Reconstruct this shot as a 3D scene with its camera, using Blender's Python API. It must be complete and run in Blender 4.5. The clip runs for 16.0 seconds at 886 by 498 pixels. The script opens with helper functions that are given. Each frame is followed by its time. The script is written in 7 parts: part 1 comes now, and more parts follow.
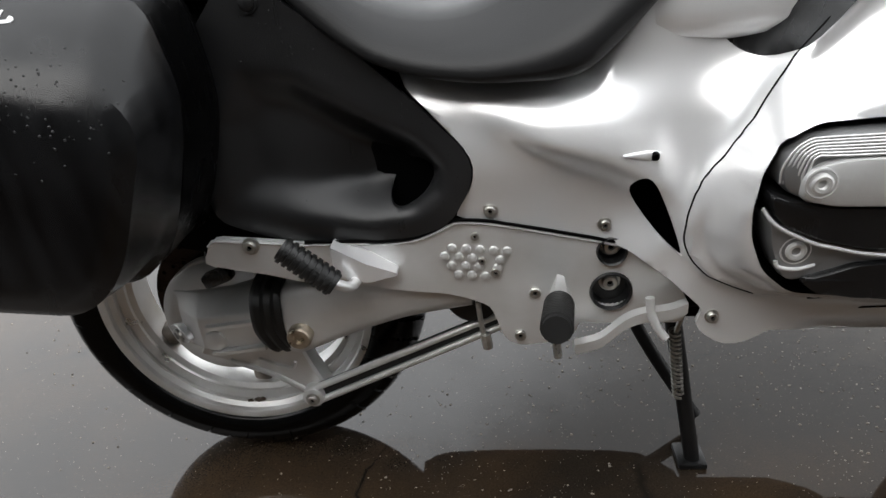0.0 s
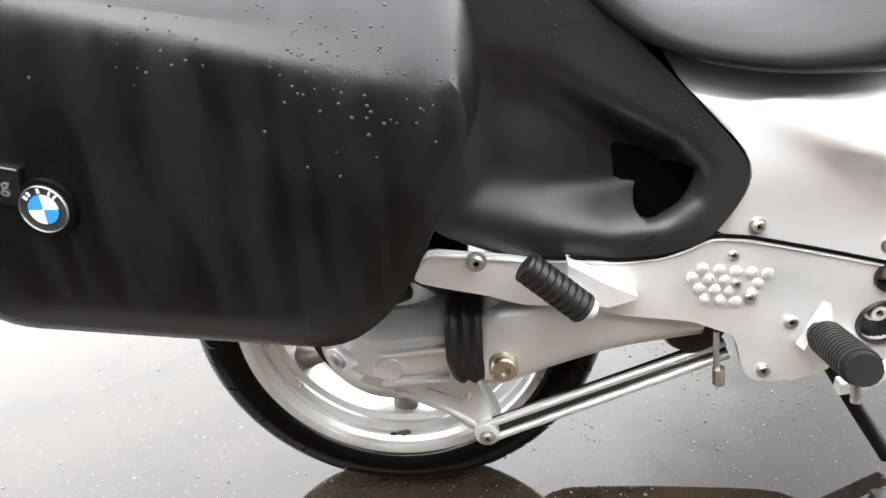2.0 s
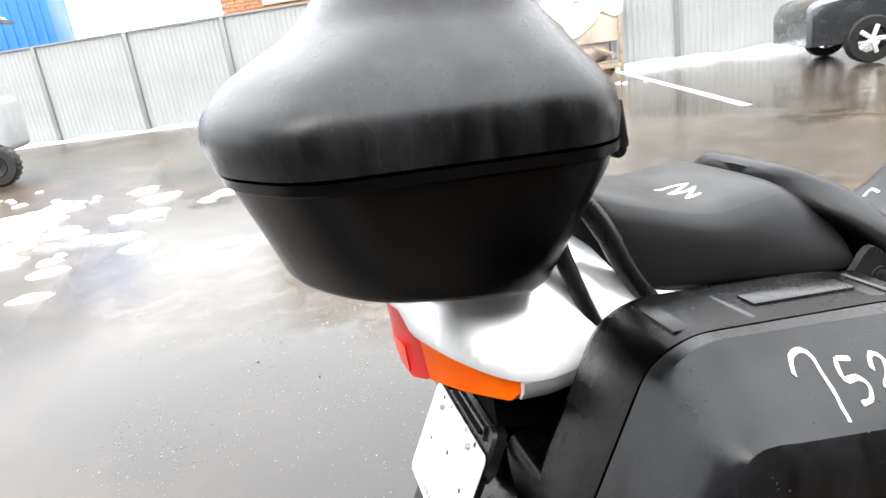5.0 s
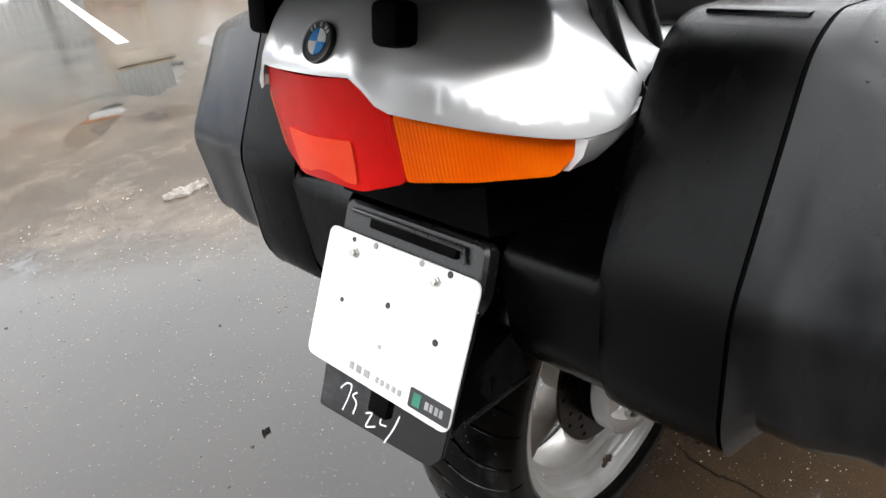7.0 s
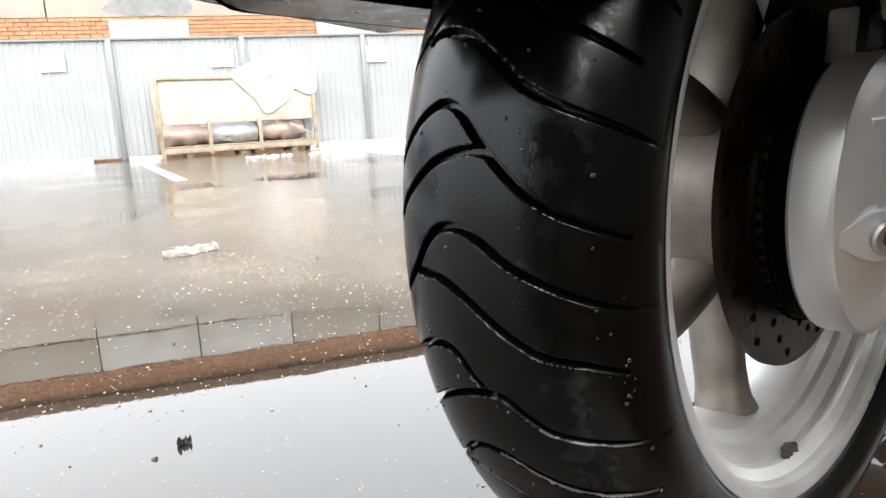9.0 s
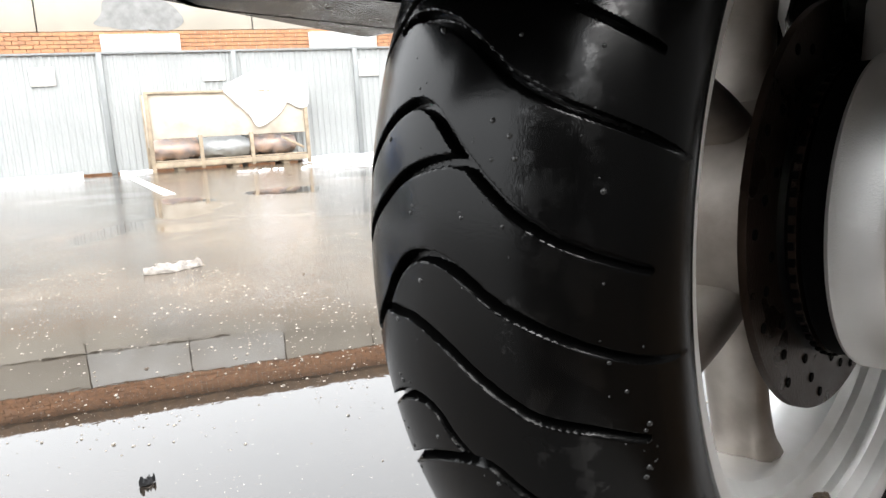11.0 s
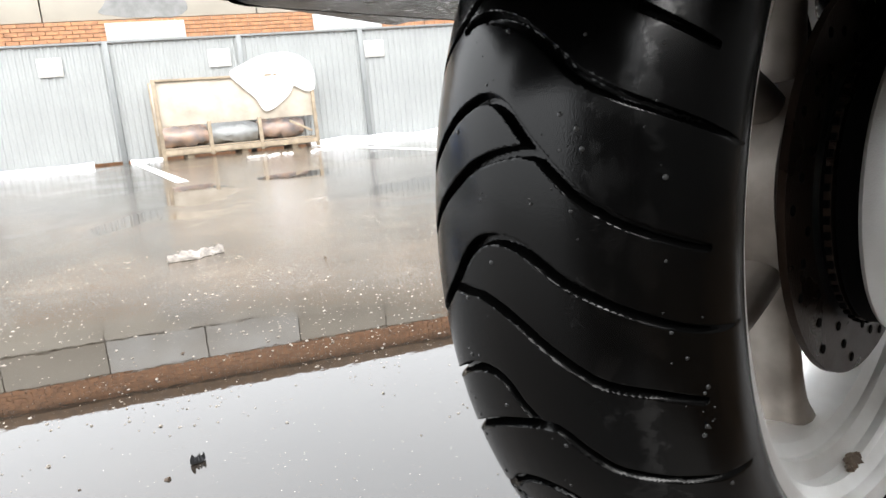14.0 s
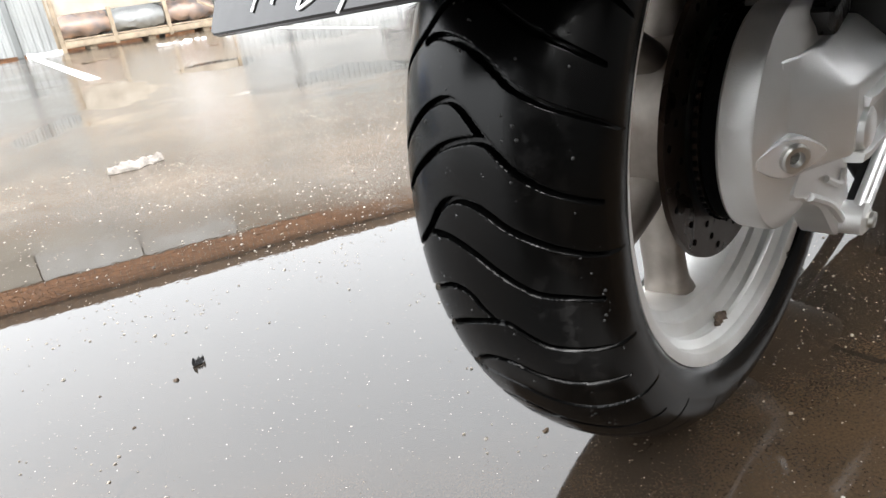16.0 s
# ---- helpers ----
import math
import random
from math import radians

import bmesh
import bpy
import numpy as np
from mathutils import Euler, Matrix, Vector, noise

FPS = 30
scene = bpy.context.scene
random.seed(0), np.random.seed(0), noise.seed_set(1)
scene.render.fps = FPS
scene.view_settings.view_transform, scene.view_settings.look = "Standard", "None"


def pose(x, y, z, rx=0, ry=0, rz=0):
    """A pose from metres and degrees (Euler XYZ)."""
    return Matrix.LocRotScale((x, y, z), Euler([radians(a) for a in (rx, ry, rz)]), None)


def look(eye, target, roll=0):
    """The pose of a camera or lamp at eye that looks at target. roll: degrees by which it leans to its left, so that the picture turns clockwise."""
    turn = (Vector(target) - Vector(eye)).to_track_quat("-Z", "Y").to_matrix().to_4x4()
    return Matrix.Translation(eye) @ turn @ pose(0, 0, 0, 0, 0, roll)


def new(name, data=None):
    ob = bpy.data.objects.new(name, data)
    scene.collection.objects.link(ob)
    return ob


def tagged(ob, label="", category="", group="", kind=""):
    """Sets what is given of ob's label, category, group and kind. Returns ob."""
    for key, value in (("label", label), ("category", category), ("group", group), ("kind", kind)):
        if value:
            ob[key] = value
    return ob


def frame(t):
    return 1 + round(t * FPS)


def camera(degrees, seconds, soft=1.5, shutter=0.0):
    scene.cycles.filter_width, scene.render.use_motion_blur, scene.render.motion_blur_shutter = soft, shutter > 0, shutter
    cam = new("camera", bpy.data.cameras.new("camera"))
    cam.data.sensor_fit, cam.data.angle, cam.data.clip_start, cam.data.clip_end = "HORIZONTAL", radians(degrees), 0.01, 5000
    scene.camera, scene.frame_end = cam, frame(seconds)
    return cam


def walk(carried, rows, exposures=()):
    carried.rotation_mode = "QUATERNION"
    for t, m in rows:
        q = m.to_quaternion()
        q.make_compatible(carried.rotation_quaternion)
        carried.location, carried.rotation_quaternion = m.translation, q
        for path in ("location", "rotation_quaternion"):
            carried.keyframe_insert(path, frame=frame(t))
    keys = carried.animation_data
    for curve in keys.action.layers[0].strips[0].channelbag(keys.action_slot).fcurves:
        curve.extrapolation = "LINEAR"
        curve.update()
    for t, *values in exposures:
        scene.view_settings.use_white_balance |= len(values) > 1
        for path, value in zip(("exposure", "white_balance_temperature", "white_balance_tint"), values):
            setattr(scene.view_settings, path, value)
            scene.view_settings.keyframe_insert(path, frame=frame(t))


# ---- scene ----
from mathutils import bvhtree, geometry

cam = camera(66.4, 16.0)
SKY = 0.275
EXPOSURES = [(0.0, -0.66), (0.5, -0.12), (1.0, 0.24), (2.0, 1.05), (2.5, 1.42), (3.0, 1.33), (3.5, 0.9), (5.8, 0.38), (6.5, 0.28), (7.0, -0.03), (7.5, -0.12), (8.0, 0.0), (9.0, 0.6), (11.5, 0.62), (12.5, 0.76), (14.0, 0.45), (15.5, 0.5), (16.0, 0.6)]
PATH = [
    (0, (0.48, -1.043, 0.912), (0.284, 0.744, 0.035), -5.4),
    (0.5, (0.391, -0.974, 0.894), (0.087, 0.809, 0.04), -7.4),
    (1, (0.311, -0.922, 0.872), (0.014, 0.834, -0.038), -7.6),
    (1.5, (0.242, -0.918, 0.864), (-0.069, 0.852, -0.015), -6.6),
    (2, (0.152, -0.932, 0.879), (0.006, 0.872, 0.028), -3.5),
    (2.5, (0.036, -0.943, 0.951), (0.004, 0.911, 0.202), -5.6),
    (3, (-0.069, -0.955, 1.07), (-0.075, 0.953, 0.47), -5.6),
    (3.5, (-0.17, -0.948, 1.156), (-0.192, 0.977, 0.615), -5.0),
    (3.7, (-0.209, -0.938, 1.174), (-0.288, 0.989, 0.644), -6.7),
    (5.8, (-0.695, -0.746, 1.215), (0.062, 0.955, 0.484), -7.5),
    (6, (-0.714, -0.708, 1.195), (0.077, 0.937, 0.379), -6.6),
    (6.5, (-0.735, -0.588, 1.121), (0.277, 0.827, 0.134), -7.6),
    (7, (-0.75, -0.493, 1.021), (0.452, 0.79, 0.068), -6.6),
    (7.5, (-0.726, -0.424, 0.833), (0.733, 0.67, 0.012), -3.6),
    (8, (-0.635, -0.361, 0.609), (0.778, 0.916, 0.001), -3.5),
    (8.5, (-0.586, -0.308, 0.483), (0.738, 1.133, 0.07), -3.7),
    (9, (-0.571, -0.266, 0.417), (0.709, 1.226, 0.043), -3.3),
    (11.3, (-0.512, -0.218, 0.412), (0.794, 1.262, 0.093), -3.6),
    (11.5, (-0.51, -0.222, 0.429), (0.81, 1.257, 0.169), -4.5),
    (12, (-0.511, -0.228, 0.454), (0.824, 1.251, 0.277), -5.6),
    (12.5, (-0.51, -0.231, 0.466), (0.818, 1.258, 0.337), -6.4),
    (13, (-0.523, -0.231, 0.464), (0.782, 1.275, 0.289), -6.7),
    (13.5, (-0.546, -0.221, 0.441), (0.722, 1.299, 0.152), -6.2),
    (14, (-0.556, -0.219, 0.421), (0.712, 1.277, 0.028), -5.1),
    (14.5, (-0.562, -0.218, 0.402), (0.702, 1.238, -0.128), -4.6),
    (15, (-0.568, -0.226, 0.4), (0.698, 1.175, -0.261), -5.2),
    (15.5, (-0.592, -0.245, 0.417), (0.697, 1.115, -0.285), -4.9),
    (16, (-0.65, -0.292, 0.506), (0.654, 1.02, -0.255), -8.1),
]
walk(cam, [(t, look(eye, target, roll)) for t, eye, target, roll in PATH], EXPOSURES)

# ---- world and light: a bright overcast winter sky ----
world = bpy.data.worlds.new("overcast")
scene.world = world
world.use_nodes = True
wn, wl = world.node_tree.nodes, world.node_tree.links
sky = wn.new("ShaderNodeTexSky")
sky.sky_type, sky.sun_disc = "NISHITA", False
sky.sun_elevation, sky.sun_rotation = radians(38), radians(200)
sky.dust_density, sky.ozone_density = 4.0, 1.0
grey = wn.new("ShaderNodeMix")
grey.data_type = "RGBA"
grey.inputs[0].default_value = 0.9
dome = wn.new("ShaderNodeTexCoord")
parts3 = wn.new("ShaderNodeSeparateXYZ")
rise = wn.new("ShaderNodeMapRange")
rise.inputs["From Max"].default_value = 0.6
rise.inputs["To Min"].default_value, rise.inputs["To Max"].default_value = 0.7, 1.75
cloud = wn.new("ShaderNodeMix")
cloud.data_type, cloud.blend_type = "RGBA", "MULTIPLY"
cloud.inputs[0].default_value = 1.0
cloud.inputs[6].default_value = (9.6, 9.8, 10.0, 1)
wl.new(dome.outputs["Generated"], parts3.inputs[0])
wl.new(parts3.outputs["Z"], rise.inputs["Value"])
wl.new(rise.outputs["Result"], cloud.inputs[7])
wl.new(cloud.outputs[2], grey.inputs[7])
wl.new(sky.outputs[0], grey.inputs[6])
wl.new(grey.outputs[2], wn["Background"].inputs[0])
wn["Background"].inputs[1].default_value = SKY
sun = new("sun", bpy.data.lights.new("sun", "SUN"))
sun.data.energy, sun.data.angle, sun.data.color = 1.4, radians(35), (1.0, 0.98, 0.95)
sun.matrix_world = look((-4, -7, 9), (0, 0, 0))


# ---- materials ----
def material(name, colour, rough=0.5, metal=0.0, vary=0.15, scale=6.0, grain=0.0, grain_scale=400.0, coat=0.0, streak=0.0, second=None, rough_vary=0.1, ior=1.5, tint=False, drip=(60, 60, 5), stops=(0.3, 0.72)):
    """A surface with stains at a large scale, grain at a small one, and wet streaks that run down."""
    m = bpy.data.materials.new(name)
    m.use_nodes = True
    n, l = m.node_tree.nodes, m.node_tree.links
    b = n["Principled BSDF"]
    b.inputs["Metallic"].default_value = metal
    b.inputs["IOR"].default_value = ior
    b.inputs["Coat Weight"].default_value = coat
    b.inputs["Coat Roughness"].default_value = 0.08
    at = n.new("ShaderNodeTexCoord")
    big = n.new("ShaderNodeTexNoise")
    big.inputs["Scale"].default_value, big.inputs["Detail"].default_value = scale, 6
    l.new(at.outputs["Object"], big.inputs["Vector"])
    fine = n.new("ShaderNodeTexNoise")
    fine.inputs["Scale"].default_value, fine.inputs["Detail"].default_value = grain_scale, 3
    l.new(at.outputs["Object"], fine.inputs["Vector"])
    ramp = n.new("ShaderNodeValToRGB")
    ramp.color_ramp.elements[0].position, ramp.color_ramp.elements[1].position = stops
    low = [c * (1 - vary) for c in colour] if second is None else second
    ramp.color_ramp.elements[0].color = (*low, 1)
    ramp.color_ramp.elements[1].color = (*[min(1, c * (1 + vary)) for c in colour], 1)
    l.new(big.outputs["Fac"], ramp.inputs["Fac"])
    l.new(ramp.outputs["Color"], b.inputs["Base Color"])
    mr = n.new("ShaderNodeMapRange")
    mr.inputs["From Min"].default_value, mr.inputs["From Max"].default_value = 0.3, 0.7
    mr.inputs["To Min"].default_value, mr.inputs["To Max"].default_value = max(0.02, rough - rough_vary), min(1, rough + rough_vary)
    src = big.outputs["Fac"]
    if streak:
        sq = n.new("ShaderNodeMapping")
        sq.inputs["Scale"].default_value = drip
        l.new(at.outputs["Object"], sq.inputs["Vector"])
        st = n.new("ShaderNodeTexNoise")
        st.inputs["Scale"].default_value, st.inputs["Detail"].default_value = 1.0, 4
        l.new(sq.outputs["Vector"], st.inputs["Vector"])
        mix = n.new("ShaderNodeMath")
        mix.operation = "MULTIPLY_ADD"
        mix.inputs[1].default_value = streak
        l.new(st.outputs["Fac"], mix.inputs[0])
        sub = n.new("ShaderNodeMath")
        sub.operation = "MULTIPLY"
        sub.inputs[1].default_value = 1 - streak
        l.new(big.outputs["Fac"], sub.inputs[0])
        l.new(sub.outputs[0], mix.inputs[2])
        src = mix.outputs[0]
    if tint:
        l.new(src, ramp.inputs["Fac"])
    l.new(src, mr.inputs["Value"])
    l.new(mr.outputs["Result"], b.inputs["Roughness"])
    if grain:
        bump = n.new("ShaderNodeBump")
        bump.inputs["Strength"].default_value, bump.inputs["Distance"].default_value = grain, 0.001
        l.new(fine.outputs["Fac"], bump.inputs["Height"])
        l.new(bump.outputs["Normal"], b.inputs["Normal"])
    return m


def lens(name, colour, deep):
    """Ribbed coloured plastic of a lamp, clear on top, bright where its ribs catch the light."""
    m = material(name, colour, 0.12, 0.0, 0.1, 14, 0, coat=0.0, second=deep, rough_vary=0.04, ior=1.3)
    n, l = m.node_tree.nodes, m.node_tree.links
    b = n["Principled BSDF"]
    b.inputs["Subsurface Weight"].default_value = 0.15
    b.inputs["Subsurface Radius"].default_value = (0.03, 0.01, 0.004)
    b.inputs["Subsurface Scale"].default_value = 0.3
    at = n.new("ShaderNodeTexCoord")
    w = n.new("ShaderNodeTexWave")
    w.bands_direction = "Y"
    w.inputs["Scale"].default_value, w.inputs["Distortion"].default_value = 110, 0.0
    l.new(at.outputs["Object"], w.inputs["Vector"])
    bump = n.new("ShaderNodeBump")
    bump.inputs["Strength"].default_value, bump.inputs["Distance"].default_value = 0.3, 0.0008
    l.new(w.outputs["Fac"], bump.inputs["Height"])
    l.new(bump.outputs["Normal"], b.inputs["Normal"])
    return m



def tyre_rubber():
    """Black rubber, dull on the crown, with torn films of water on the shoulder."""
    m = material("wet tyre rubber", (0.0009, 0.0009, 0.0009), 0.22, vary=0.4, scale=14, grain=0.06, grain_scale=700, second=(0.0012, 0.0012, 0.0012), rough_vary=0.06, ior=1.24)
    n, l = m.node_tree.nodes, m.node_tree.links
    b = n["Principled BSDF"]
    at = n.new("ShaderNodeTexCoord")
    apart = n.new("ShaderNodeSeparateXYZ")
    l.new(at.outputs["Object"], apart.inputs[0])
    band = n.new("ShaderNodeValToRGB")
    band.color_ramp.elements[1].color = (0, 0, 0, 1)
    for p, v in ((0.15, 0.0), (0.35, 0.2), (0.62, 0.2), (0.85, 0.0)):
        e = band.color_ramp.elements.new(p)
        e.color = (v, v, v, 1)
    span = n.new("ShaderNodeMapRange")
    span.inputs["From Min"].default_value, span.inputs["From Max"].default_value = -0.085, -0.015
    l.new(apart.outputs["Y"], span.inputs["Value"])
    l.new(span.outputs["Result"], band.inputs["Fac"])
    torn = n.new("ShaderNodeTexNoise")
    torn.inputs["Scale"].default_value, torn.inputs["Detail"].default_value, torn.inputs["Roughness"].default_value = 60, 7, 0.7
    l.new(at.outputs["Object"], torn.inputs["Vector"])
    both = n.new("ShaderNodeMath")
    l.new(torn.outputs["Fac"], both.inputs[0])
    l.new(band.outputs["Color"], both.inputs[1])
    film = n.new("ShaderNodeMapRange")
    film.inputs["From Min"].default_value, film.inputs["From Max"].default_value = 0.69, 0.72
    l.new(both.outputs[0], film.inputs["Value"])
    gloss = n.new("ShaderNodeMapRange")
    gloss.inputs["To Min"].default_value, gloss.inputs["To Max"].default_value = 1.27, 1.42
    l.new(film.outputs["Result"], gloss.inputs["Value"])
    l.new(gloss.outputs["Result"], b.inputs["IOR"])
    old = b.inputs["Roughness"].links[0].from_socket
    smoothed = n.new("ShaderNodeMix")
    l.new(film.outputs["Result"], smoothed.inputs[0])
    l.new(old, smoothed.inputs[2])
    smoothed.inputs[3].default_value = 0.22
    l.new(smoothed.outputs[0], b.inputs["Roughness"])
    return m


BLACK = material("black plastic", (0.008, 0.008, 0.0084), 0.26, vary=0.3, scale=9, grain=0.3, grain_scale=900, streak=0.4, rough_vary=0.08, ior=1.48)
PANELB = material("grained dark grey panel plastic", (0.015, 0.015, 0.0157), 0.33, vary=0.3, scale=9, grain=0.35, grain_scale=900, streak=0.45, rough_vary=0.1, ior=1.46, second=(0.009, 0.009, 0.0094))
CASE = material("grained black case plastic", (0.002, 0.002, 0.0022), 0.2, vary=0.35, scale=7, grain=0.2, grain_scale=1100, streak=0.5, rough_vary=0.08, ior=1.33)
# copy of CASE, colour and reflection cut so pannier undersides read dark
CASEM = material("darkened black case plastic", (0.0009, 0.0009, 0.001), 0.24, vary=0.3, scale=7, grain=0.2, grain_scale=1100, streak=0.6, rough_vary=0.1, ior=1.22)
LIDB = material("dusty black lid plastic", (0.0072, 0.0074, 0.008), 0.23, scale=9, grain=0.2, grain_scale=1100, streak=0.6, rough_vary=0.09, ior=1.38, second=(0.0025, 0.0025, 0.0028), tint=True, drip=(34, 34, 5), stops=(0.42, 0.56))
# cast aluminium darkened; on the valve covers it stands for shade between fins
CASTG = material("darkened cast aluminium", (0.3, 0.3, 0.3), 0.38, 0.7, 0.06, 20, 0.2, 900, rough_vary=0.04)
LIDW = material("dusty black case plastic", (0.013, 0.0133, 0.0138), 0.25, scale=8, grain=0.22, grain_scale=1100, streak=0.65, rough_vary=0.1, ior=1.4, second=(0.0025, 0.0025, 0.0028), tint=True, drip=(24, 24, 5), stops=(0.42, 0.54))
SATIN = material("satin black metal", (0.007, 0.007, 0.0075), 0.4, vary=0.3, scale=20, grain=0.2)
# near-black: inner black plastic, also shade put into gaps, sockets and hollows
DARK = material("near-black for inner plastic and shaded recesses", (0.0008, 0.0008, 0.0009), 0.75, vary=0.3, scale=12, ior=1.15)
SILVER = material("silver paint", (0.87, 0.87, 0.87), 0.25, 0.5, 0.03, 5, 0.05, 1500, rough_vary=0.02)
ALLOY = material("cast aluminium", (0.8, 0.8, 0.795), 0.34, 0.58, 0.04, 12, 0.25, 900, second=(0.7, 0.695, 0.68), rough_vary=0.04)
RIM = material("silver wheel paint", (0.84, 0.84, 0.83), 0.36, 0.75, 0.05, 18, 0.08, 800, second=(0.74, 0.73, 0.705))
# rim silver darkened for the shade inside the wheel, browned by brake dust
SHADEDUST = material("silver spoke paint darkened for shade and brake dust", (0.26, 0.235, 0.21), 0.45, 0.55, 0.2, 22, 0.15, 500, second=(0.15, 0.125, 0.105))
WETB = material("wet black guard plastic", (0.002, 0.002, 0.0022), 0.1, vary=0.3, scale=20, rough_vary=0.07, ior=1.33, grain=0.5, grain_scale=60)
CLAY = material("pale dried mud", (0.24, 0.2, 0.165), 0.7, vary=0.35, scale=120, grain=0.8, grain_scale=350, second=(0.1, 0.08, 0.06))
MUDDY = material("brown mud", (0.05, 0.03, 0.015), 0.6, vary=0.3, scale=60, grain=0.5, grain_scale=300)
STEEL = material("zinc-plated steel", (0.5, 0.49, 0.46), 0.35, 0.9, 0.25, 60)
BRASS = material("brownish plated bolt", (0.5, 0.43, 0.34), 0.33, 0.85, 0.25, 60)
DISC = material("rusty brake disc", (0.03, 0.02, 0.015), 0.32, 0.75, 0.4, 25, 0.3, 500, second=(0.014, 0.008, 0.005))
RUBBER = material("black rubber", (0.006, 0.006, 0.006), 0.45, vary=0.35, scale=25, grain=0.4, grain_scale=500, second=(0.01, 0.01, 0.0095))
TYRE = tyre_rubber()
SEAT = material("dark grey seat vinyl", (0.011, 0.011, 0.0115), 0.4, vary=0.12, scale=8, grain=0.25, grain_scale=700, ior=1.36)
WHITE = material("white plate enamel", (0.7, 0.695, 0.68), 0.3, vary=0.04, scale=10)
CHALK = material("white chalk marker", (0.8, 0.8, 0.8), 0.8, vary=0.1, scale=200)
GLOSS = material("glossy wet black plastic", (0.004, 0.004, 0.0045), 0.07, vary=0.2, scale=14, rough_vary=0.05, ior=1.5, grain=1.0, grain_scale=16)
REFLEX = lens("bright red reflector", (1.0, 0.08, 0.025), (1.0, 0.03, 0.01))
RED = lens("red lamp lens", (0.75, 0.006, 0.004), (0.6, 0.004, 0.003))
AMBER = lens("amber lamp lens", (0.95, 0.15, 0.001), (0.9, 0.11, 0.001))
BLUE = material("blue enamel", (0.03, 0.24, 0.62), 0.25, vary=0.05, scale=40)
INK = material("black print", (0.02, 0.02, 0.022), 0.5, vary=0.1, scale=40)
GREEN = material("green print", (0.02, 0.16, 0.1), 0.4, vary=0.2, scale=40)
GREYP = material("grey print", (0.28, 0.28, 0.28), 0.4, vary=0.2, scale=40)


# ---- shape helpers ----
def part(name, bm, mat, parent=None, label="", sharp=38):
    bmesh.ops.recalc_face_normals(bm, faces=bm.faces[:])
    me = bpy.data.meshes.new(name)
    bm.to_mesh(me)
    bm.free()
    me.materials.append(mat)
    me.shade_smooth()
    me.set_sharp_from_angle(angle=radians(sharp))
    ob = new(name, me)
    ob.parent = parent
    return tagged(ob, label)


def fillet(poly, r, k=5):
    """A closed polygon with rounded corners; k + 1 points a corner."""
    out, n = [], len(poly)
    for i, p in enumerate(poly):
        p, a, b = Vector(p), Vector(poly[i - 1]), Vector(poly[(i + 1) % n])
        rr = r[i] if isinstance(r, (list, tuple)) else r
        u, v = a - p, b - p
        u, v = u.normalized() * min(rr, u.length * 0.48), v.normalized() * min(rr, v.length * 0.48)
        for s in range(k + 1):
            s /= k
            out.append((p + u) * (1 - s) ** 2 + p * 2 * s * (1 - s) + (p + v) * s**2)
    return out


def smooth(pts, closed=False, k=6):
    """A curve through the points (Catmull-Rom)."""
    pts, out = [Vector(p) for p in pts], []
    n = len(pts)
    for i in range(n if closed else n - 1):
        g = (lambda j: pts[j % n]) if closed else (lambda j: pts[max(0, min(n - 1, j))])
        a, b, c, d = g(i - 1), g(i), g(i + 1), g(i + 2)
        for s in range(k):
            s /= k
            out.append(0.5 * (2 * b + (c - a) * s + (2 * a - 5 * b + 4 * c - d) * s * s + (3 * b - a - 3 * c + d) * s**3))
    return out if closed else out + [pts[-1]]


def loft(bm, secs, caps=True, ring=True):
    rows = [[bm.verts.new(p) for p in s] for s in secs]
    n = len(rows[0])
    for a, b in zip(rows, rows[1:]):
        for i in range(n if ring else n - 1):
            bm.faces.new((a[i], a[(i + 1) % n], b[(i + 1) % n], b[i]))
    if caps and ring:
        for row in (rows[0], rows[-1]):
            c = bm.verts.new(sum((v.co for v in row), Vector()) / n)
            for i in range(n):
                bm.faces.new((row[i], row[(i + 1) % n], c))
    return bm


def between(secs, k):
    """More sections between the given ones, on smooth curves."""
    cols = [smooth(col, k=k) for col in zip(*secs)]
    return [list(row) for row in zip(*cols)]


def tube(bm, path, r, n=10, curved=True, k=6):
    pts = smooth(path, k=k) if curved else [Vector(p) for p in path]
    secs, side = [], None
    for i, p in enumerate(pts):
        way = (pts[min(i + 1, len(pts) - 1)] - pts[max(i - 1, 0)]).normalized()
        if side is None:
            side = way.orthogonal().normalized()
        side = (side - way * side.dot(way)).normalized()
        up = way.cross(side)
        rr = r if not isinstance(r, (list, tuple)) else r[0] + (r[1] - r[0]) * i / (len(pts) - 1)
        secs.append([p + rr * (math.cos(a) * side + math.sin(a) * up) for a in (2 * math.pi * j / n for j in range(n))])
    return loft(bm, secs)


def lathe(bm, profile, at, seg=48, axis=(0, 1, 0), closed=False, start=0.0, caps=False):
    """Turns points (radius, along the axis) about the axis through the point at."""
    axis, at = Vector(axis).normalized(), Vector(at)
    u = axis.orthogonal().normalized() if abs(axis.y) < 0.99 else Vector((1, 0, 0))
    v = axis.cross(u)
    secs = []
    for j in range(seg):
        a = start + 2 * math.pi * j / seg
        d = math.cos(a) * u + math.sin(a) * v
        secs.append([at + axis * h + d * rad for rad, h in profile])
    rows = [[bm.verts.new(p) for p in s] for s in secs]
    m = len(profile)
    for j in range(seg):
        a, b = rows[j], rows[(j + 1) % seg]
        for i in range(m if closed else m - 1):
            bm.faces.new((a[i], a[(i + 1) % m], b[(i + 1) % m], b[i]))
    if caps:
        for i in (0, m - 1):
            bm.faces.new([row[i] for row in rows])
    return bm


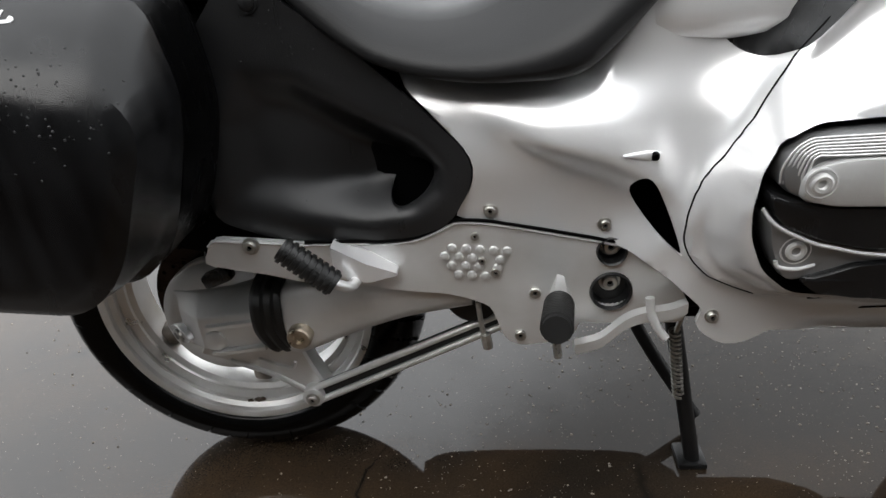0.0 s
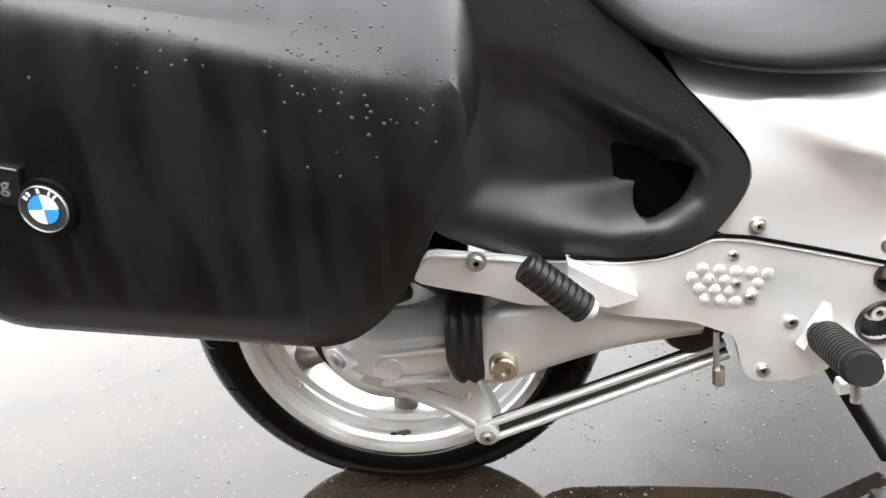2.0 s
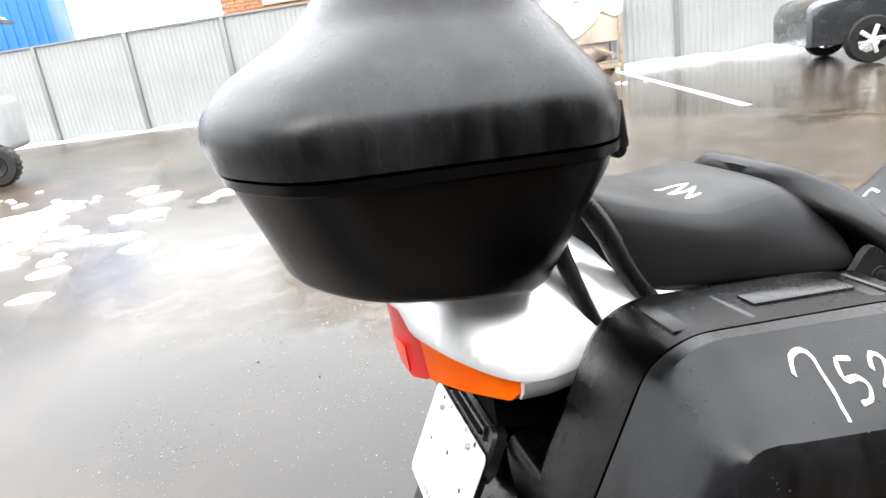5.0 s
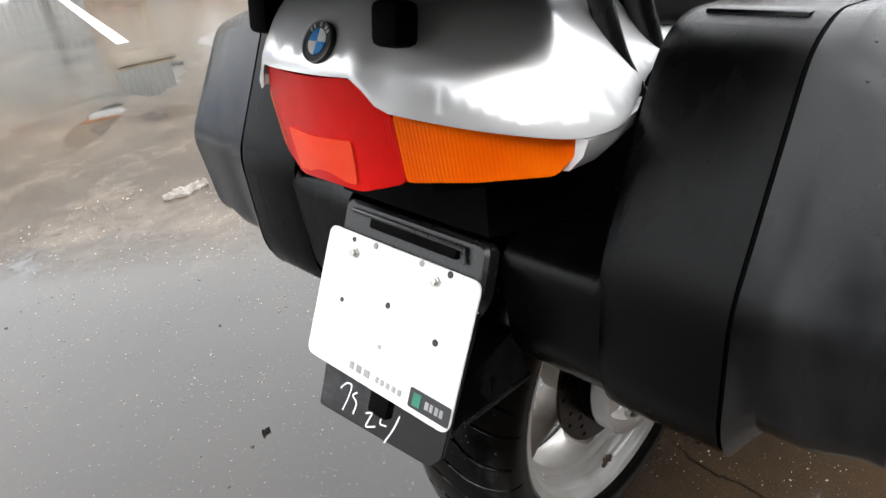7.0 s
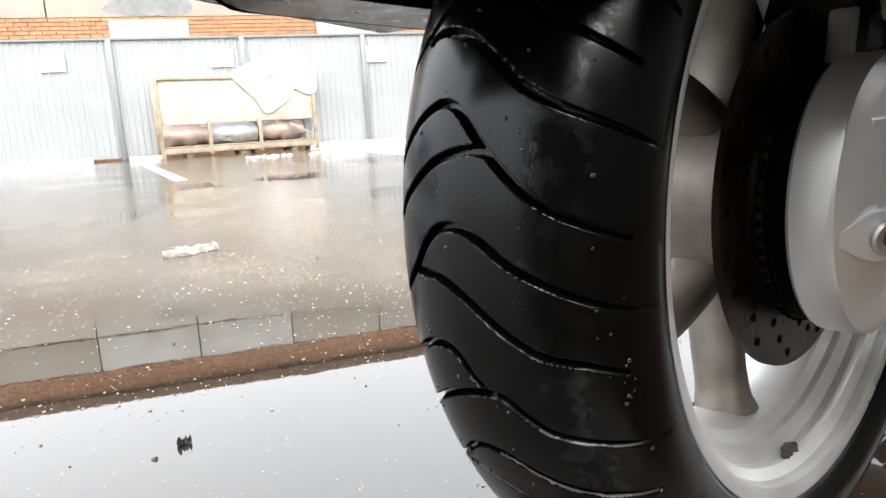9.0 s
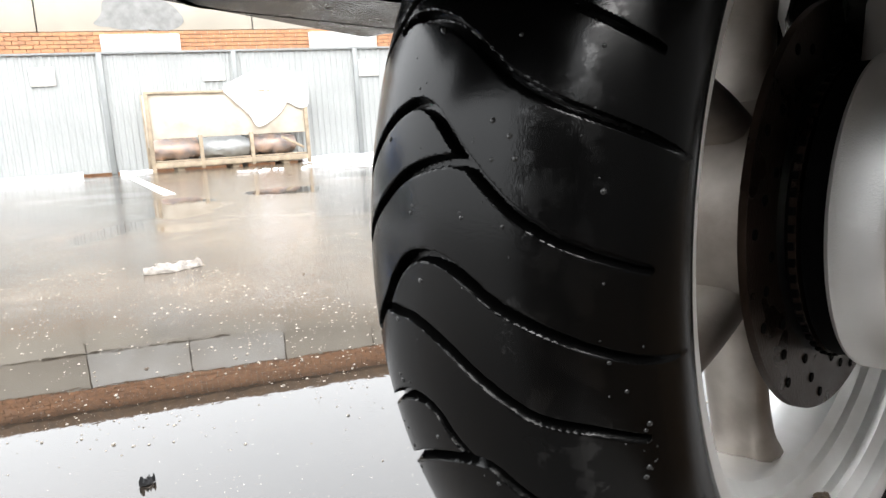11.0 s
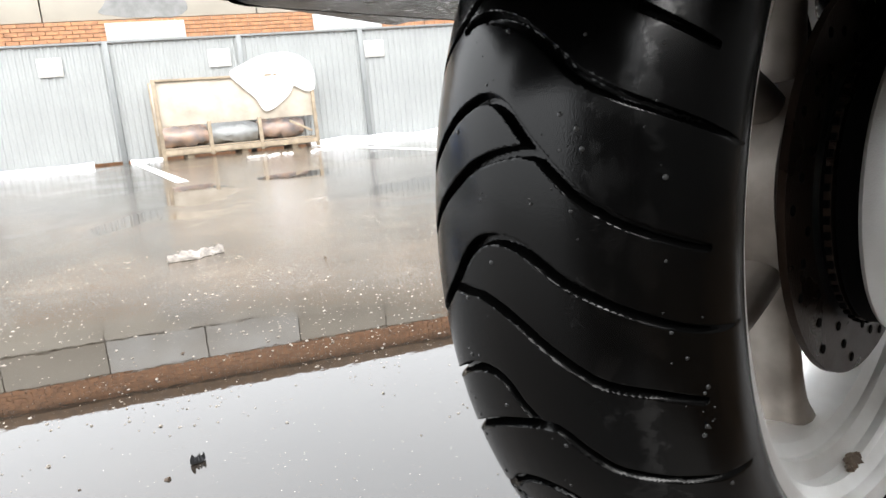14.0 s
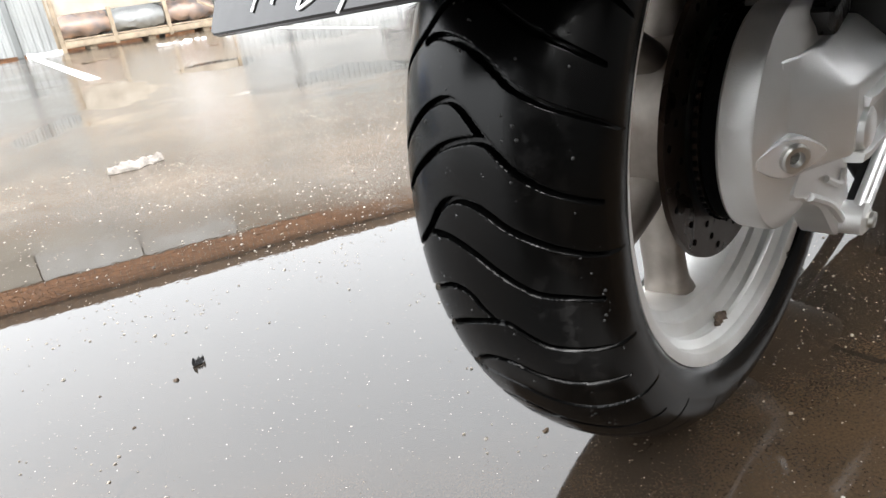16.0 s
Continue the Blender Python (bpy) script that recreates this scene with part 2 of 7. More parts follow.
def inside(p, poly):
    hit, n = False, len(poly)
    for i in range(n):
        a, b = poly[i], poly[i - 1]
        if (a[1] > p[1]) != (b[1] > p[1]) and p[0] < (b[0] - a[0]) * (p[1] - a[1]) / (b[1] - a[1]) + a[0]:
            hit = not hit
    return hit


def skin(bm, outline, depth, thick, step=0.014, holes=(), place=lambda a, b, d: (a, d, b)):
    """A shell over an outline in the plane: depth(a, b) gives its outer face, thick how far it goes back."""
    loops = [list(outline), *[list(h) for h in holes]]
    verts, edges = [], []
    for loop in loops:
        base = len(verts)
        verts += [Vector((p[0], p[1])) for p in loop]
        edges += [(base + i, base + (i + 1) % len(loop)) for i in range(len(loop))]
    xs, zs = [p[0] for p in loops[0]], [p[1] for p in loops[0]]
    rim = [Vector(v) for v in verts]
    a = min(xs) + step / 2
    row = 0
    while a < max(xs):
        b = min(zs) + step * (0.5 if row % 2 else 1.0)
        while b < max(zs):
            p = Vector((a, b))
            if inside(p, loops[0]) and not any(inside(p, h) for h in loops[1:]) and min((p - q).length_squared for q in rim) > (0.55 * step) ** 2:
                verts.append(p)
            b += step
        a += step * 0.87
        row += 1
    out = geometry.delaunay_2d_cdt(verts, edges, [], 0, 1e-6)
    vs, faces = out[0], out[2]
    front = [bm.verts.new(place(p.x, p.y, depth(p.x, p.y))) for p in vs]
    back = [bm.verts.new(place(p.x, p.y, depth(p.x, p.y) + thick)) for p in vs]
    count = {}
    for f in faces:
        c = sum((vs[i] for i in f), Vector((0, 0))) / len(f)
        if not inside(c, loops[0]) or any(inside(c, h) for h in loops[1:]):
            continue
        bm.faces.new([front[i] for i in f])
        bm.faces.new([back[i] for i in reversed(f)])
        for i, j in zip(f, (*f[1:], f[0])):
            count[(i, j)] = count.get((i, j), 0) + 1
    for i, j in count:
        if (j, i) not in count:
            bm.faces.new((front[j], front[i], back[i], back[j]))
    bmesh.ops.delete(bm, geom=[v for v in bm.verts if not v.link_faces], context="VERTS")
    return bm


def block(bm, centre, size, turn=(0, 0, 0), bevel=0.0, seg=2):
    made = bmesh.ops.create_cube(bm, size=1.0, matrix=pose(*centre, *turn) @ Matrix.Diagonal((*size, 1)))
    if bevel:
        edges = list({e for v in made["verts"] for e in v.link_edges})
        bmesh.ops.bevel(bm, geom=edges, offset=bevel, segments=seg, affect="EDGES", profile=0.5)
    return bm


def slab(bm, outline, y0, y1, bevel=0.0, place=lambda a, b, d: (a, d, b)):
    """A plate of even thickness with an outline, its front edge chamfered."""
    mid = sum((Vector(p) for p in outline), Vector((0, 0))) / len(outline)
    secs = []
    for d, inset in ((y1, 0), (y0 + (bevel if y0 < y1 else -bevel), 0), (y0, bevel)) if bevel else ((y1, 0), (y0, 0)):
        pts = [Vector(p) for p in outline]
        n = len(pts)
        row = []
        for i, p in enumerate(pts):
            if inset:
                t = (pts[(i + 1) % n] - pts[i - 1]).normalized()
                nrm = Vector((-t.y, t.x))
                if inside(p + nrm * 1e-4, outline) is False:
                    nrm = -nrm
                p = p + nrm * inset
            row.append(Vector(place(p.x, p.y, d)))
        secs.append(row)
    rows = [[bm.verts.new(p) for p in s] for s in secs]
    n = len(rows[0])
    for a, b in zip(rows, rows[1:]):
        for i in range(n):
            bm.faces.new((a[i], a[(i + 1) % n], b[(i + 1) % n], b[i]))
    bm.faces.new(rows[0])
    bm.faces.new(rows[-1])
    return bm


def bump1(v, mid, wide):
    return math.exp(-(((v - mid) / wide) ** 2))


def step1(v, a, b):
    s = max(0.0, min(1.0, (v - a) / (b - a)))
    return s * s * (3 - 2 * s)


def bolt(parent, x, y, z, r=0.008, mat=STEEL, way=(0, -1, 0), name="bolt", high=0.006):
    """A socket-head bolt that points along way."""
    bm = bmesh.new()
    prof = [(r * 1.35, -0.004), (r * 1.35, 0), (r, 0.0005), (r, high * 0.8), (r * 0.85, high), (r * 0.42, high), (r * 0.38, high * 0.35), (0.0001, high * 0.3)]
    lathe(bm, prof, (x, y, z), 14, way)
    ob = part(name, bm, mat, parent)
    # socket floor gets near-black, its shade put into the colour
    ob.data.materials.append(DARK)
    axis, at = Vector(way).normalized(), Vector((x, y, z))
    for f in ob.data.polygons:
        d = f.center - at
        if (d - axis * d.dot(axis)).length < r * 0.37:
            f.material_index = 1
    return ob

# ---- setting: wet yard, fence, building ----
def ground_material():
    m = bpy.data.materials.new("wet asphalt")
    m.use_nodes = True
    n, l = m.node_tree.nodes, m.node_tree.links
    b = n["Principled BSDF"]
    at = n.new("ShaderNodeTexCoord")

    def noise_at(scale, detail=4, rough=0.55):
        t = n.new("ShaderNodeTexNoise")
        t.inputs["Scale"].default_value, t.inputs["Detail"].default_value, t.inputs["Roughness"].default_value = scale, detail, rough
        l.new(at.outputs["Object"], t.inputs["Vector"])
        return t.outputs["Fac"]

    def ramp(src, stops):
        r = n.new("ShaderNodeValToRGB")
        while len(r.color_ramp.elements) < len(stops):
            r.color_ramp.elements.new(0.5)
        for e, (p, c) in zip(r.color_ramp.elements, stops):
            e.position, e.color = p, (*c, 1)
        l.new(src, r.inputs["Fac"])
        return r.outputs["Color"]

    def mix(fac, a, c2, how="MIX"):
        x = n.new("ShaderNodeMix")
        x.data_type, x.blend_type = "RGBA", how
        for s, v in ((0, fac), (6, a), (7, c2)):
            if isinstance(v, (int, float)):
                x.inputs[s].default_value = v
            elif isinstance(v, tuple):
                x.inputs[s].default_value = (*v, 1)
            else:
                l.new(v, x.inputs[s])
        return x.outputs[2]

    stain = ramp(noise_at(0.9, 8, 0.65), [(0.35, (0.011, 0.0085, 0.0065)), (0.65, (0.027, 0.021, 0.016))])
    mud = ramp(noise_at(0.4, 8, 0.65), [(0.48, (0, 0, 0)), (0.66, (1, 1, 1))])
    col = mix(mud, stain, (0.06, 0.037, 0.02))
    speck = None
    for scale, few, at_size in ((58, 0.94, 0.13), (140, 0.95, 0.17), (330, 0.92, 0.3)):
        grit = n.new("ShaderNodeTexVoronoi")
        grit.inputs["Scale"].default_value = scale
        l.new(at.outputs["Object"], grit.inputs["Vector"])
        pick = ramp(grit.outputs["Distance"], [(0.0, (1, 1, 1)), (at_size * 0.7, (1, 1, 1)), (at_size, (0, 0, 0))])
        sel = n.new("ShaderNodeSeparateColor")
        l.new(grit.outputs["Color"], sel.inputs[0])
        some = ramp(sel.outputs[0], [(few, (0, 0, 0)), (few + 0.05, (1, 1, 1))])
        one = mix(1.0, pick, some, "MULTIPLY")
        tint = ramp(sel.outputs[1], [(0.0, (0.07, 0.058, 0.04)), (0.6, (0.15, 0.13, 0.105)), (1.0, (0.45, 0.42, 0.38))])
        col = mix(one, col, tint)
        speck = one if speck is None else mix(1.0, speck, one, "LIGHTEN")
    fine = ramp(noise_at(300, 4, 0.7), [(0.3, (0.6, 0.6, 0.6)), (0.7, (1.35, 1.35, 1.35))])
    col = mix(1.0, col, fine, "MULTIPLY")
    # thin cracks
    bend = n.new("ShaderNodeMix")
    bend.data_type = "VECTOR"
    warp = n.new("ShaderNodeTexNoise")
    warp.inputs["Scale"].default_value, warp.inputs["Detail"].default_value = 2.2, 6
    l.new(at.outputs["Object"], warp.inputs["Vector"])
    bend.inputs[0].default_value = 0.22
    l.new(at.outputs["Object"], bend.inputs[4])
    l.new(warp.outputs["Color"], bend.inputs[5])
    cell = n.new("ShaderNodeTexVoronoi")
    cell.feature = "DISTANCE_TO_EDGE"
    cell.inputs["Scale"].default_value = 0.85
    l.new(bend.outputs[1], cell.inputs["Vector"])
    line = ramp(cell.outputs["Distance"], [(0.0, (1, 1, 1)), (0.002, (0, 0, 0))])
    broken = ramp(noise_at(1.7, 3), [(0.5, (0, 0, 0)), (0.56, (1, 1, 1))])
    crack = mix(1.0, line, broken, "MULTIPLY")
    col = mix(crack, col, (0.012, 0.01, 0.008))
    # standing water, thin at its ragged edge, and damp stone that stands out of it
    apart = n.new("ShaderNodeSeparateXYZ")
    l.new(at.outputs["Object"], apart.inputs[0])
    shore = n.new("ShaderNodeMath")
    shore.operation = "MULTIPLY_ADD"
    shore.inputs[1].default_value = 1.8
    l.new(noise_at(0.9, 9, 0.68), shore.inputs[0])
    slant = n.new("ShaderNodeMath")
    slant.operation = "MULTIPLY_ADD"
    slant.inputs[1].default_value = 0.9
    l.new(apart.outputs["X"], slant.inputs[0])
    l.new(apart.outputs["Y"], slant.inputs[2])
    l.new(slant.outputs[0], shore.inputs[2])
    depth = n.new("ShaderNodeMapRange")
    depth.inputs["From Min"].default_value, depth.inputs["From Max"].default_value = 2.1, 2.7
    l.new(shore.outputs[0], depth.inputs["Value"])
    pools = ramp(noise_at(0.55, 9, 0.68), [(0.4, (0, 0, 0)), (0.46, (1, 1, 1))])
    film = mix(1.0, depth.outputs["Result"], pools, "MULTIPLY")
    # small clear puddles out in the yard, before the crate
    for x, y, turn, a, c in ((1.35, 4.75, 70, 0.95, 0.26), (2.4, 5.15, 62, 0.5, 0.34), (0.5, 3.6, 55, 0.5, 0.12)):
        local = n.new("ShaderNodeMapping")
        local.vector_type = "TEXTURE"
        local.inputs["Location"].default_value = (x, y, 0)
        local.inputs["Rotation"].default_value = (0, 0, math.radians(turn))
        local.inputs["Scale"].default_value = (a, c, 1)
        l.new(at.outputs["Object"], local.inputs["Vector"])
        far = n.new("ShaderNodeVectorMath")
        far.operation = "LENGTH"
        l.new(local.outputs[0], far.inputs[0])
        rim = n.new("ShaderNodeMath")
        rim.operation = "MULTIPLY_ADD"
        rim.inputs[1].default_value = 1.2
        l.new(noise_at(3.5, 7, 0.65), rim.inputs[0])
        l.new(far.outputs["Value"], rim.inputs[2])
        clear = n.new("ShaderNodeMapRange")
        clear.inputs["From Min"].default_value, clear.inputs["From Max"].default_value = 1.62, 1.52
        l.new(rim.outputs[0], clear.inputs["Value"])
        film = mix(clear.outputs["Result"], film, (0.0, 0.0, 0.0))
    patch = ramp(noise_at(3.2, 9, 0.75), [(0.3, (0.018, 0.014, 0.01)), (0.5, (0.036, 0.031, 0.025)), (0.72, (0.085, 0.076, 0.064))])
    col = mix(film, col, patch, "ADD")
    l.new(col, b.inputs["Base Color"])
    wet = mix(1.0, film, speck, "LIGHTEN")
    rg = n.new("ShaderNodeMapRange")
    rg.inputs["To Min"].default_value, rg.inputs["To Max"].default_value = 0.0, 0.11
    l.new(wet, rg.inputs["Value"])
    mushy = n.new("ShaderNodeMapRange")
    mushy.inputs["From Min"].default_value, mushy.inputs["From Max"].default_value = -1.2, -2.2
    mushy.inputs["To Max"].default_value = 0.32
    l.new(apart.outputs["X"], mushy.inputs["Value"])
    dull = n.new("ShaderNodeMath")
    dull.operation = "MAXIMUM"
    l.new(rg.outputs["Result"], dull.inputs[0])
    l.new(mushy.outputs["Result"], dull.inputs[1])
    l.new(dull.outputs[0], b.inputs["Roughness"])
    bank = n.new("ShaderNodeMath")
    bank.operation = "MULTIPLY_ADD"
    bank.inputs[1].default_value = 0.9
    l.new(noise_at(1.6, 6, 0.6), bank.inputs[0])
    lean = n.new("ShaderNodeMath")
    lean.operation = "MULTIPLY_ADD"
    lean.inputs[1].default_value = -0.55
    l.new(apart.outputs["Y"], lean.inputs[0])
    l.new(apart.outputs["X"], lean.inputs[2])
    l.new(lean.outputs[0], bank.inputs[2])
    damp = n.new("ShaderNodeMapRange")
    damp.interpolation_type = "SMOOTHSTEP"
    damp.inputs["From Min"].default_value, damp.inputs["From Max"].default_value = 0.55, 1.15
    l.new(bank.outputs[0], damp.inputs["Value"])
    less = mix(1.0, film, damp.outputs["Result"], "LIGHTEN")
    gloss = n.new("ShaderNodeMapRange")
    gloss.inputs["To Min"].default_value, gloss.inputs["To Max"].default_value = 1.52, 1.35
    l.new(less, gloss.inputs["Value"])
    drier = n.new("ShaderNodeMath")
    drier.operation = "MULTIPLY_ADD"
    drier.inputs[1].default_value = -0.1
    l.new(damp.outputs["Result"], drier.inputs[0])
    l.new(gloss.outputs["Result"], drier.inputs[2])
    l.new(drier.outputs[0], b.inputs["IOR"])
    hump = n.new("ShaderNodeMath")
    hump.operation = "MULTIPLY"
    l.new(noise_at(110, 6, 0.7), hump.inputs[0])
    rise = n.new("ShaderNodeMath")
    rise.operation = "MULTIPLY"
    rise.inputs[1].default_value = 1.7
    l.new(film, rise.inputs[0])
    l.new(rise.outputs[0], hump.inputs[1])
    ripple = n.new("ShaderNodeMath")
    ripple.operation = "MULTIPLY_ADD"
    ripple.inputs[1].default_value = 0.065
    l.new(noise_at(45, 3), ripple.inputs[0])
    l.new(hump.outputs[0], ripple.inputs[2])
    lumps = n.new("ShaderNodeMath")
    lumps.operation = "MULTIPLY_ADD"
    lumps.inputs[1].default_value = 1.2
    l.new(speck, lumps.inputs[0])
    l.new(ripple.outputs[0], lumps.inputs[2])
    low = n.new("ShaderNodeMath")
    low.operation = "MULTIPLY_ADD"
    l.new(noise_at(13, 3), low.inputs[0])
    low.inputs[1].default_value = 0.2
    l.new(lumps.outputs[0], low.inputs[2])
    bp = n.new("ShaderNodeBump")
    bp.inputs["Strength"].default_value, bp.inputs["Distance"].default_value = 0.22, 0.0016
    l.new(low.outputs[0], bp.inputs["Height"])
    l.new(bp.outputs["Normal"], b.inputs["Normal"])
    return m


ASPHALT = ground_material()
SNOW = material("old snow", (0.82, 0.83, 0.85), 0.75, vary=0.06, scale=5, grain=0.5, grain_scale=60)
SHEET = material("light grey fence sheet", (0.3, 0.312, 0.308), 0.45, vary=0.06, scale=1.5, grain=0.05, streak=0.5)
POST = material("grey fence steel", (0.2, 0.21, 0.21), 0.45, 0.2, 0.1, 6)
BEIGE = material("beige cladding panel", (0.34, 0.31, 0.26), 0.6, vary=0.1, scale=1.2, grain=0.2, grain_scale=60)
STAIN = material("grey damp render", (0.2, 0.2, 0.195), 0.7, vary=0.25, scale=6)
PANELW = material("pale cladding panel", (0.5, 0.495, 0.48), 0.6, vary=0.08, scale=1.2, grain=0.2, grain_scale=60, second=(0.42, 0.4, 0.37))
BRICK = material("orange brick", (0.38, 0.19, 0.095), 0.85, vary=0.25, scale=8, grain=0.6, grain_scale=120, second=(0.26, 0.13, 0.07))
MORTAR = material("mortar", (0.4, 0.36, 0.31), 0.9, vary=0.15, scale=10)
EAVES = material("dark timber eaves", (0.15, 0.09, 0.05), 0.7, vary=0.3, scale=6)
PLY = material("weathered plywood", (0.47, 0.42, 0.35), 0.75, vary=0.2, scale=3, grain=0.4, grain_scale=80, second=(0.36, 0.31, 0.25))
TIMBER = material("crate timber", (0.3, 0.24, 0.17), 0.75, vary=0.3, scale=8, grain=0.4, grain_scale=90)
TARP = material("dirty white tarpaulin", (0.72, 0.71, 0.69), 0.55, vary=0.12, scale=5, grain=0.2, grain_scale=40)
WRAP = material("brown wrapped load", (0.33, 0.22, 0.16), 0.4, vary=0.35, scale=5, second=(0.2, 0.19, 0.2))
PAINT = material("worn road paint", (0.68, 0.68, 0.66), 0.35, vary=0.15, scale=30, second=(0.3, 0.29, 0.27))
BLUEC = material("blue container paint", (0.02, 0.16, 0.55), 0.45, vary=0.1, scale=1)
GREEND = material("green drum paint", (0.02, 0.28, 0.14), 0.4, vary=0.2, scale=5)
ORANGE = material("orange sign", (0.8, 0.14, 0.03), 0.5, vary=0.1, scale=5)
GREYM = material("grey machine paint", (0.35, 0.36, 0.36), 0.5, vary=0.15, scale=5)
LITTER = material("wet grey rag", (0.24, 0.215, 0.19), 0.6, vary=0.5, scale=50)

bm = bmesh.new()
cuts = [-160, -60, -25, -12, -6, -3, -1.5, 0, 1.5, 3, 6, 12, 25, 60, 160]
rows = [[bm.verts.new((x, y, 0)) for x in cuts] for y in cuts]
for a, b in zip(rows, rows[1:]):
    for i in range(len(cuts) - 1):
        bm.faces.new((a[i], a[i + 1], b[i + 1], b[i]))
ground = tagged(part("ground", bm, ASPHALT), "wet dark asphalt yard with a film of rainwater", "ground", kind="structure")

# the fence runs on a line that falls away to the right; s metres along it from x = 0
SLOPE = math.atan(-0.45)
FX, FY = math.cos(SLOPE), math.sin(SLOPE)


def by_fence(s, off, z):
    """A place s metres along the fence and off metres in front of it."""
    return Vector((s * FX + off * FY, 15.4 + s * FY - off * FX, z))


def fence_block(bm, s, off, z, size, bevel=0.0):
    c = by_fence(s, off, z)
    return block(bm, c, size, (0, 0, math.degrees(SLOPE)), bevel)


fence = tagged(new("wall_fence"), "pale grey corrugated steel site fence on steel posts", "fence", kind="structure")
PITCH = 2.42
sheet = None
for k in range(-8, 8):
    s0 = 1.42 + PITCH * k
    if sheet is None:
        bm = bmesh.new()
        prof, x = [], 0.0
        while x < PITCH - 0.09:
            for dx, d in ((0.0, 0.0), (0.055, 0.0), (0.07, 0.016), (0.105, 0.016)):
                if x + dx < PITCH - 0.06:
                    prof.append((x + dx, d))
            x += 0.12
        out = [Vector((x, -d, 0.04)) for x, d in prof], [Vector((x, -d, 2.24)) for x, d in prof]
        back = [Vector((x, -d + 0.004, 0.04)) for x, d in prof], [Vector((x, -d + 0.004, 2.24)) for x, d in prof]
        loft(bm, out, False, False)
        loft(bm, back, False, False)
        sheet = part("sheet", bm, SHEET, fence, sharp=20)
    else:
        sheet = new("sheet", sheet.data)
        sheet.parent = fence
    p = by_fence(s0 + 0.05, 0, 0)
    sheet.matrix_basis = pose(*p, 0, 0, math.degrees(SLOPE))
    bm = bmesh.new()
    fence_block(bm, s0, 0.03, 1.13, (0.1, 0.07, 2.26), 0.006)
    part("post", bm, POST, fence)
    bm = bmesh.new()
    fence_block(bm, s0 + PITCH / 2, 0.02, 2.262, (PITCH, 0.06, 0.04), 0.005)
    part("rail", bm, POST, fence)
for s in (2.85, 5.85, 8.95):
    bm = bmesh.new()
    fence_block(bm, s, 0.035, 1.86, (0.42, 0.012, 0.34), 0.004)
    tagged(part("notice_board", bm, PANELW), "small blank pale notice fixed to the fence", "sign")

# the building behind the fence: brick base, pale cladding, brick course, dark eaves
building = tagged(new("building"), "low brick workshop with pale cladding panels and dark eaves", "building")
S0, S1, OFF = -2.0, 24.0, -2.2


def brick_course(z0, z1, name):
    bm = bmesh.new()
    fence_block(bm, (S0 + S1) / 2, OFF - 0.16, (z0 + z1) / 2, (S1 - S0, 0.25, z1 - z0))
    wall = part(name, bm, MORTAR, building)
    hgt, wid = 0.085, 0.26
    nr = max(1, round((z1 - z0) / hgt))
    vs, fs = [], []
    for r in range(nr):
        z = z0 + (r + 0.5) * (z1 - z0) / nr
        s = S0 + (wid / 2 if r % 2 else 0)
        while s < S1 - wid:
            c = by_fence(s + wid / 2, OFF, z)
            base = len(vs)
            for dz in (-1, 1):
                for ds in (-1, 1):
                    for d in (-1, 1):
                        j = random.uniform(-0.004, 0.004)
                        q = by_fence(s + wid / 2 + ds * (wid / 2 - 0.006), OFF + (0.012 + j if d > 0 else -0.05), z + dz * ((z1 - z0) / nr / 2 - 0.006))
                        vs.append(q)
            fs += [[base + i for i in f] for f in ((0, 1, 3, 2), (4, 6, 7, 5), (0, 4, 5, 1), (2, 3, 7, 6), (1, 5, 7, 3))]
            s += wid
    me = bpy.data.meshes.new("bricks")
    me.from_pydata([tuple(v) for v in vs], [], fs)
    me.materials.append(BRICK)
    ob = new("bricks", me)
    ob.parent = building
    tagged(ob, "orange bricks in running bond", kind="stuff")


bm = bmesh.new()
fence_block(bm, (S0 + S1) / 2, OFF - 4.2, 2.7, (S1 - S0, 7.9, 5.38))
part("core", bm, PANELW, building)
brick_course(0.0, 3.0, "wall")
brick_course(4.88, 5.42, "wall")
s = S0
while s < S1 - 0.1:
    for z0, z1 in ((3.0, 4.06), (4.08, 4.88)):
        bm = bmesh.new()
        fence_block(bm, s + 1.1, OFF - 0.06, (z0 + z1) / 2, (2.17, 0.1, z1 - z0 - 0.02), 0.008)
        part("panel", bm, PANELW if 1.5 < s < 5.5 and z0 > 4 else BEIGE, building)
    s += 2.2
s = -0.95
while s < S1 - 2:
    bm = bmesh.new()
    fence_block(bm, s + 0.9, OFF + 0.03, 2.72, (1.62, 0.06, 0.42), 0.01)
    w = part("window", bm, PANELW, building, "pale window unit in the brickwork")
    for d in (-0.4, 0.4):
        bm = bmesh.new()
        fence_block(bm, s + 0.9 + d, OFF + 0.066, 2.72, (0.7, 0.012, 0.3), 0.004)
        part("pane", bm, material("milky pane", (0.6, 0.62, 0.63), 0.15, vary=0.05), w) if s < 0 and d < 0 else part("pane", bm, bpy.data.materials["milky pane"], w)
    s += 4.45
bm = bmesh.new()
fence_block(bm, (S0 + S1) / 2, OFF - 4.1, 5.55, (S1 - S0 + 0.6, 8.5, 0.24), 0.02)
part("eaves_board", bm, EAVES, building, "dark eaves board")
bm = bmesh.new()
skin(bm, smooth([(3.5, 3.16), (3.9, 3.05), (4.6, 3.02), (5.2, 3.04), (5.32, 3.3), (5.05, 3.6), (4.7, 3.75), (4.2, 3.8), (3.75, 3.66), (3.68, 3.4)], True, 4), lambda a, b: OFF - 0.002, -0.006, 0.2, place=lambda a, b, d: by_fence(a, d, b + 0.05 * noise.noise((a * 6, b * 6, 3))))
part("damp_patch", bm, STAIN, building, "grey damp patch on the cladding")

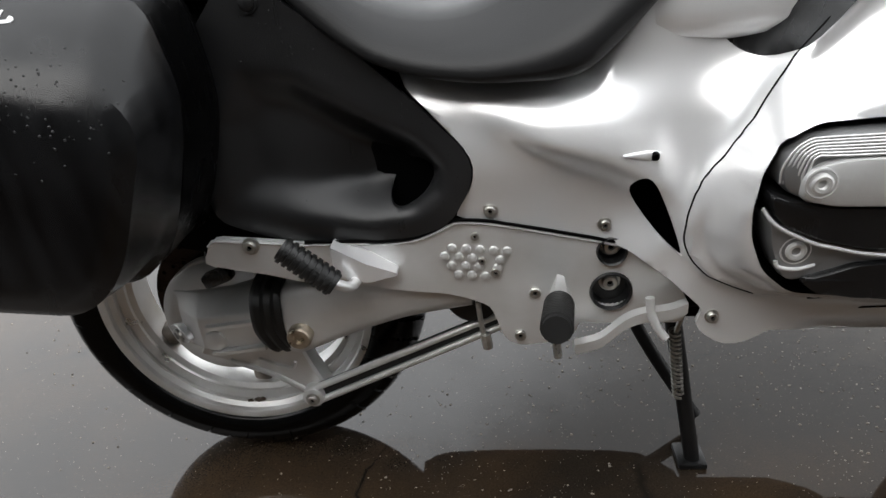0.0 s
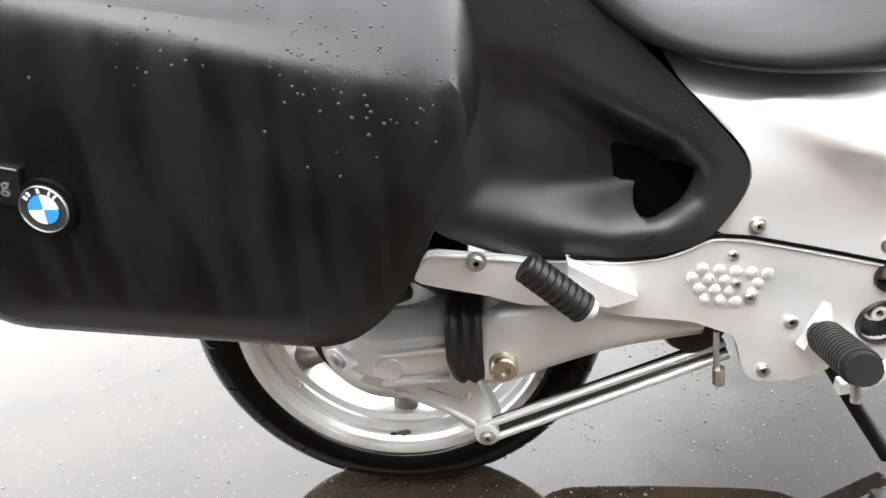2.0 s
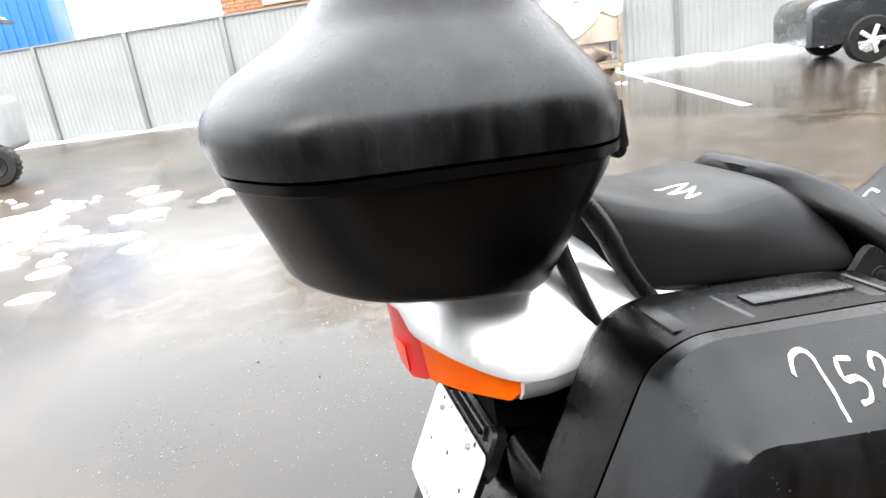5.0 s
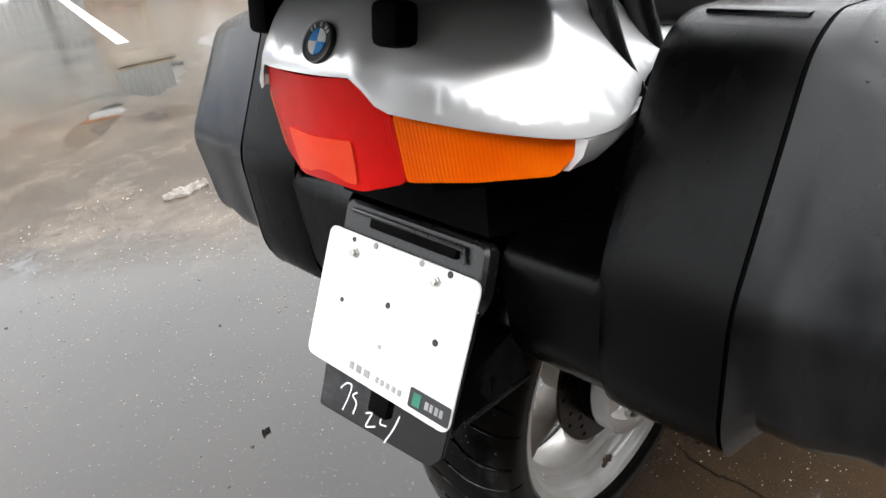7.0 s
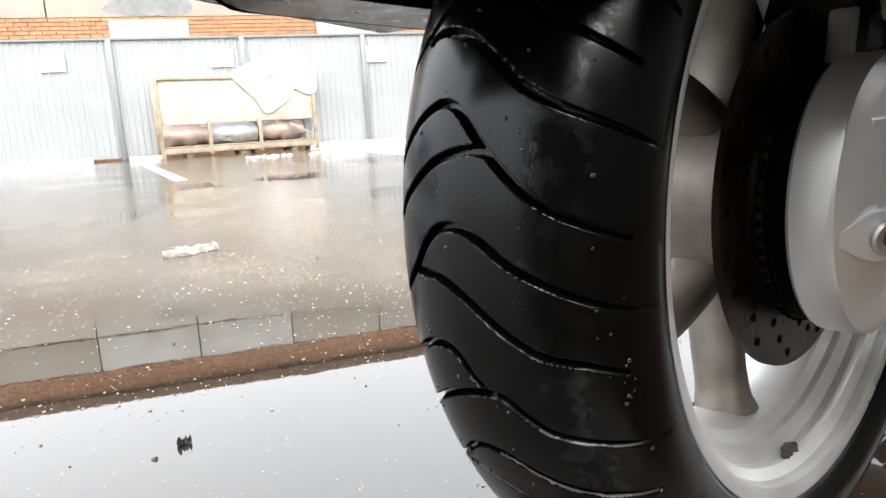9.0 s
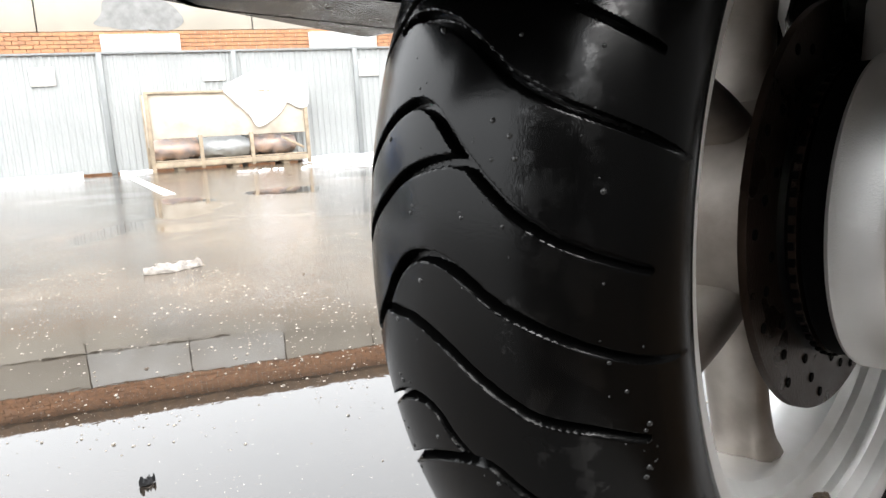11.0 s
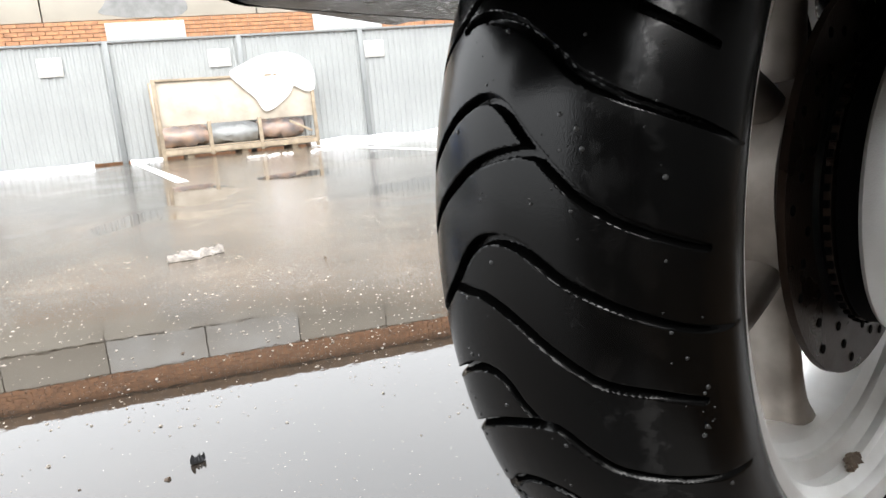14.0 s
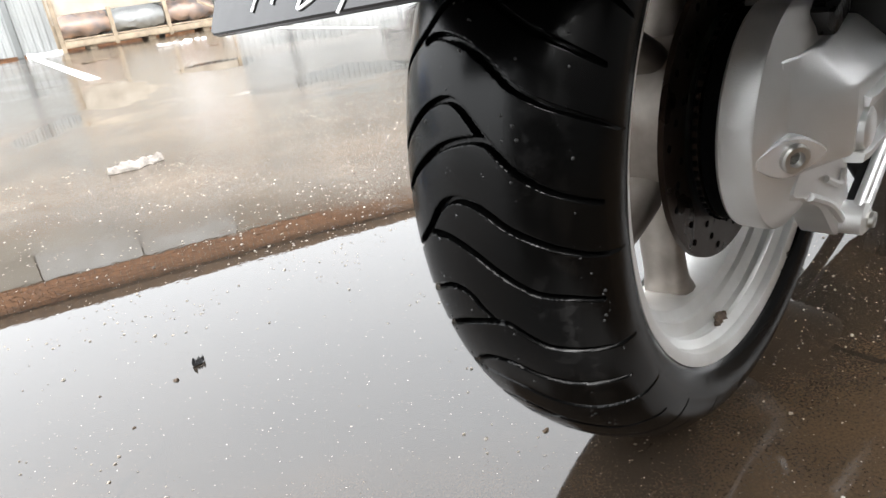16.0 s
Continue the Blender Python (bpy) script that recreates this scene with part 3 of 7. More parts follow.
# snow shovelled against the fence
def snow_bank(s0, s1, deep, high, off=0.1):
    bm = bmesh.new()
    secs, n = [], max(4, int((s1 - s0) / 0.25))
    for i in range(n + 1):
        s = s0 + (s1 - s0) * i / n
        w = deep * (0.6 + 0.5 * noise.noise((s * 0.9, deep, 0))) * (0.35 + 0.65 * math.sin(math.pi * (i + 0.15) / (n + 0.3)))
        h = high * (0.7 + 0.5 * noise.noise((s * 1.3, 7, 0)))
        secs.append([by_fence(s, off + a * w, max(0.001, h * b)) for a, b in ((0, 0), (0.02, 0.9), (0.25, 1), (0.55, 0.7), (0.8, 0.35), (1, 0.0))])
    loft(bm, secs)
    return tagged(part("snow_bank", bm, SNOW), "low bank of old snow along the fence", "snow", kind="stuff")


snow_bank(-16, 3.3, 0.28, 0.1)
snow_bank(3.95, 4.6, 0.25, 0.1)
snow_bank(7.4, 18, 0.55, 0.14)

# painted bay lines
def bay_line(a, b, wide=0.12):
    a, b = Vector((*a, 0)), Vector((*b, 0))
    d = (b - a).normalized()
    nrm = Vector((-d.y, d.x, 0)) * wide / 2
    bm = bmesh.new()
    n = 24
    secs = []
    for i in range(n + 1):
        p = a + (b - a) * i / n
        e = 1 + 0.12 * noise.noise((i * 0.8, a.x, 3))
        secs.append([p - nrm * e, p + nrm * e, p + nrm * e + Vector((0, 0, 0.004)), p - nrm * e + Vector((0, 0, 0.004))])
    loft(bm, secs)
    return tagged(part("bay_line", bm, PAINT), "worn white painted parking bay line on asphalt", "road marking", "bay lines", "structure")


# unseen walls behind the viewer, added to block low sky light and darken reflections
bm = bmesh.new()
block(bm, (4, -4.6, 2.2), (24, 0.3, 4.4))
block(bm, (-6.0, -2.3, 2.2), (0.3, 4.4, 4.4))
tagged(part("wall_unseen", bm, material("dark unseen wall", (0.06, 0.058, 0.055), 0.8, vary=0.25, scale=1.2, grain=0.3, grain_scale=60)), "unseen dark wall added to darken reflections", "wall", kind="structure")
bay_line((3.55, 13.45), (1.75, 6.15))
bay_line((0.55, 13.9), (-1.0, 7.3))
bay_line((6.55, 11.9), (4.6, 5.6))

# ---- the timber crate by the fence ----
CR = math.degrees(SLOPE)
crate = tagged(new("crate"), "weathered plywood shipping crate with an open slatted base by the fence", "crate")
CRM = pose(3.85, 12.75, 0, 0, 0, CR + 10)
CL, CH, CD = 3.0, 1.46, 0.7


def crate_piece(name, c, size, mat=TIMBER, bevel=0.006, label="", turn=(0, 0, 0)):
    bm = bmesh.new()
    block(bm, c, size, turn, bevel)
    bm.transform(CRM)
    return part(name, bm, mat, crate, label)


crate_piece("board", (CL / 2, 0, 1.02), (CL - 0.04, 0.02, 0.82), PLY, label="large stained plywood sheet")
crate_piece("board", (CL / 2, CD, 0.95), (CL - 0.04, 0.02, 0.98), PLY)
for x in (0.03, 0.9, 1.85, CL - 0.03):
    for y in (-0.03, CD + 0.03):
        crate_piece("post", (x, y, (0.34 if 0.5 < x < 2.5 else CH / 2)), (0.07, 0.045, 0.62 if 0.5 < x < 2.5 else CH))
for z in (0.12,):
    crate_piece("rail", (CL / 2, -0.035, z), (CL, 0.03, 0.1), TIMBER)
    crate_piece("rail", (CL / 2, CD + 0.035, z), (CL, 0.03, 0.1), TIMBER)
crate_piece("rail", (CL / 2, -0.02, CH - 0.02), (CL, 0.06, 0.045), TIMBER)
for x in (0.5, 1.5, 2.5):
    crate_piece("skid", (x, CD / 2, 0.05), (0.12, CD, 0.1))
crate_piece("floor_board", (CL / 2, CD / 2, 0.19), (CL - 0.1, CD - 0.05, 0.03))
crate_piece("strut", (2.66, -0.02, 0.42), (0.5, 0.025, 0.05), turn=(0, 28, 0))
for i, (x, w, m) in enumerate(((0.47, 0.84, WRAP), (1.38, 0.92, None), (2.32, 0.9, WRAP))):
    bm = bmesh.new()
    secs = []
    for a in range(19):
        u = a / 18
        big = 0.55 + 0.45 * math.sin(math.pi * (0.04 + 0.92 * u)) ** 0.5
        secs.append([Vector((x + (u - 0.5) * w, CD / 2 + 0.3 * big * math.cos(t), 0.41 + 0.21 * big * math.sin(t) * (1 + 0.3 * noise.noise((u * 4, 1.4 * math.cos(t), i + 1.4 * math.sin(t)))) + 0.05 * noise.noise((u * 13, 4 * math.cos(t), i + 4 * math.sin(t))))) for t in (2 * math.pi * j / 26 for j in range(26))])
    loft(bm, secs)
    bm.transform(CRM)
    tagged(part("wrapped_load", bm, m or GREYM), ("grey" if m is None else "brown") + " film-wrapped bundle inside the crate base", "bundle", "crate load")
bm = bmesh.new()
pts = [(1.4, 1.5), (1.62, 1.22), (1.84, 1.0), (1.98, 0.76), (2.2, 0.82), (2.42, 0.98), (2.55, 1.12), (2.62, 1.2), (2.86, 1.08), (3.02, 1.14), (3.05, 1.4), (2.95, 1.66), (2.6, 1.84), (2.1, 1.82), (1.7, 1.68)]
skin(bm, smooth(pts, True, 4), lambda a, b: -0.06 - 0.03 * noise.noise((a * 5, b * 5, 2)) - 0.02 * noise.noise((a * 14, b * 9, 5)), 0.012, 0.06)
bm.transform(CRM)
tagged(part("tarpaulin", bm, TARP), "crumpled dirty white tarpaulin thrown over the crate corner", "tarpaulin")

# ---- the motorcycle; its rear axle stands over x = 0, its nose points to +x, its right side faces -y ----
bike = tagged(new("motorcycle"), "silver touring motorcycle with black luggage on its centre stand", "motorcycle")
AXLE = Vector((0, 0, 0.344))


def side_loft(sections, r, k=5, more=0, sgn=1):
    """Sections (y, polygon in x and z) from the inside out, corners rounded, for the right (sgn 1) or the left side."""
    secs = [[Vector((p.x, sgn * y, p.y)) for p in fillet(poly, r, k)] for y, poly in sections]
    return between(secs, more) if more else secs


# -- rear wheel --
wheel = part("wheel", lathe(bmesh.new(), [(0.03, -0.03), (0.055, -0.01), (0.05, 0.06), (0.03, 0.065)], AXLE, 32, closed=True), RIM, bike, "silver cast three-spoke rear wheel")
bm = bmesh.new()
RIMP = [(0.243, -0.069), (0.2445, -0.064), (0.236, -0.06), (0.231, -0.05), (0.228, -0.036), (0.214, -0.03), (0.206, -0.024), (0.203, 0.0), (0.206, 0.024), (0.228, 0.036), (0.231, 0.05), (0.2445, 0.064), (0.243, 0.069),
        (0.236, 0.068), (0.228, 0.06), (0.222, 0.04), (0.2, 0.03), (0.196, 0.0), (0.2, -0.022), (0.209, -0.028), (0.2095, -0.034), (0.222, -0.04), (0.2235, -0.046), (0.2215, -0.052), (0.229, -0.058), (0.231, -0.066), (0.237, -0.069)]
lathe(bm, RIMP, AXLE, 360, closed=True)
part("rim", bm, RIM, wheel, "silver rim with a stepped inner barrel", sharp=30)
# spokes and hub plate: colour carries the wheel's inner shade plus brake dust
for k in range(6):
    bm = bmesh.new()
    secs = []
    for u in (0.0, 0.3, 0.6, 0.85, 0.95, 1.0, 1.06):
        rad = 0.045 + 0.155 * u
        ang = radians(120 * (k // 2)) + (1 if k % 2 else -1) * radians(9 + 21 * u)
        c = AXLE + Vector((math.cos(ang) * rad, 0.012, math.sin(ang) * rad))
        t = Vector((-math.sin(ang), 0, math.cos(ang)))
        flare = step1(u, 0.75, 1.06)
        w, dp = 0.017 - 0.005 * u + 0.013 * flare, 0.027 - 0.006 * u + 0.006 * flare
        secs.append([c + t * w * math.copysign(abs(math.cos(q)) ** 0.7, math.cos(q)) + Vector((0, dp * math.copysign(abs(math.sin(q)) ** 0.7, math.sin(q)), 0)) for q in (2 * math.pi * j / 16 for j in range(16))])
    loft(bm, between(secs, 3))
    part("spoke", bm, SHADEDUST, wheel)
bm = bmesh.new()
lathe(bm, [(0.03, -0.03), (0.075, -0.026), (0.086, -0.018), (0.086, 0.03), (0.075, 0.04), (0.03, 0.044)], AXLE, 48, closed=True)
part("hub_plate", bm, SHADEDUST, wheel)

for c, sz, seed in (((-0.003, -0.046, 0.123), 0.022, 1), ((0.013, -0.016, 0.1235), 0.016, 2), ((-0.02, -0.05, 0.124), 0.012, 3), ((0.06, -0.03, 0.136), 0.012, 4)):
    bm = bmesh.new()
    secs = [[Vector((c[0] + (u - 0.5) * sz, c[1] + 0.3 * sz * math.cos(a) * math.sin(math.pi * (0.1 + 0.8 * u)) + 0.004 * noise.noise((u * 5, seed, 1)), c[2] + 0.005 * max(0, math.sin(a)) * (0.6 + 0.8 * noise.noise((u * 6, a, seed))) + 0.1 * (c[0] + (u - 0.5) * sz - c[0]) ** 2)) for a in (math.pi * j / 6 for j in range(7))] for u in (i / 8 for i in range(9))]
    loft(bm, secs)
    part("mud_clot", bm, MUDDY, wheel, "clot of brown mud")

# the tyre, with curved tread grooves cut into it
NS = 300
crown = [Vector(p) for p in ((0.243, -0.068), (0.249, -0.074), (0.26, -0.0785), (0.275, -0.0795), (0.29, -0.0755), (0.302, -0.066), (0.3135, -0.052), (0.322, -0.034), (0.3285, -0.012), (0.331, 0.012), (0.329, 0.036), (0.323, 0.056), (0.313, 0.072), (0.3, 0.084), (0.285, 0.091), (0.27, 0.0925), (0.257, 0.088), (0.247, 0.078), (0.243, 0.068))]
crown = smooth(crown, k=8)
length = [0.0]
for a, b in zip(crown, crown[1:]):
    length.append(length[-1] + (b - a).length)
mid = length[-1] / 2
GROOVES = [  # (sideways from the middle, how far up along the tyre): the grooves of one repeat
    [(0.09, 0.07), (0.057, 0.095), (0.03, 0.115), (0.016, 0.13), (0.003, 0.137), (-0.01, 0.138), (-0.02, 0.135), (-0.034, 0.125), (-0.05, 0.116), (-0.08, 0.105), (-0.1, 0.098)],
    [(0.028, 0.108), (0.021, 0.111), (0.006, 0.11), (-0.012, 0.103), (-0.027, 0.092), (-0.042, 0.08), (-0.055, 0.073), (-0.068, 0.068), (-0.092, 0.061), (-0.12, 0.053)],
    [(0.09, 0.012), (0.054, 0.04), (0.03, 0.06), (0.015, 0.068), (0.004, 0.07), (-0.006, 0.066), (-0.014, 0.058), (-0.025, 0.046), (-0.039, 0.032), (-0.05, 0.023), (-0.07, 0.0115), (-0.104, -0.0005)],
    [(0.09, -0.02), (0.055, 0.004), (0.042, 0.016), (0.026, 0.028), (0.011, 0.0375), (-0.004, 0.0425), (-0.018, 0.0445), (-0.026, 0.043)],
    [(0.09, -0.07), (0.056, -0.046), (0.031, -0.025), (0.018, -0.009), (0.008, 0.0), (-0.003, 0.003), (-0.016, 0.001), (-0.028, -0.006), (-0.04, -0.015), (-0.065, -0.0275), (-0.093, -0.0395), (-0.124, -0.048)],
    [(0.029, -0.026), (0.015, -0.0255), (0.004, -0.0275), (-0.012, -0.0355), (-0.03, -0.05), (-0.042, -0.059), (-0.055, -0.067), (-0.077, -0.073), (-0.098, -0.082)],
    [(0.09, -0.105), (0.054, -0.088), (0.027, -0.072), (0.009, -0.069), (-0.001, -0.0735), (-0.008, -0.084), (-0.017, -0.094)],
    [(0.09, -0.155), (0.056, -0.13), (0.022, -0.107), (0.003, -0.099), (-0.014, -0.095), (-0.027, -0.0955), (-0.038, -0.106), (-0.051, -0.117), (-0.064, -0.122), (-0.081, -0.128), (-0.097, -0.1335), (-0.118, -0.141)],
]
REPEAT = 0.277


def tread(us, ss):
    """Depth of the grooves at places us along the tyre and ss off its middle, as an array."""
    best = np.full((len(us), len(ss)), 1.0)
    for g in GROOVES:
        g = smooth([(*q, 0) for q in g], k=3)
        for p, q in zip(g, g[1:]):
            dx, dy = q.x - p.x, q.y - p.y
            x = ss[None, :] - p.x
            y = (us[:, None] - p.y + REPEAT / 2) % REPEAT - REPEAT / 2
            f = np.clip((x * dx + y * dy) / (dx * dx + dy * dy), 0, 1)
            best = np.minimum(best, (x - f * dx) ** 2 + (y - f * dy) ** 2)
    wide = 0.003 - 0.016 * np.maximum(np.abs(ss) - 0.05, 0)
    f = np.clip((np.sqrt(best) / np.maximum(wide, 0.0014)[None, :] - 0.5) / 0.5, 0, 1)
    return 0.0065 * (1 - f * f * (3 - 2 * f)) * (np.abs(ss) < 0.121)[None, :]


svals = [length[-1] * j / NS for j in range(NS + 1)]
prof, k = [], 0
for s in svals:
    while k < len(length) - 2 and length[k + 1] < s:
        k += 1
    f = (s - length[k]) / (length[k + 1] - length[k])
    prof.append((crown[k].lerp(crown[k + 1], min(1, f)), s - mid))
half = math.pi * 0.331
along = np.concatenate([np.arange(-half, -0.62, 0.004), np.arange(-0.62, 0.5, 0.0007), np.arange(0.5, half - 0.003, 0.004)])
NA = len(along)
depths = tread(along, np.array([s for _, s in prof]))


def tyre_turn(i):
    """The angle of row i of the tyre; the seam of the pattern lies at the front, behind the engine."""
    return radians(177.8) - along[i] / 0.331


vs = []
for i in range(NA):
    ca, sa = math.cos(tyre_turn(i)), math.sin(tyre_turn(i))
    for j, (p, s) in enumerate(prof):
        r = p.x - depths[i, j]
        vs.append((AXLE.x + ca * r, p.y, AXLE.z + sa * r))
w = NS + 1
fs = [(i * w + j, i * w + j + 1, ((i + 1) % NA) * w + j + 1, ((i + 1) % NA) * w + j) for i in range(NA) for j in range(NS)]
me = bpy.data.meshes.new("tyre")
me.from_pydata(vs, [], fs)
me.materials.append(TYRE)
me.shade_smooth()
me.set_sharp_from_angle(angle=radians(40))
tyre = new("tyre", me)
tyre.parent = wheel
tagged(tyre, "wet black sport-touring tyre with curved grooves")

# water beads that cling to the shoulder of the tyre
WATER = material("rainwater", (0.03, 0.03, 0.03), 0.04, vary=0.02, ior=1.33)


def beads(name, places, parent, label):
    """Flat water drops at places (point, normal, radius), joined into one mesh."""
    dv, df = [], []
    for p, nrm, r in places:
        u = nrm.orthogonal().normalized()
        v = nrm.cross(u)
        base = len(dv)
        for rr, h in ((1, -0.15), (0.75, 0.3), (0.35, 0.45)):
            for j in range(7):
                a = 2 * math.pi * j / 7
                dv.append(tuple(p + (u * math.cos(a) + v * math.sin(a)) * r * rr + nrm * r * h))
        for q in range(2):
            df += [(base + q * 7 + j, base + q * 7 + (j + 1) % 7, base + (q + 1) * 7 + (j + 1) % 7, base + (q + 1) * 7 + j) for j in range(7)]
        df.append(tuple(base + 14 + j for j in range(7)))
    mesh = bpy.data.meshes.new(name)
    mesh.from_pydata(dv, [], df)
    mesh.materials.append(WATER)
    mesh.shade_smooth()
    ob = new(name, mesh)
    ob.parent = parent
    return tagged(ob, label, kind="stuff")


spots = []
while len(spots) < 330:
    i, j = random.randrange(NA), random.randrange(48, 200)
    if depths[i, j] > 0.0005 or noise.noise((along[i] * 5.2, j * 0.055, 7)) < 0.08:
        continue
    a = tyre_turn(i)
    p0, p1 = prof[j][0], prof[j + 1][0]
    d = Vector((math.cos(a), 0, math.sin(a)))
    nrm = (d * (p1.y - p0.y) - Vector((0, 1, 0)) * (p1.x - p0.x)).normalized()
    spots.append((AXLE + d * p0.x + Vector((0, p0.y, 0)), nrm, random.choice((0.0005, 0.0006, 0.0008, 0.0011, 0.0015))))
beads("rainwater", spots, wheel, "small water drops on the tyre")

# brake disc and its carrier
bm = bmesh.new()
lathe(bm, [(0.1, -0.048), (0.1405, -0.048), (0.141, -0.043), (0.1, -0.043)], AXLE, 96, closed=True)
disc = part("brake_disc", bm, DISC, wheel, "rusty drilled brake disc")
bm = bmesh.new()
lathe(bm, [(0.04, -0.004), (0.101, -0.04), (0.101, -0.046), (0.04, -0.03)], AXLE, 48, closed=True)
part("disc_carrier", bm, SATIN, wheel)
for k in range(40):
    a = 2 * math.pi * k / 40
    r = 0.108 + 0.011 * (k % 3)
    bm = bmesh.new()
    lathe(bm, [(0.0001, -0.0005), (0.0034, -0.0005), (0.0036, 0)], AXLE + Vector((r * math.cos(a), -0.0482, r * math.sin(a))), 8)
    part("drill_hole", bm, DARK, wheel)

# -- final drive and swing arm --
drive = part("final_drive", lathe(bmesh.new(), [(0.0001, -0.123), (0.05, -0.122), (0.076, -0.1195), (0.092, -0.113), (0.1, -0.1075), (0.103, -0.1055), (0.1045, -0.102), (0.1045, -0.078), (0.103, -0.0755), (0.09, -0.075), (0.03, -0.075)], AXLE, 96), ALLOY, bike, "cast aluminium shaft final drive housing", 24)
# near-black filler for the shaded gap behind the housing
bm = bmesh.new()
lathe(bm, [(0.03, -0.0745), (0.1, -0.0745), (0.1, -0.062), (0.094, -0.06), (0.094, -0.05), (0.03, -0.05)], AXLE, 48)
part("drive_back", bm, DARK, drive)
bm = bmesh.new()
lathe(bm, [(0.094, -0.0595), (0.1, -0.059), (0.1005, -0.0545), (0.094, -0.054)], AXLE, 64, closed=True)
part("sensor_ring", bm, DISC, drive)
for k in range(60):
    a = 2 * math.pi * k / 60
    bm = bmesh.new()
    block(bm, AXLE + Vector((0.1005 * math.cos(a), -0.0568, 0.1005 * math.sin(a))), (0.003, 0.0035, 0.005), (0, -math.degrees(a), 0))
    part("sensor_tooth", bm, DARK, drive)
# the shaft housing: a chamfered block that grows out of the conical face
bm = bmesh.new()
secs = []
for x, dz, y1 in ((-0.07, -0.003, -0.116), (-0.063, -0.002, -0.123), (-0.029, 0.0, -0.152), (-0.019, 0.0, -0.158), (0.04, 0.006, -0.162), (0.09, 0.012, -0.165)):
    k = (-0.105 - y1) / 0.045
    secs.append([Vector((x, p.x, p.y + dz)) for p in fillet([(-0.09, 0.3), (-0.112 - 0.012 * k, 0.302), (y1, 0.316), (y1 - 0.001, 0.352), (y1, 0.374), (-0.112 - 0.012 * k, 0.406), (-0.09, 0.41)], 0.004, 3)])
loft(bm, secs)
part("shaft_housing", bm, ALLOY, drive, sharp=22)
bm = bmesh.new()
lathe(bm, [(0.0001, -0.0075), (0.014, -0.0075), (0.018, -0.005), (0.0195, 0.002), (0.0195, 0.03)], (0.004, -0.159, 0.334), 32)
part("boss", bm, ALLOY, drive)
bm = bmesh.new()
secs = []
for x, zc, hh, y0, y1 in ((0.133, 0.376, 0.056, -0.1, -0.198), (0.16, 0.384, 0.06, -0.1, -0.206), (0.24, 0.4, 0.05, -0.1, -0.198), (0.32, 0.412, 0.042, -0.1, -0.19), (0.42, 0.42, 0.04, -0.09, -0.18)):
    secs.append([Vector((x, p.x, p.y)) for p in fillet([(y0, zc - hh), (y1 + 0.012, zc - hh), (y1, zc), (y1 + 0.01, zc + hh), (y0, zc + hh)], 0.02, 4)])
loft(bm, between(secs, 3))
part("swing_arm", bm, ALLOY, bike, "cast aluminium swing arm with shaft drive")
for z0, z1 in ((0.368, 0.374), (0.32, 0.326)):
    bm = bmesh.new()
    loft(bm, [[Vector((x, y + p.x, z + p.y)) for p in fillet([(0.008, -0.006), (-0.007, -0.005), (-0.0085, 0.003), (0.008, 0.006)], 0.0015, 2)] for x, y, z in ((-0.006, -0.157, z0 - 0.009), (0.006, -0.1595, z0 - 0.008), (0.045, -0.162, z0 - 0.002), (0.088, -0.165, z1 - 0.002))])
    part("rib", bm, ALLOY, drive)
bm = bmesh.new()
slab(bm, smooth([(-0.05, 0.285), (0.0, 0.262), (0.06, 0.235), (0.125, 0.182), (0.15, 0.186), (0.158, 0.205), (0.14, 0.25), (0.12, 0.30), (0.08, 0.33), (0.0, 0.32)], True, 4), -0.122, -0.085, 0.004)
part("web", bm, ALLOY, drive, "lower web that carries the torque arm")
bm = bmesh.new()
tube(bm, [(-0.0, -0.123, 0.268), (0.07, -0.124, 0.237), (0.13, -0.124, 0.196)], 0.0045, 8)
tube(bm, [(0.05, -0.123, 0.27), (0.1, -0.124, 0.25), (0.112, -0.124, 0.262)], 0.0035, 8)
part("rib", bm, ALLOY, drive)
PLUG = Matrix.Translation((-0.0735, -0.1235, 0.327)) @ Vector((-0.62, -0.78, -0.1)).to_track_quat("Z", "Y").to_matrix().to_4x4()
bm = bmesh.new()
slab(bm, smooth([(-0.034, 0.0), (-0.016, 0.013), (0.002, 0.0175), (0.02, 0.012), (0.034, 0.0), (0.018, -0.013), (0.0, -0.018), (-0.018, -0.013)], True, 5), 0.003, -0.04, 0.0015, place=lambda a, b, d: (a, b, d))
bm.transform(PLUG)
part("plug_seat", bm, SILVER, drive, "bright machined seat of the filler plug")
bm = bmesh.new()
lathe(bm, [(0.0125, 0.002), (0.0125, 0.007), (0.011, 0.0085), (0.0068, 0.0085), (0.0062, 0.002), (0.0001, 0.002)], (0.003, 0, 0), 24, (0, 0, 1))
bm.transform(PLUG)
part("drain_plug", bm, STEEL, drive, "socket-headed steel plug")
# near-black disc stands for the shade in the plug socket
bm = bmesh.new()
lathe(bm, [(0.006, 0.003), (0.0001, 0.003)], (0.003, 0, 0), 12, (0, 0, 1))
bm.transform(PLUG)
part("socket", bm, DARK, drive)
bm = bmesh.new()
block(bm, (0.016, -0.122, 0.43), (0.05, 0.026, 0.024), (0, -20, 0), 0.006)
part("sensor_block", bm, BLACK, drive, "black wheel speed sensor")
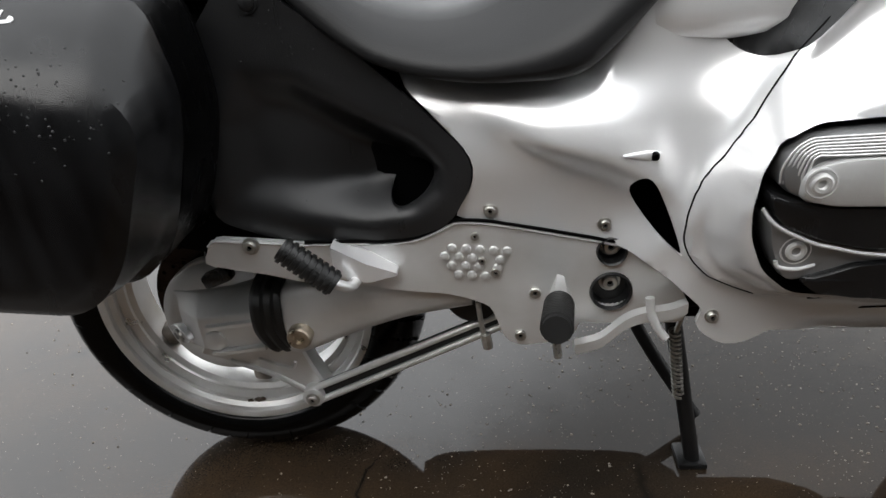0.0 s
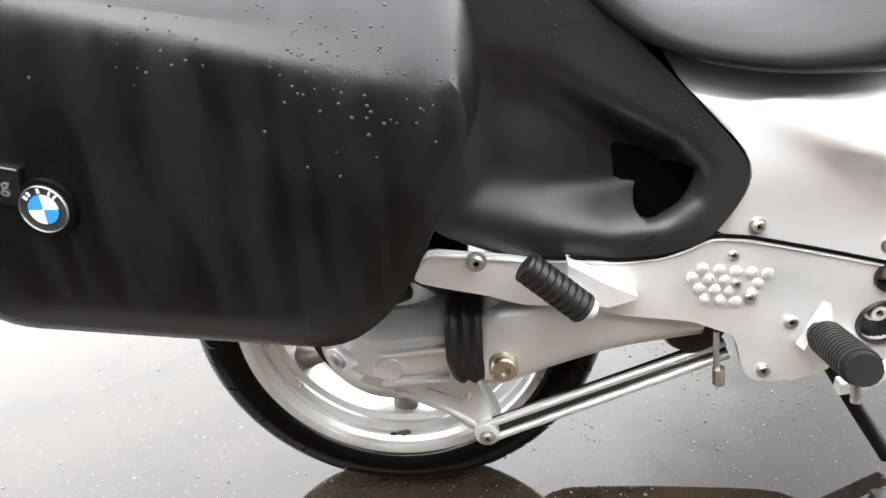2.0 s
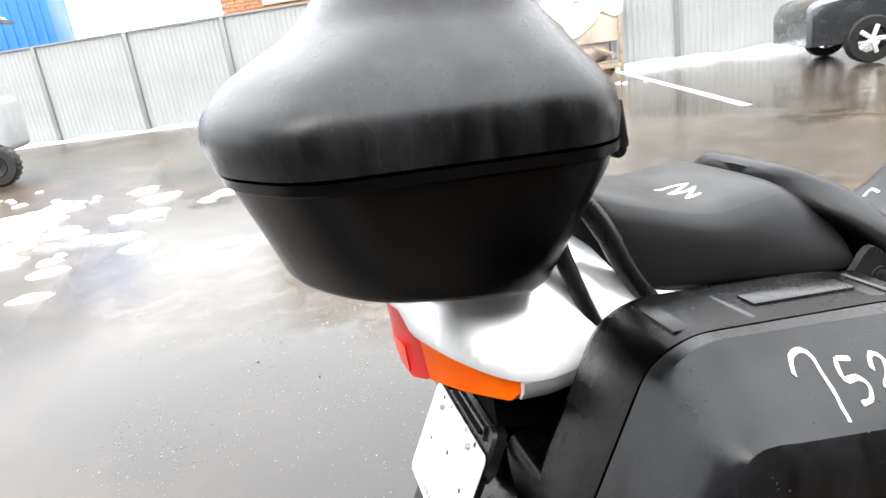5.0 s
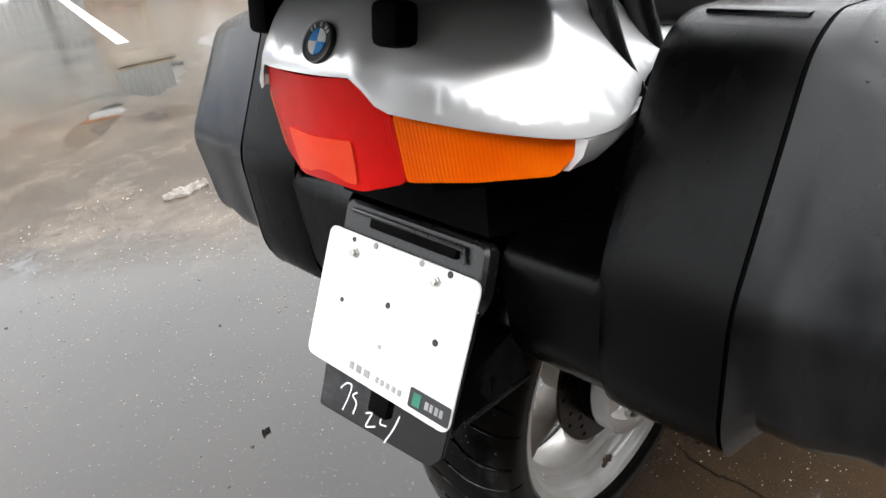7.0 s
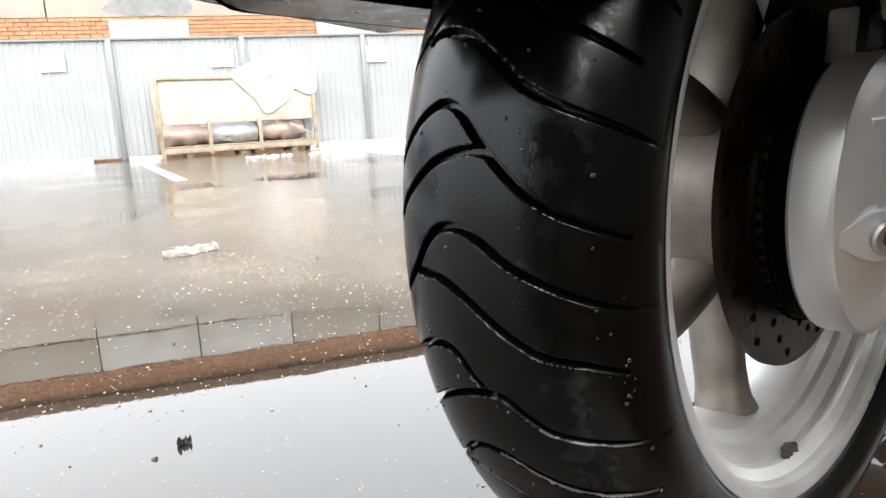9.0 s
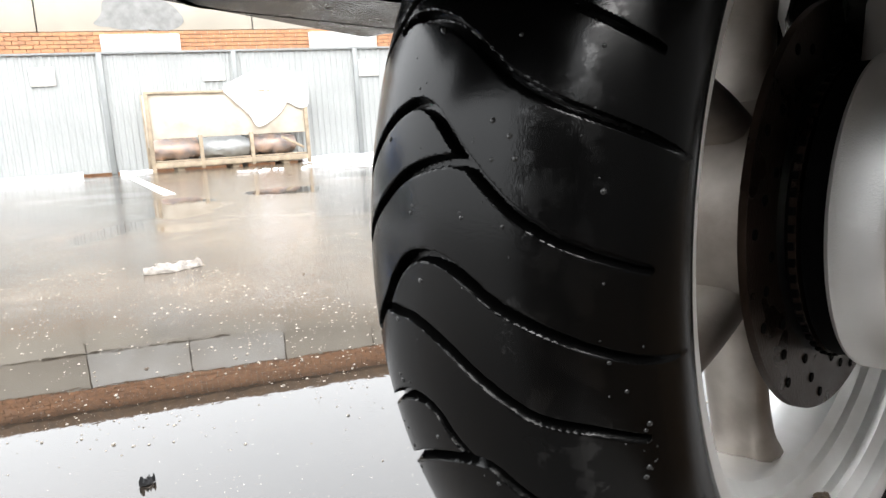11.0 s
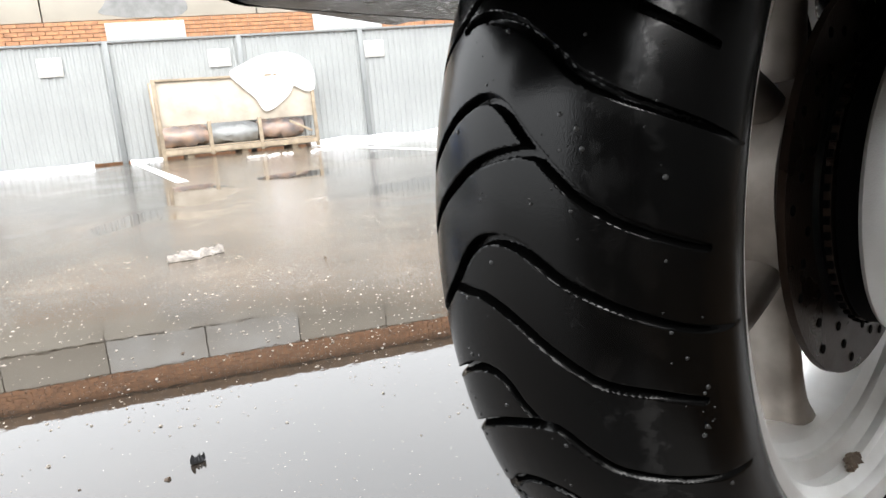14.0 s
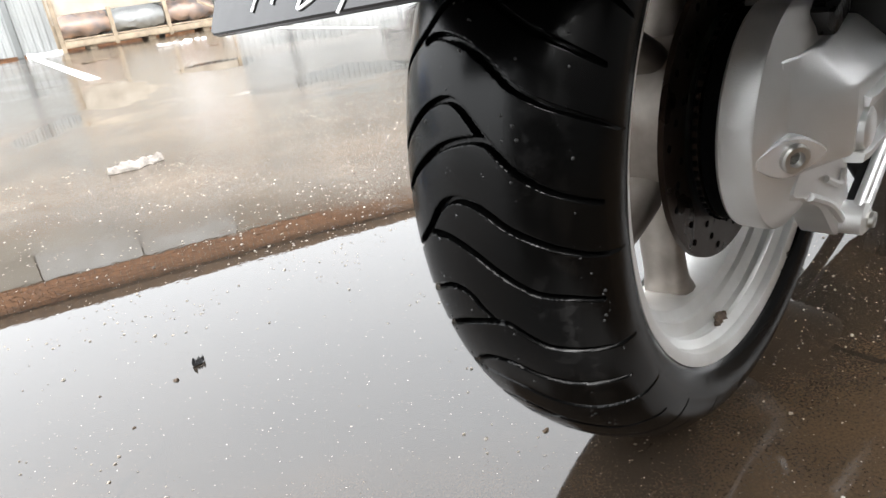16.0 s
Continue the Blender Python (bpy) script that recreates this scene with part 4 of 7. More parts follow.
# rubber gaiter between the housing and the arm
bm = bmesh.new()
secs = []
for i, x in enumerate((0.088, 0.096, 0.104, 0.112, 0.12, 0.128, 0.136)):
    g = 0.005 if i % 2 else 0.001
    secs.append([Vector((x + 0.22 * (0.372 - p.y) * (p.y < 0.372), p.x, p.y)) for p in fillet([(-0.09, 0.315 - g), (-0.175 - g, 0.312 - g), (-0.204 - g, 0.38), (-0.19 - g, 0.438 + g), (-0.09, 0.444 + g)], 0.045, 6)])
loft(bm, between(secs, 3))
part("gaiter", bm, RUBBER, bike, "black ribbed rubber gaiter")
bm = bmesh.new()
lathe(bm, [(0.019, 0.0), (0.019, -0.016), (0.016, -0.02), (0.009, -0.02), (0.008, -0.012), (0.0001, -0.012)], (0.162, -0.2, 0.369), 6 * 4)
part("pivot_bolt", bm, BRASS, bike, "brownish plated pivot bolt")
# torque arm
arm = part("torque_arm", lathe(bmesh.new(), [(0.0001, -0.022), (0.012, -0.022), (0.018, -0.018), (0.019, 0.018), (0.0001, 0.022)], (0.137, -0.125, 0.2), 24), ALLOY, bike, "twin-rail aluminium torque arm")
A, B = Vector((0.137, -0.128, 0.2)), Vector((0.47, -0.12, 0.337))
up = Vector((-(B - A).z, 0, (B - A).x)).normalized()
for o, r in ((0.013, 0.006), (-0.013, 0.006)):
    bm = bmesh.new()
    tube(bm, [A + up * o + Vector((0, -0.008, 0)), B + up * o * 0.8 + Vector((0, -0.008, 0))], r, 10, False)
    part("rail", bm, ALLOY, arm)
bm = bmesh.new()
loft(bm, [[p + up * a + Vector((0, b, 0)) for a, b in ((-0.013, 0.006), (-0.013, -0.004), (0.013, -0.004), (0.013, 0.006))] for p in (A, B)])
part("channel", bm, SATIN, arm)
bolt(arm, 0.137, -0.147, 0.2, 0.009)

# brake calliper over the disc
bm = bmesh.new()
block(bm, (0.06, -0.046, 0.468), (0.11, 0.085, 0.06), (0, 30, 0), 0.014, 3)
block(bm, (0.012, -0.078, 0.462), (0.05, 0.03, 0.05), (0, 12, 0), 0.01, 2)
block(bm, (0.035, -0.03, 0.5), (0.05, 0.05, 0.02), (0, 25, 0), 0.006, 2)
calliper = part("brake_calliper", bm, CASE, bike, "black brake calliper")
bm = bmesh.new()
block(bm, (-0.012, -0.074, 0.452), (0.012, 0.02, 0.056), (0, 8, 0), 0.003)
part("pad_backing", bm, CASTG, calliper, "bare metal pad backing")
bm = bmesh.new()
tube(bm, [(0.02, -0.09, 0.47), (0.05, -0.092, 0.485), (0.08, -0.09, 0.47)], 0.006, 8)
part("calliper_pin", bm, SATIN, calliper)
for x, z in ((0.012, 0.478), (0.024, 0.446)):
    bolt(calliper, x, -0.094, z, 0.006, STEEL)
bm = bmesh.new()
tube(bm, [(0.03, -0.07, 0.505), (0.0, -0.11, 0.53), (0.03, -0.15, 0.54), (0.12, -0.17, 0.53)], 0.006, 8)
part("brake_hose", bm, RUBBER, calliper, "black rubber brake hose")

# -- foot-rest plate --
PLATE = [(0.056, 0.508), (0.076, 0.546), (0.13, 0.537), (0.198, 0.521), (0.3, 0.511), (0.35, 0.514), (0.38, 0.524), (0.405, 0.539), (0.45, 0.535), (0.53, 0.517), (0.6, 0.5), (0.64, 0.489), (0.685, 0.456), (0.713, 0.426), (0.728, 0.392), (0.722, 0.364),
         (0.64, 0.366), (0.572, 0.37), (0.572, 0.352), (0.54, 0.338), (0.488, 0.333), (0.468, 0.345), (0.449, 0.404), (0.394, 0.426), (0.31, 0.436), (0.25, 0.452), (0.19, 0.462), (0.14, 0.485), (0.09, 0.5)]


def plate_y(x, z):
    return -0.2 - 0.035 * step1(0.28 - x, 0, 0.2)


bm = bmesh.new()
skin(bm, fillet(PLATE, 0.012, 2), plate_y, 0.014, 0.018, holes=[[(0.619 + 0.0185 * math.cos(a), 0.484 + 0.02 * math.sin(a)) for a in (2 * math.pi * j / 20 for j in range(20))], [(0.619 + 0.026 * math.cos(a), 0.421 + 0.025 * math.sin(a)) for a in (2 * math.pi * j / 24 for j in range(24))]])
footplate = part("footrest_plate", bm, ALLOY, bike, "cast aluminium foot-rest plate with raised dots", sharp=50)
bm = bmesh.new()
tube(bm, [(x, plate_y(x, z) - 0.001, z) for x, z in fillet(PLATE, 0.012, 2)[3:36]], 0.0028, 6, False)
part("edge_trim", bm, SILVER, footplate)
bm = bmesh.new()
tube(bm, [(x, plate_y(x, z) - 0.003, z + 0.0048) for x, z in fillet(PLATE, 0.012, 2)[10:38]], 0.0026, 6, False)
part("edge_gap", bm, DARK, footplate, "dark gap under the side cover")
# recess cups in satin black: the shade inside them is put into the colour
for x, z, r in ((0.619, 0.484, 0.0185), (0.619, 0.421, 0.026)):
    bm = bmesh.new()
    lathe(bm, [(r * 1.16, -0.001), (r * 1.12, -0.006), (r, -0.004), (r * 0.92, 0.016), (0.0001, 0.017)], (x, -0.2, z), 28)
    part("recess", bm, SATIN, footplate, "bolt recess, coloured black for its shade")
    bolt(footplate, x, -0.186, z + 0.002 + 0.006 * (r > 0.02), 0.0115, STEEL, name="bolt", high=0.009)
dots = [(0, 0.4, 0.499), (1, 0.42, 0.497), (2, 0.439, 0.4945), (3, 0.4575, 0.4925), (4, 0.476, 0.4905), (0, 0.389, 0.487), (1, 0.4085, 0.485), (2, 0.427, 0.4825), (4, 0.466, 0.4775), (0, 0.398, 0.472), (1, 0.417, 0.47), (2, 0.4355, 0.468), (3, 0.462, 0.465), (0, 0.4065, 0.457), (1, 0.425, 0.455), (2, 0.4435, 0.453)]
for _, x, z in dots:
    bm = bmesh.new()
    lathe(bm, [(0.0072, 0.002), (0.007, -0.001), (0.0058, -0.0035), (0.003, -0.0048), (0.0001, -0.0052)], (x, -0.2, z), 14)
    part("dot", bm, ALLOY, footplate)
for x, y, z, r in ((0.133, -0.246, 0.537, 0.009), (0.433, -0.2, 0.516, 0.006), (0.441, -0.2, 0.478, 0.006), (0.459, -0.2, 0.4585, 0.0075), (0.513, -0.2, 0.423, 0.0085), (0.49, -0.2, 0.352, 0.0085), (0.26, -0.215, 0.471, 0.005)):
    bolt(footplate, x, y + 0.001, z, r)
# the folded pillion peg and its wedge
peg = part("pillion_peg", tube(bmesh.new(), [(0.186, -0.276, 0.547), (0.252, -0.283, 0.494)], 0.0155, 14, False), RUBBER, bike, "folded pillion foot peg with ribbed black rubber")
for i in range(9):
    u = 0.06 + 0.108 * i
    c = Vector((0.186, -0.276, 0.547)).lerp(Vector((0.252, -0.283, 0.494)), u)
    bm = bmesh.new()
    lathe(bm, [(0.0145, -0.003), (0.0185, -0.0025), (0.0185, 0.0025), (0.0145, 0.003)], c, 16, (0.082, 0.004, -0.074))
    part("rib", bm, RUBBER, peg)
bm = bmesh.new()
tube(bm, [(0.244, -0.262, 0.484), (0.262, -0.25, 0.472), (0.268, -0.225, 0.474)], 0.008, 10)
part("hinge", bm, ALLOY, peg)
bm = bmesh.new()
loft(bm, [[Vector((x, y, z)) for x, y, z in row] for row in (((0.238, -0.235, 0.525), (0.236, -0.235, 0.48), (0.236, -0.2, 0.48), (0.238, -0.2, 0.525)), ((0.285, -0.24, 0.5), (0.285, -0.238, 0.47), (0.285, -0.2, 0.47), (0.285, -0.2, 0.5)), ((0.322, -0.222, 0.475), (0.322, -0.22, 0.47), (0.322, -0.2, 0.47), (0.322, -0.2, 0.475)))])
part("peg_wedge", bm, SILVER, bike, "pointed silver peg bracket")
# rider's peg
tip = Vector((0.533, -0.33, 0.443))
root = Vector((0.546, -0.215, 0.413))
peg = part("rider_peg", tube(bmesh.new(), [root, tip], 0.0185, 16, False), RUBBER, bike, "ribbed black rubber rider foot peg")
for i in range(13):
    c = root.lerp(tip, 0.12 + 0.065 * i)
    bm = bmesh.new()
    lathe(bm, [(0.017, -0.0025), (0.0215, -0.002), (0.0215, 0.002), (0.017, 0.0025)], c, 18, tip - root)
    part("rib", bm, RUBBER, peg)
bm = bmesh.new()
tube(bm, [tip + Vector((0, 0.012, -0.016)), tip + Vector((0.002, 0.006, -0.045))], 0.0055, 8, False)
part("feeler", bm, STEEL, peg)
bm = bmesh.new()
loft(bm, [[root + Vector(p) for p in row] for row in (((-0.024, 0.012, -0.02), (0.026, 0.012, -0.02), (0.008, 0.012, 0.036), (-0.002, 0.012, 0.04)), ((-0.02, -0.004, -0.02), (0.022, -0.004, -0.02), (0.012, -0.004, 0.012), (-0.008, -0.004, 0.014)))])
part("bracket", bm, ALLOY, peg)
# brake pedal
bm = bmesh.new()
secs = [[Vector((x, -0.235 + d * 0.008, z + e * 0.008)) for d, e in ((-1, -1), (1, -1), (1, 1), (-1, 1))] for x, z in ((0.565, 0.352), (0.6, 0.362), (0.63, 0.388), (0.655, 0.4), (0.69, 0.404), (0.715, 0.413))]
loft(bm, between(secs, 4))
pedal = part("brake_pedal", bm, ALLOY, bike, "bare aluminium brake pedal")
bm = bmesh.new()
tube(bm, [(0.664, -0.242, 0.432), (0.666, -0.246, 0.41), (0.673, -0.252, 0.392), (0.684, -0.258, 0.376)], 0.0062, 10)
part("pedal_pad", bm, ALLOY, pedal)
bm = bmesh.new()
tube(bm, [(0.43, -0.19, 0.405), (0.434, -0.192, 0.36), (0.44, -0.192, 0.335)], 0.004, 8)
tube(bm, [(0.438, -0.192, 0.35), (0.441, -0.192, 0.326)], 0.008, 8, False)
part("brake_rod", bm, STEEL, bike)

# -- centre stand --
stand = part("centre_stand", tube(bmesh.new(), [(0.728, -0.1, 0.34), (0.746, -0.1, 0.24), (0.786, -0.098, 0.01)], 0.0135, 12), SATIN, bike, "black tubular centre stand with a spring")
bm = bmesh.new()
block(bm, (0.784, -0.088, 0.006), (0.05, 0.06, 0.012), (0, 0, 0), 0.004)
part("foot", bm, SATIN, stand)
part("tread_bar", tube(bmesh.new(), [(0.7, 0.08, 0.21), (0.739, 0.043, 0.141), (0.815, 0.0, 0.024)], 0.0125, 10), SATIN, stand)
bm = bmesh.new()
coil = [(0.73 + 0.008 * math.cos(a) + 0.014 * a / 100, -0.13 + 0.008 * math.sin(a), 0.305 - 0.0013 * a) for a in (0.7 * j for j in range(143))]
tube(bm, coil, 0.0024, 5, False)
part("spring", bm, STEEL, stand, "bare steel return spring")
bm = bmesh.new()
tube(bm, [(0.74, -0.13, 0.33), (0.732, -0.13, 0.3)], 0.004, 6, False)
part("spring_hook", bm, STEEL, stand)


# -- black side panel with its hollow --
PANEL = [(0.08, 0.56), (0.15, 0.53), (0.28, 0.51), (0.35, 0.514), (0.403, 0.54), (0.432, 0.59), (0.437, 0.618), (0.426, 0.645), (0.347, 0.727), (0.284, 0.788), (0.21, 0.845), (0.165, 0.89), (0.127, 0.84), (0.09, 0.8), (0.06, 0.7)]
HOLLOW = [(0.1, 0.575), (0.2, 0.551), (0.294, 0.539), (0.36, 0.548), (0.4, 0.582), (0.408, 0.622), (0.37, 0.665), (0.3, 0.703), (0.22, 0.755), (0.14, 0.77), (0.1, 0.7)]


def edge_gap(x, z, poly):
    p = Vector((x, z))
    return min(((p - geometry.intersect_point_line(p, Vector((*a, 0)), Vector((*b, 0)))[0].to_2d()).length if 0 <= geometry.intersect_point_line(p, Vector((*a, 0)), Vector((*b, 0)))[1] <= 1 else min((p - Vector(a)).length, (p - Vector(b)).length)) for a, b in zip(poly, (*poly[1:], poly[0])))


def panel_y(x, z):
    y = -0.198 - 0.012 * bump1(z, 0.6, 0.1)
    if inside((x, z), HOLLOW):
        y += 0.075 * step1(edge_gap(x, z, HOLLOW), 0.0, 0.06) * (0.35 + 0.65 * step1(x, 0.15, 0.36))
    return y


def side_panel(sgn):
    bm = bmesh.new()
    hole = [(0.352 + 0.04 * math.cos(a) * 0.72 - 0.021 * math.sin(a) * 0.69, 0.592 + 0.04 * math.cos(a) * 0.69 + 0.021 * math.sin(a) * 0.72) for a in (2 * math.pi * j / 28 for j in range(28))]
    skin(bm, fillet(PANEL, 0.02, 3), panel_y, 0.01, 0.011, holes=[hole])
    if sgn < 0:
        bm.transform(Matrix.Diagonal((1, -1, 1, 1)))
    p = part("side_panel", bm, PANELB, bike, "black plastic side panel with a deep hollow", sharp=45)
    bm = bmesh.new()
    lathe(bm, [(0.014, 0.004), (0.013, -0.003), (0.0095, -0.003), (0.009, 0.0), (0.0095, -0.0045), (0.007, -0.006), (0.0001, -0.006)], (0.178, -0.198, 0.84), 24)
    if sgn < 0:
        bm.transform(Matrix.Diagonal((1, -1, 1, 1)))
    part("knob", bm, SATIN, p, "round slotted fastener")
    return p


side_panel(1)
side_panel(-1)

BVH = {}


def onto(ob, x, z, sgn=-1):
    """The place on the outer side of a part at x and z."""
    if ob.name not in BVH:
        BVH[ob.name] = bvhtree.BVHTree.FromPolygons([v.co for v in ob.data.vertices], [p.vertices for p in ob.data.polygons])
    hit = BVH[ob.name].ray_cast(Vector((x, sgn * 2.0, z)), Vector((0, -sgn, 0)))
    return hit[0], hit[1]


# -- silver side cover and fairing --
COVER = [(0.432, 0.585), (0.405, 0.545), (0.452, 0.538), (0.53, 0.52), (0.6, 0.503), (0.64, 0.492), (0.69, 0.458), (0.717, 0.43), (0.735, 0.412), (0.722, 0.392), (0.738, 0.372), (0.765, 0.355), (0.8, 0.362), (0.822, 0.38), (0.846, 0.374), (0.96, 0.362), (1.16, 0.36), (1.28, 0.45), (1.33, 0.62), (1.3, 0.85), (1.2, 1.0), (1.02, 1.06), (0.84, 1.02), (0.72, 0.95), (0.655, 0.85), (0.635, 0.8), (0.61, 0.757), (0.58, 0.735), (0.53, 0.727), (0.46, 0.733), (0.39, 0.742), (0.34, 0.757), (0.355, 0.722), (0.428, 0.647), (0.44, 0.618)]
SLOT = [(0.637, 0.575), (0.643, 0.598), (0.66, 0.598), (0.68, 0.56), (0.7, 0.5), (0.695, 0.498), (0.66, 0.535)]
MOUTH = [(0.753, 0.636), (0.769, 0.672), (0.802, 0.688), (0.876, 0.689), (1.1, 0.684), (1.18, 0.65), (1.18, 0.52), (1.1, 0.475), (0.918, 0.468), (0.803, 0.483), (0.77, 0.513), (0.754, 0.554), (0.749, 0.596)]
VENT = [(0.728, 0.93), (0.722, 0.8), (0.735, 0.765), (0.762, 0.74), (0.79, 0.735), (0.82, 0.752), (0.87, 0.82), (0.93, 0.93)]


RIDGE = [(0.95, 0.93), (0.85, 0.799), (0.813, 0.751), (0.768, 0.686), (0.737, 0.635), (0.712, 0.591), (0.7, 0.543), (0.705, 0.504), (0.732, 0.471), (0.79, 0.443), (0.949, 0.424), (1.3, 0.42)]


def past_ridge(x, z):
    """How far inside the ridge round the cylinder opening a place lies."""
    p = Vector((x, z))
    best, side = 9.0, 1
    for a, b in zip(RIDGE, RIDGE[1:]):
        q, f = geometry.intersect_point_line(p, Vector(a), Vector(b))
        q = Vector(a).lerp(Vector(b), max(0.0, min(1.0, f)))
        d = (p - q.to_2d()).length
        if d < best:
            best = d
            side = (b[0] - a[0]) * (z - a[1]) - (b[1] - a[1]) * (x - a[0])
    return best if side > 0 else -best


def cover_y(x, z):
    zr = 0.668 - 0.34 * (x - 0.46) - 0.2 * max(0, x - 0.6)
    d = z - zr
    y = -0.197 - 0.018 * step1(z, 0.52, 0.66) + 0.02 * step1(z, 0.67, 0.75) + 0.022 * step1(z, 0.6, 0.76) * (1 - step1(x, 0.5, 0.62))
    fade = step1(x, 0.43, 0.54) * (1 - step1(x, 0.66, 0.72))
    y -= fade * 0.03 * (bump1(d, 0.012, 0.06) if d > 0.012 else bump1(d, 0.012, 0.02 + 0.06 * max(0.0, x - 0.46)))
    leg = step1(x + 0.55 * (0.6 - z), 0.64, 0.8)
    r = past_ridge(x, z)
    y -= 0.05 * leg
    y -= 0.007 * step1(r, -0.003, 0.003) + 0.013 * bump1(r, 0.005, 0.009)
    if r > 0:
        g = edge_gap(x, z, MOUTH)
        y += (-0.326 - y) * step1(r / (r + g + 0.001), 0.05, 1.0)
    y -= 0.012 * bump1(x - 0.6 * (z - 0.55), 0.7, 0.03) * step1(z, 0.42, 0.52)
    y += 0.16 * step1(x, 1.05, 1.36) + 0.1 * step1(z, 0.9, 1.08)
    y += 0.03 * step1(0.4 - z, 0.0, 0.06) * step1(x, 0.82, 0.9)
    y += 0.03 * step1(edge_gap(x, z, [(0.34, 0.757), (0.46, 0.733), (0.58, 0.735), (0.655, 0.85), (0.58, 0.735), (0.46, 0.733)]), 0.03, 0.0)
    return y


def fairing(sgn):
    bm = bmesh.new()
    skin(bm, fillet(COVER, 0.015, 2), cover_y, 0.008, 0.0075 if sgn > 0 else 0.02, holes=[smooth(SLOT, True, 3), fillet(MOUTH, 0.012, 3), fillet(VENT, 0.03, 3)])
    if sgn < 0:
        bm.transform(Matrix.Diagonal((1, -1, 1, 1)))
    f = part("fairing", bm, SILVER, bike, "silver painted fairing and side cover", sharp=55)
    bm = bmesh.new()
    skin(bm, fillet([(x + 0.8 * 0, z) for x, z in VENT], 0.03, 3), lambda x, z: cover_y(x, z) + 0.006 - 0.01 * bump1(z, 0.82, 0.06), 0.006, 0.016)
    if sgn < 0:
        bm.transform(Matrix.Diagonal((1, -1, 1, 1)))
    part("vent_cover", bm, BLACK, f, "black knee panel set in the fairing")
    # lining coloured near-black for the shade inside the opening
    bm = bmesh.new()
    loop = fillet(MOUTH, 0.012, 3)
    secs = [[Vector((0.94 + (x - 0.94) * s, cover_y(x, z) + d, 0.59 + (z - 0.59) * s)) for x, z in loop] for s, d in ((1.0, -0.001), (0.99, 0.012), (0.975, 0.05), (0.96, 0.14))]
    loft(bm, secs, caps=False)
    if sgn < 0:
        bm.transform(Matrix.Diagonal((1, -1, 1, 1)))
    part("mouth_lining", bm, DARK, f, "lining round the cylinder opening, darkened for its shade")
    return f


fairing_right = fairing(1)
fairing(-1)
for x, z in ((0.456, 0.553), (0.609, 0.523), (0.745, 0.403)):
    bolt(fairing_right, x, cover_y(x, z) - 0.001, z, 0.0075)
bm = bmesh.new()
secs = []
for x, h in ((0.622, 0.0008), (0.635, 0.004), (0.65, 0.0065), (0.662, 0.007), (0.668, 0.005)):
    y = cover_y(x, 0.632 - 0.06 * (x - 0.62))
    secs.append([Vector((x, y - 0.003 * math.sin(a) - 0.001, 0.634 - 0.1 * (x - 0.62) + h * math.cos(a))) for a in (2 * math.pi * j / 12 for j in range(12))])
loft(bm, secs)
part("screw_dimple", bm, SILVER, fairing_right)
bolt(fairing_right, 0.661, cover_y(0.661, 0.63) - 0.004, 0.63, 0.0045, DARK)

bm = bmesh.new()
gap = [onto(fairing_right, p.x, p.y)[0] for p in smooth([(x, z, 0) for x, z in RIDGE[:10]], k=6)]
tube(bm, [p + Vector((0, -0.0004, 0)) for p in gap if p is not None and p.y < -0.15], 0.0013, 8, False)
part("panel_gap", bm, DARK, fairing_right)

# -- cylinder head behind the opening, near-black for the shade in there --
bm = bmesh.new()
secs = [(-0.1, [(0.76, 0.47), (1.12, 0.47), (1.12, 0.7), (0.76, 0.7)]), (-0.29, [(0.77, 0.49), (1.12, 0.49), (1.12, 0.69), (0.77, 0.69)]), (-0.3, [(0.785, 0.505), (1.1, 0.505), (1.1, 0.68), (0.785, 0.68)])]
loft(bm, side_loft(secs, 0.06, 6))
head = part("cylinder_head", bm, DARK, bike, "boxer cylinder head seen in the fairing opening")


def head_cover(name, poly, y0, y1, mat, r, label=""):
    bm = bmesh.new()
    c = sum((Vector(p) for p in poly), Vector((0, 0))) / len(poly)
    sec = [(y0, poly), (y1 + 0.012, poly), (y1, [tuple(c + (Vector(p) - c) * 0.96) for p in poly]), (y1 - 0.004, [tuple(c + (Vector(p) - c) * 0.85) for p in poly])]
    loft(bm, side_loft(sec, r, 6))
    return part(name, bm, mat, head, label)


# cover bodies darkened under brighter fins and pad, shade put into the colour
head_cover("valve_cover", [(0.77, 0.624), (0.784, 0.612), (0.822, 0.601), (1.0, 0.59), (1.0, 0.678), (0.826, 0.68), (0.792, 0.676), (0.767, 0.653)], -0.27, -0.348, CASTG, 0.012, "finned aluminium valve cover")
bm = bmesh.new()
loft(bm, side_loft([(y, [(0.786 + d, 0.613 + d), (0.822, 0.604 + d), (1.0, 0.594 + d), (1.0, 0.657 - d), (0.832, 0.658 - d), (0.8, 0.652 - d), (0.787 + d, 0.636)]) for y, d in ((-0.34, 0.0), (-0.357, 0.0), (-0.361, 0.002), (-0.363, 0.007))], 0.01, 5))
part("cover_pad", bm, ALLOY, head, "smooth raised pad of the valve cover", 30)
head_cover("valve_cover", [(0.764, 0.584), (0.771, 0.546), (0.788, 0.506), (0.815, 0.506), (1.0, 0.515), (1.0, 0.54), (0.88, 0.541), (0.81, 0.56), (0.77, 0.581)], -0.27, -0.339, CASTG, 0.01, "lower aluminium valve cover")
head_cover("plug_cover", [(0.758, 0.618), (0.763, 0.596), (0.78, 0.576), (0.82, 0.558), (0.87, 0.546), (1.0, 0.54), (1.0, 0.592), (0.822, 0.603), (0.782, 0.612)], -0.27, -0.351, BLACK, 0.008, "black plastic spark plug cover")
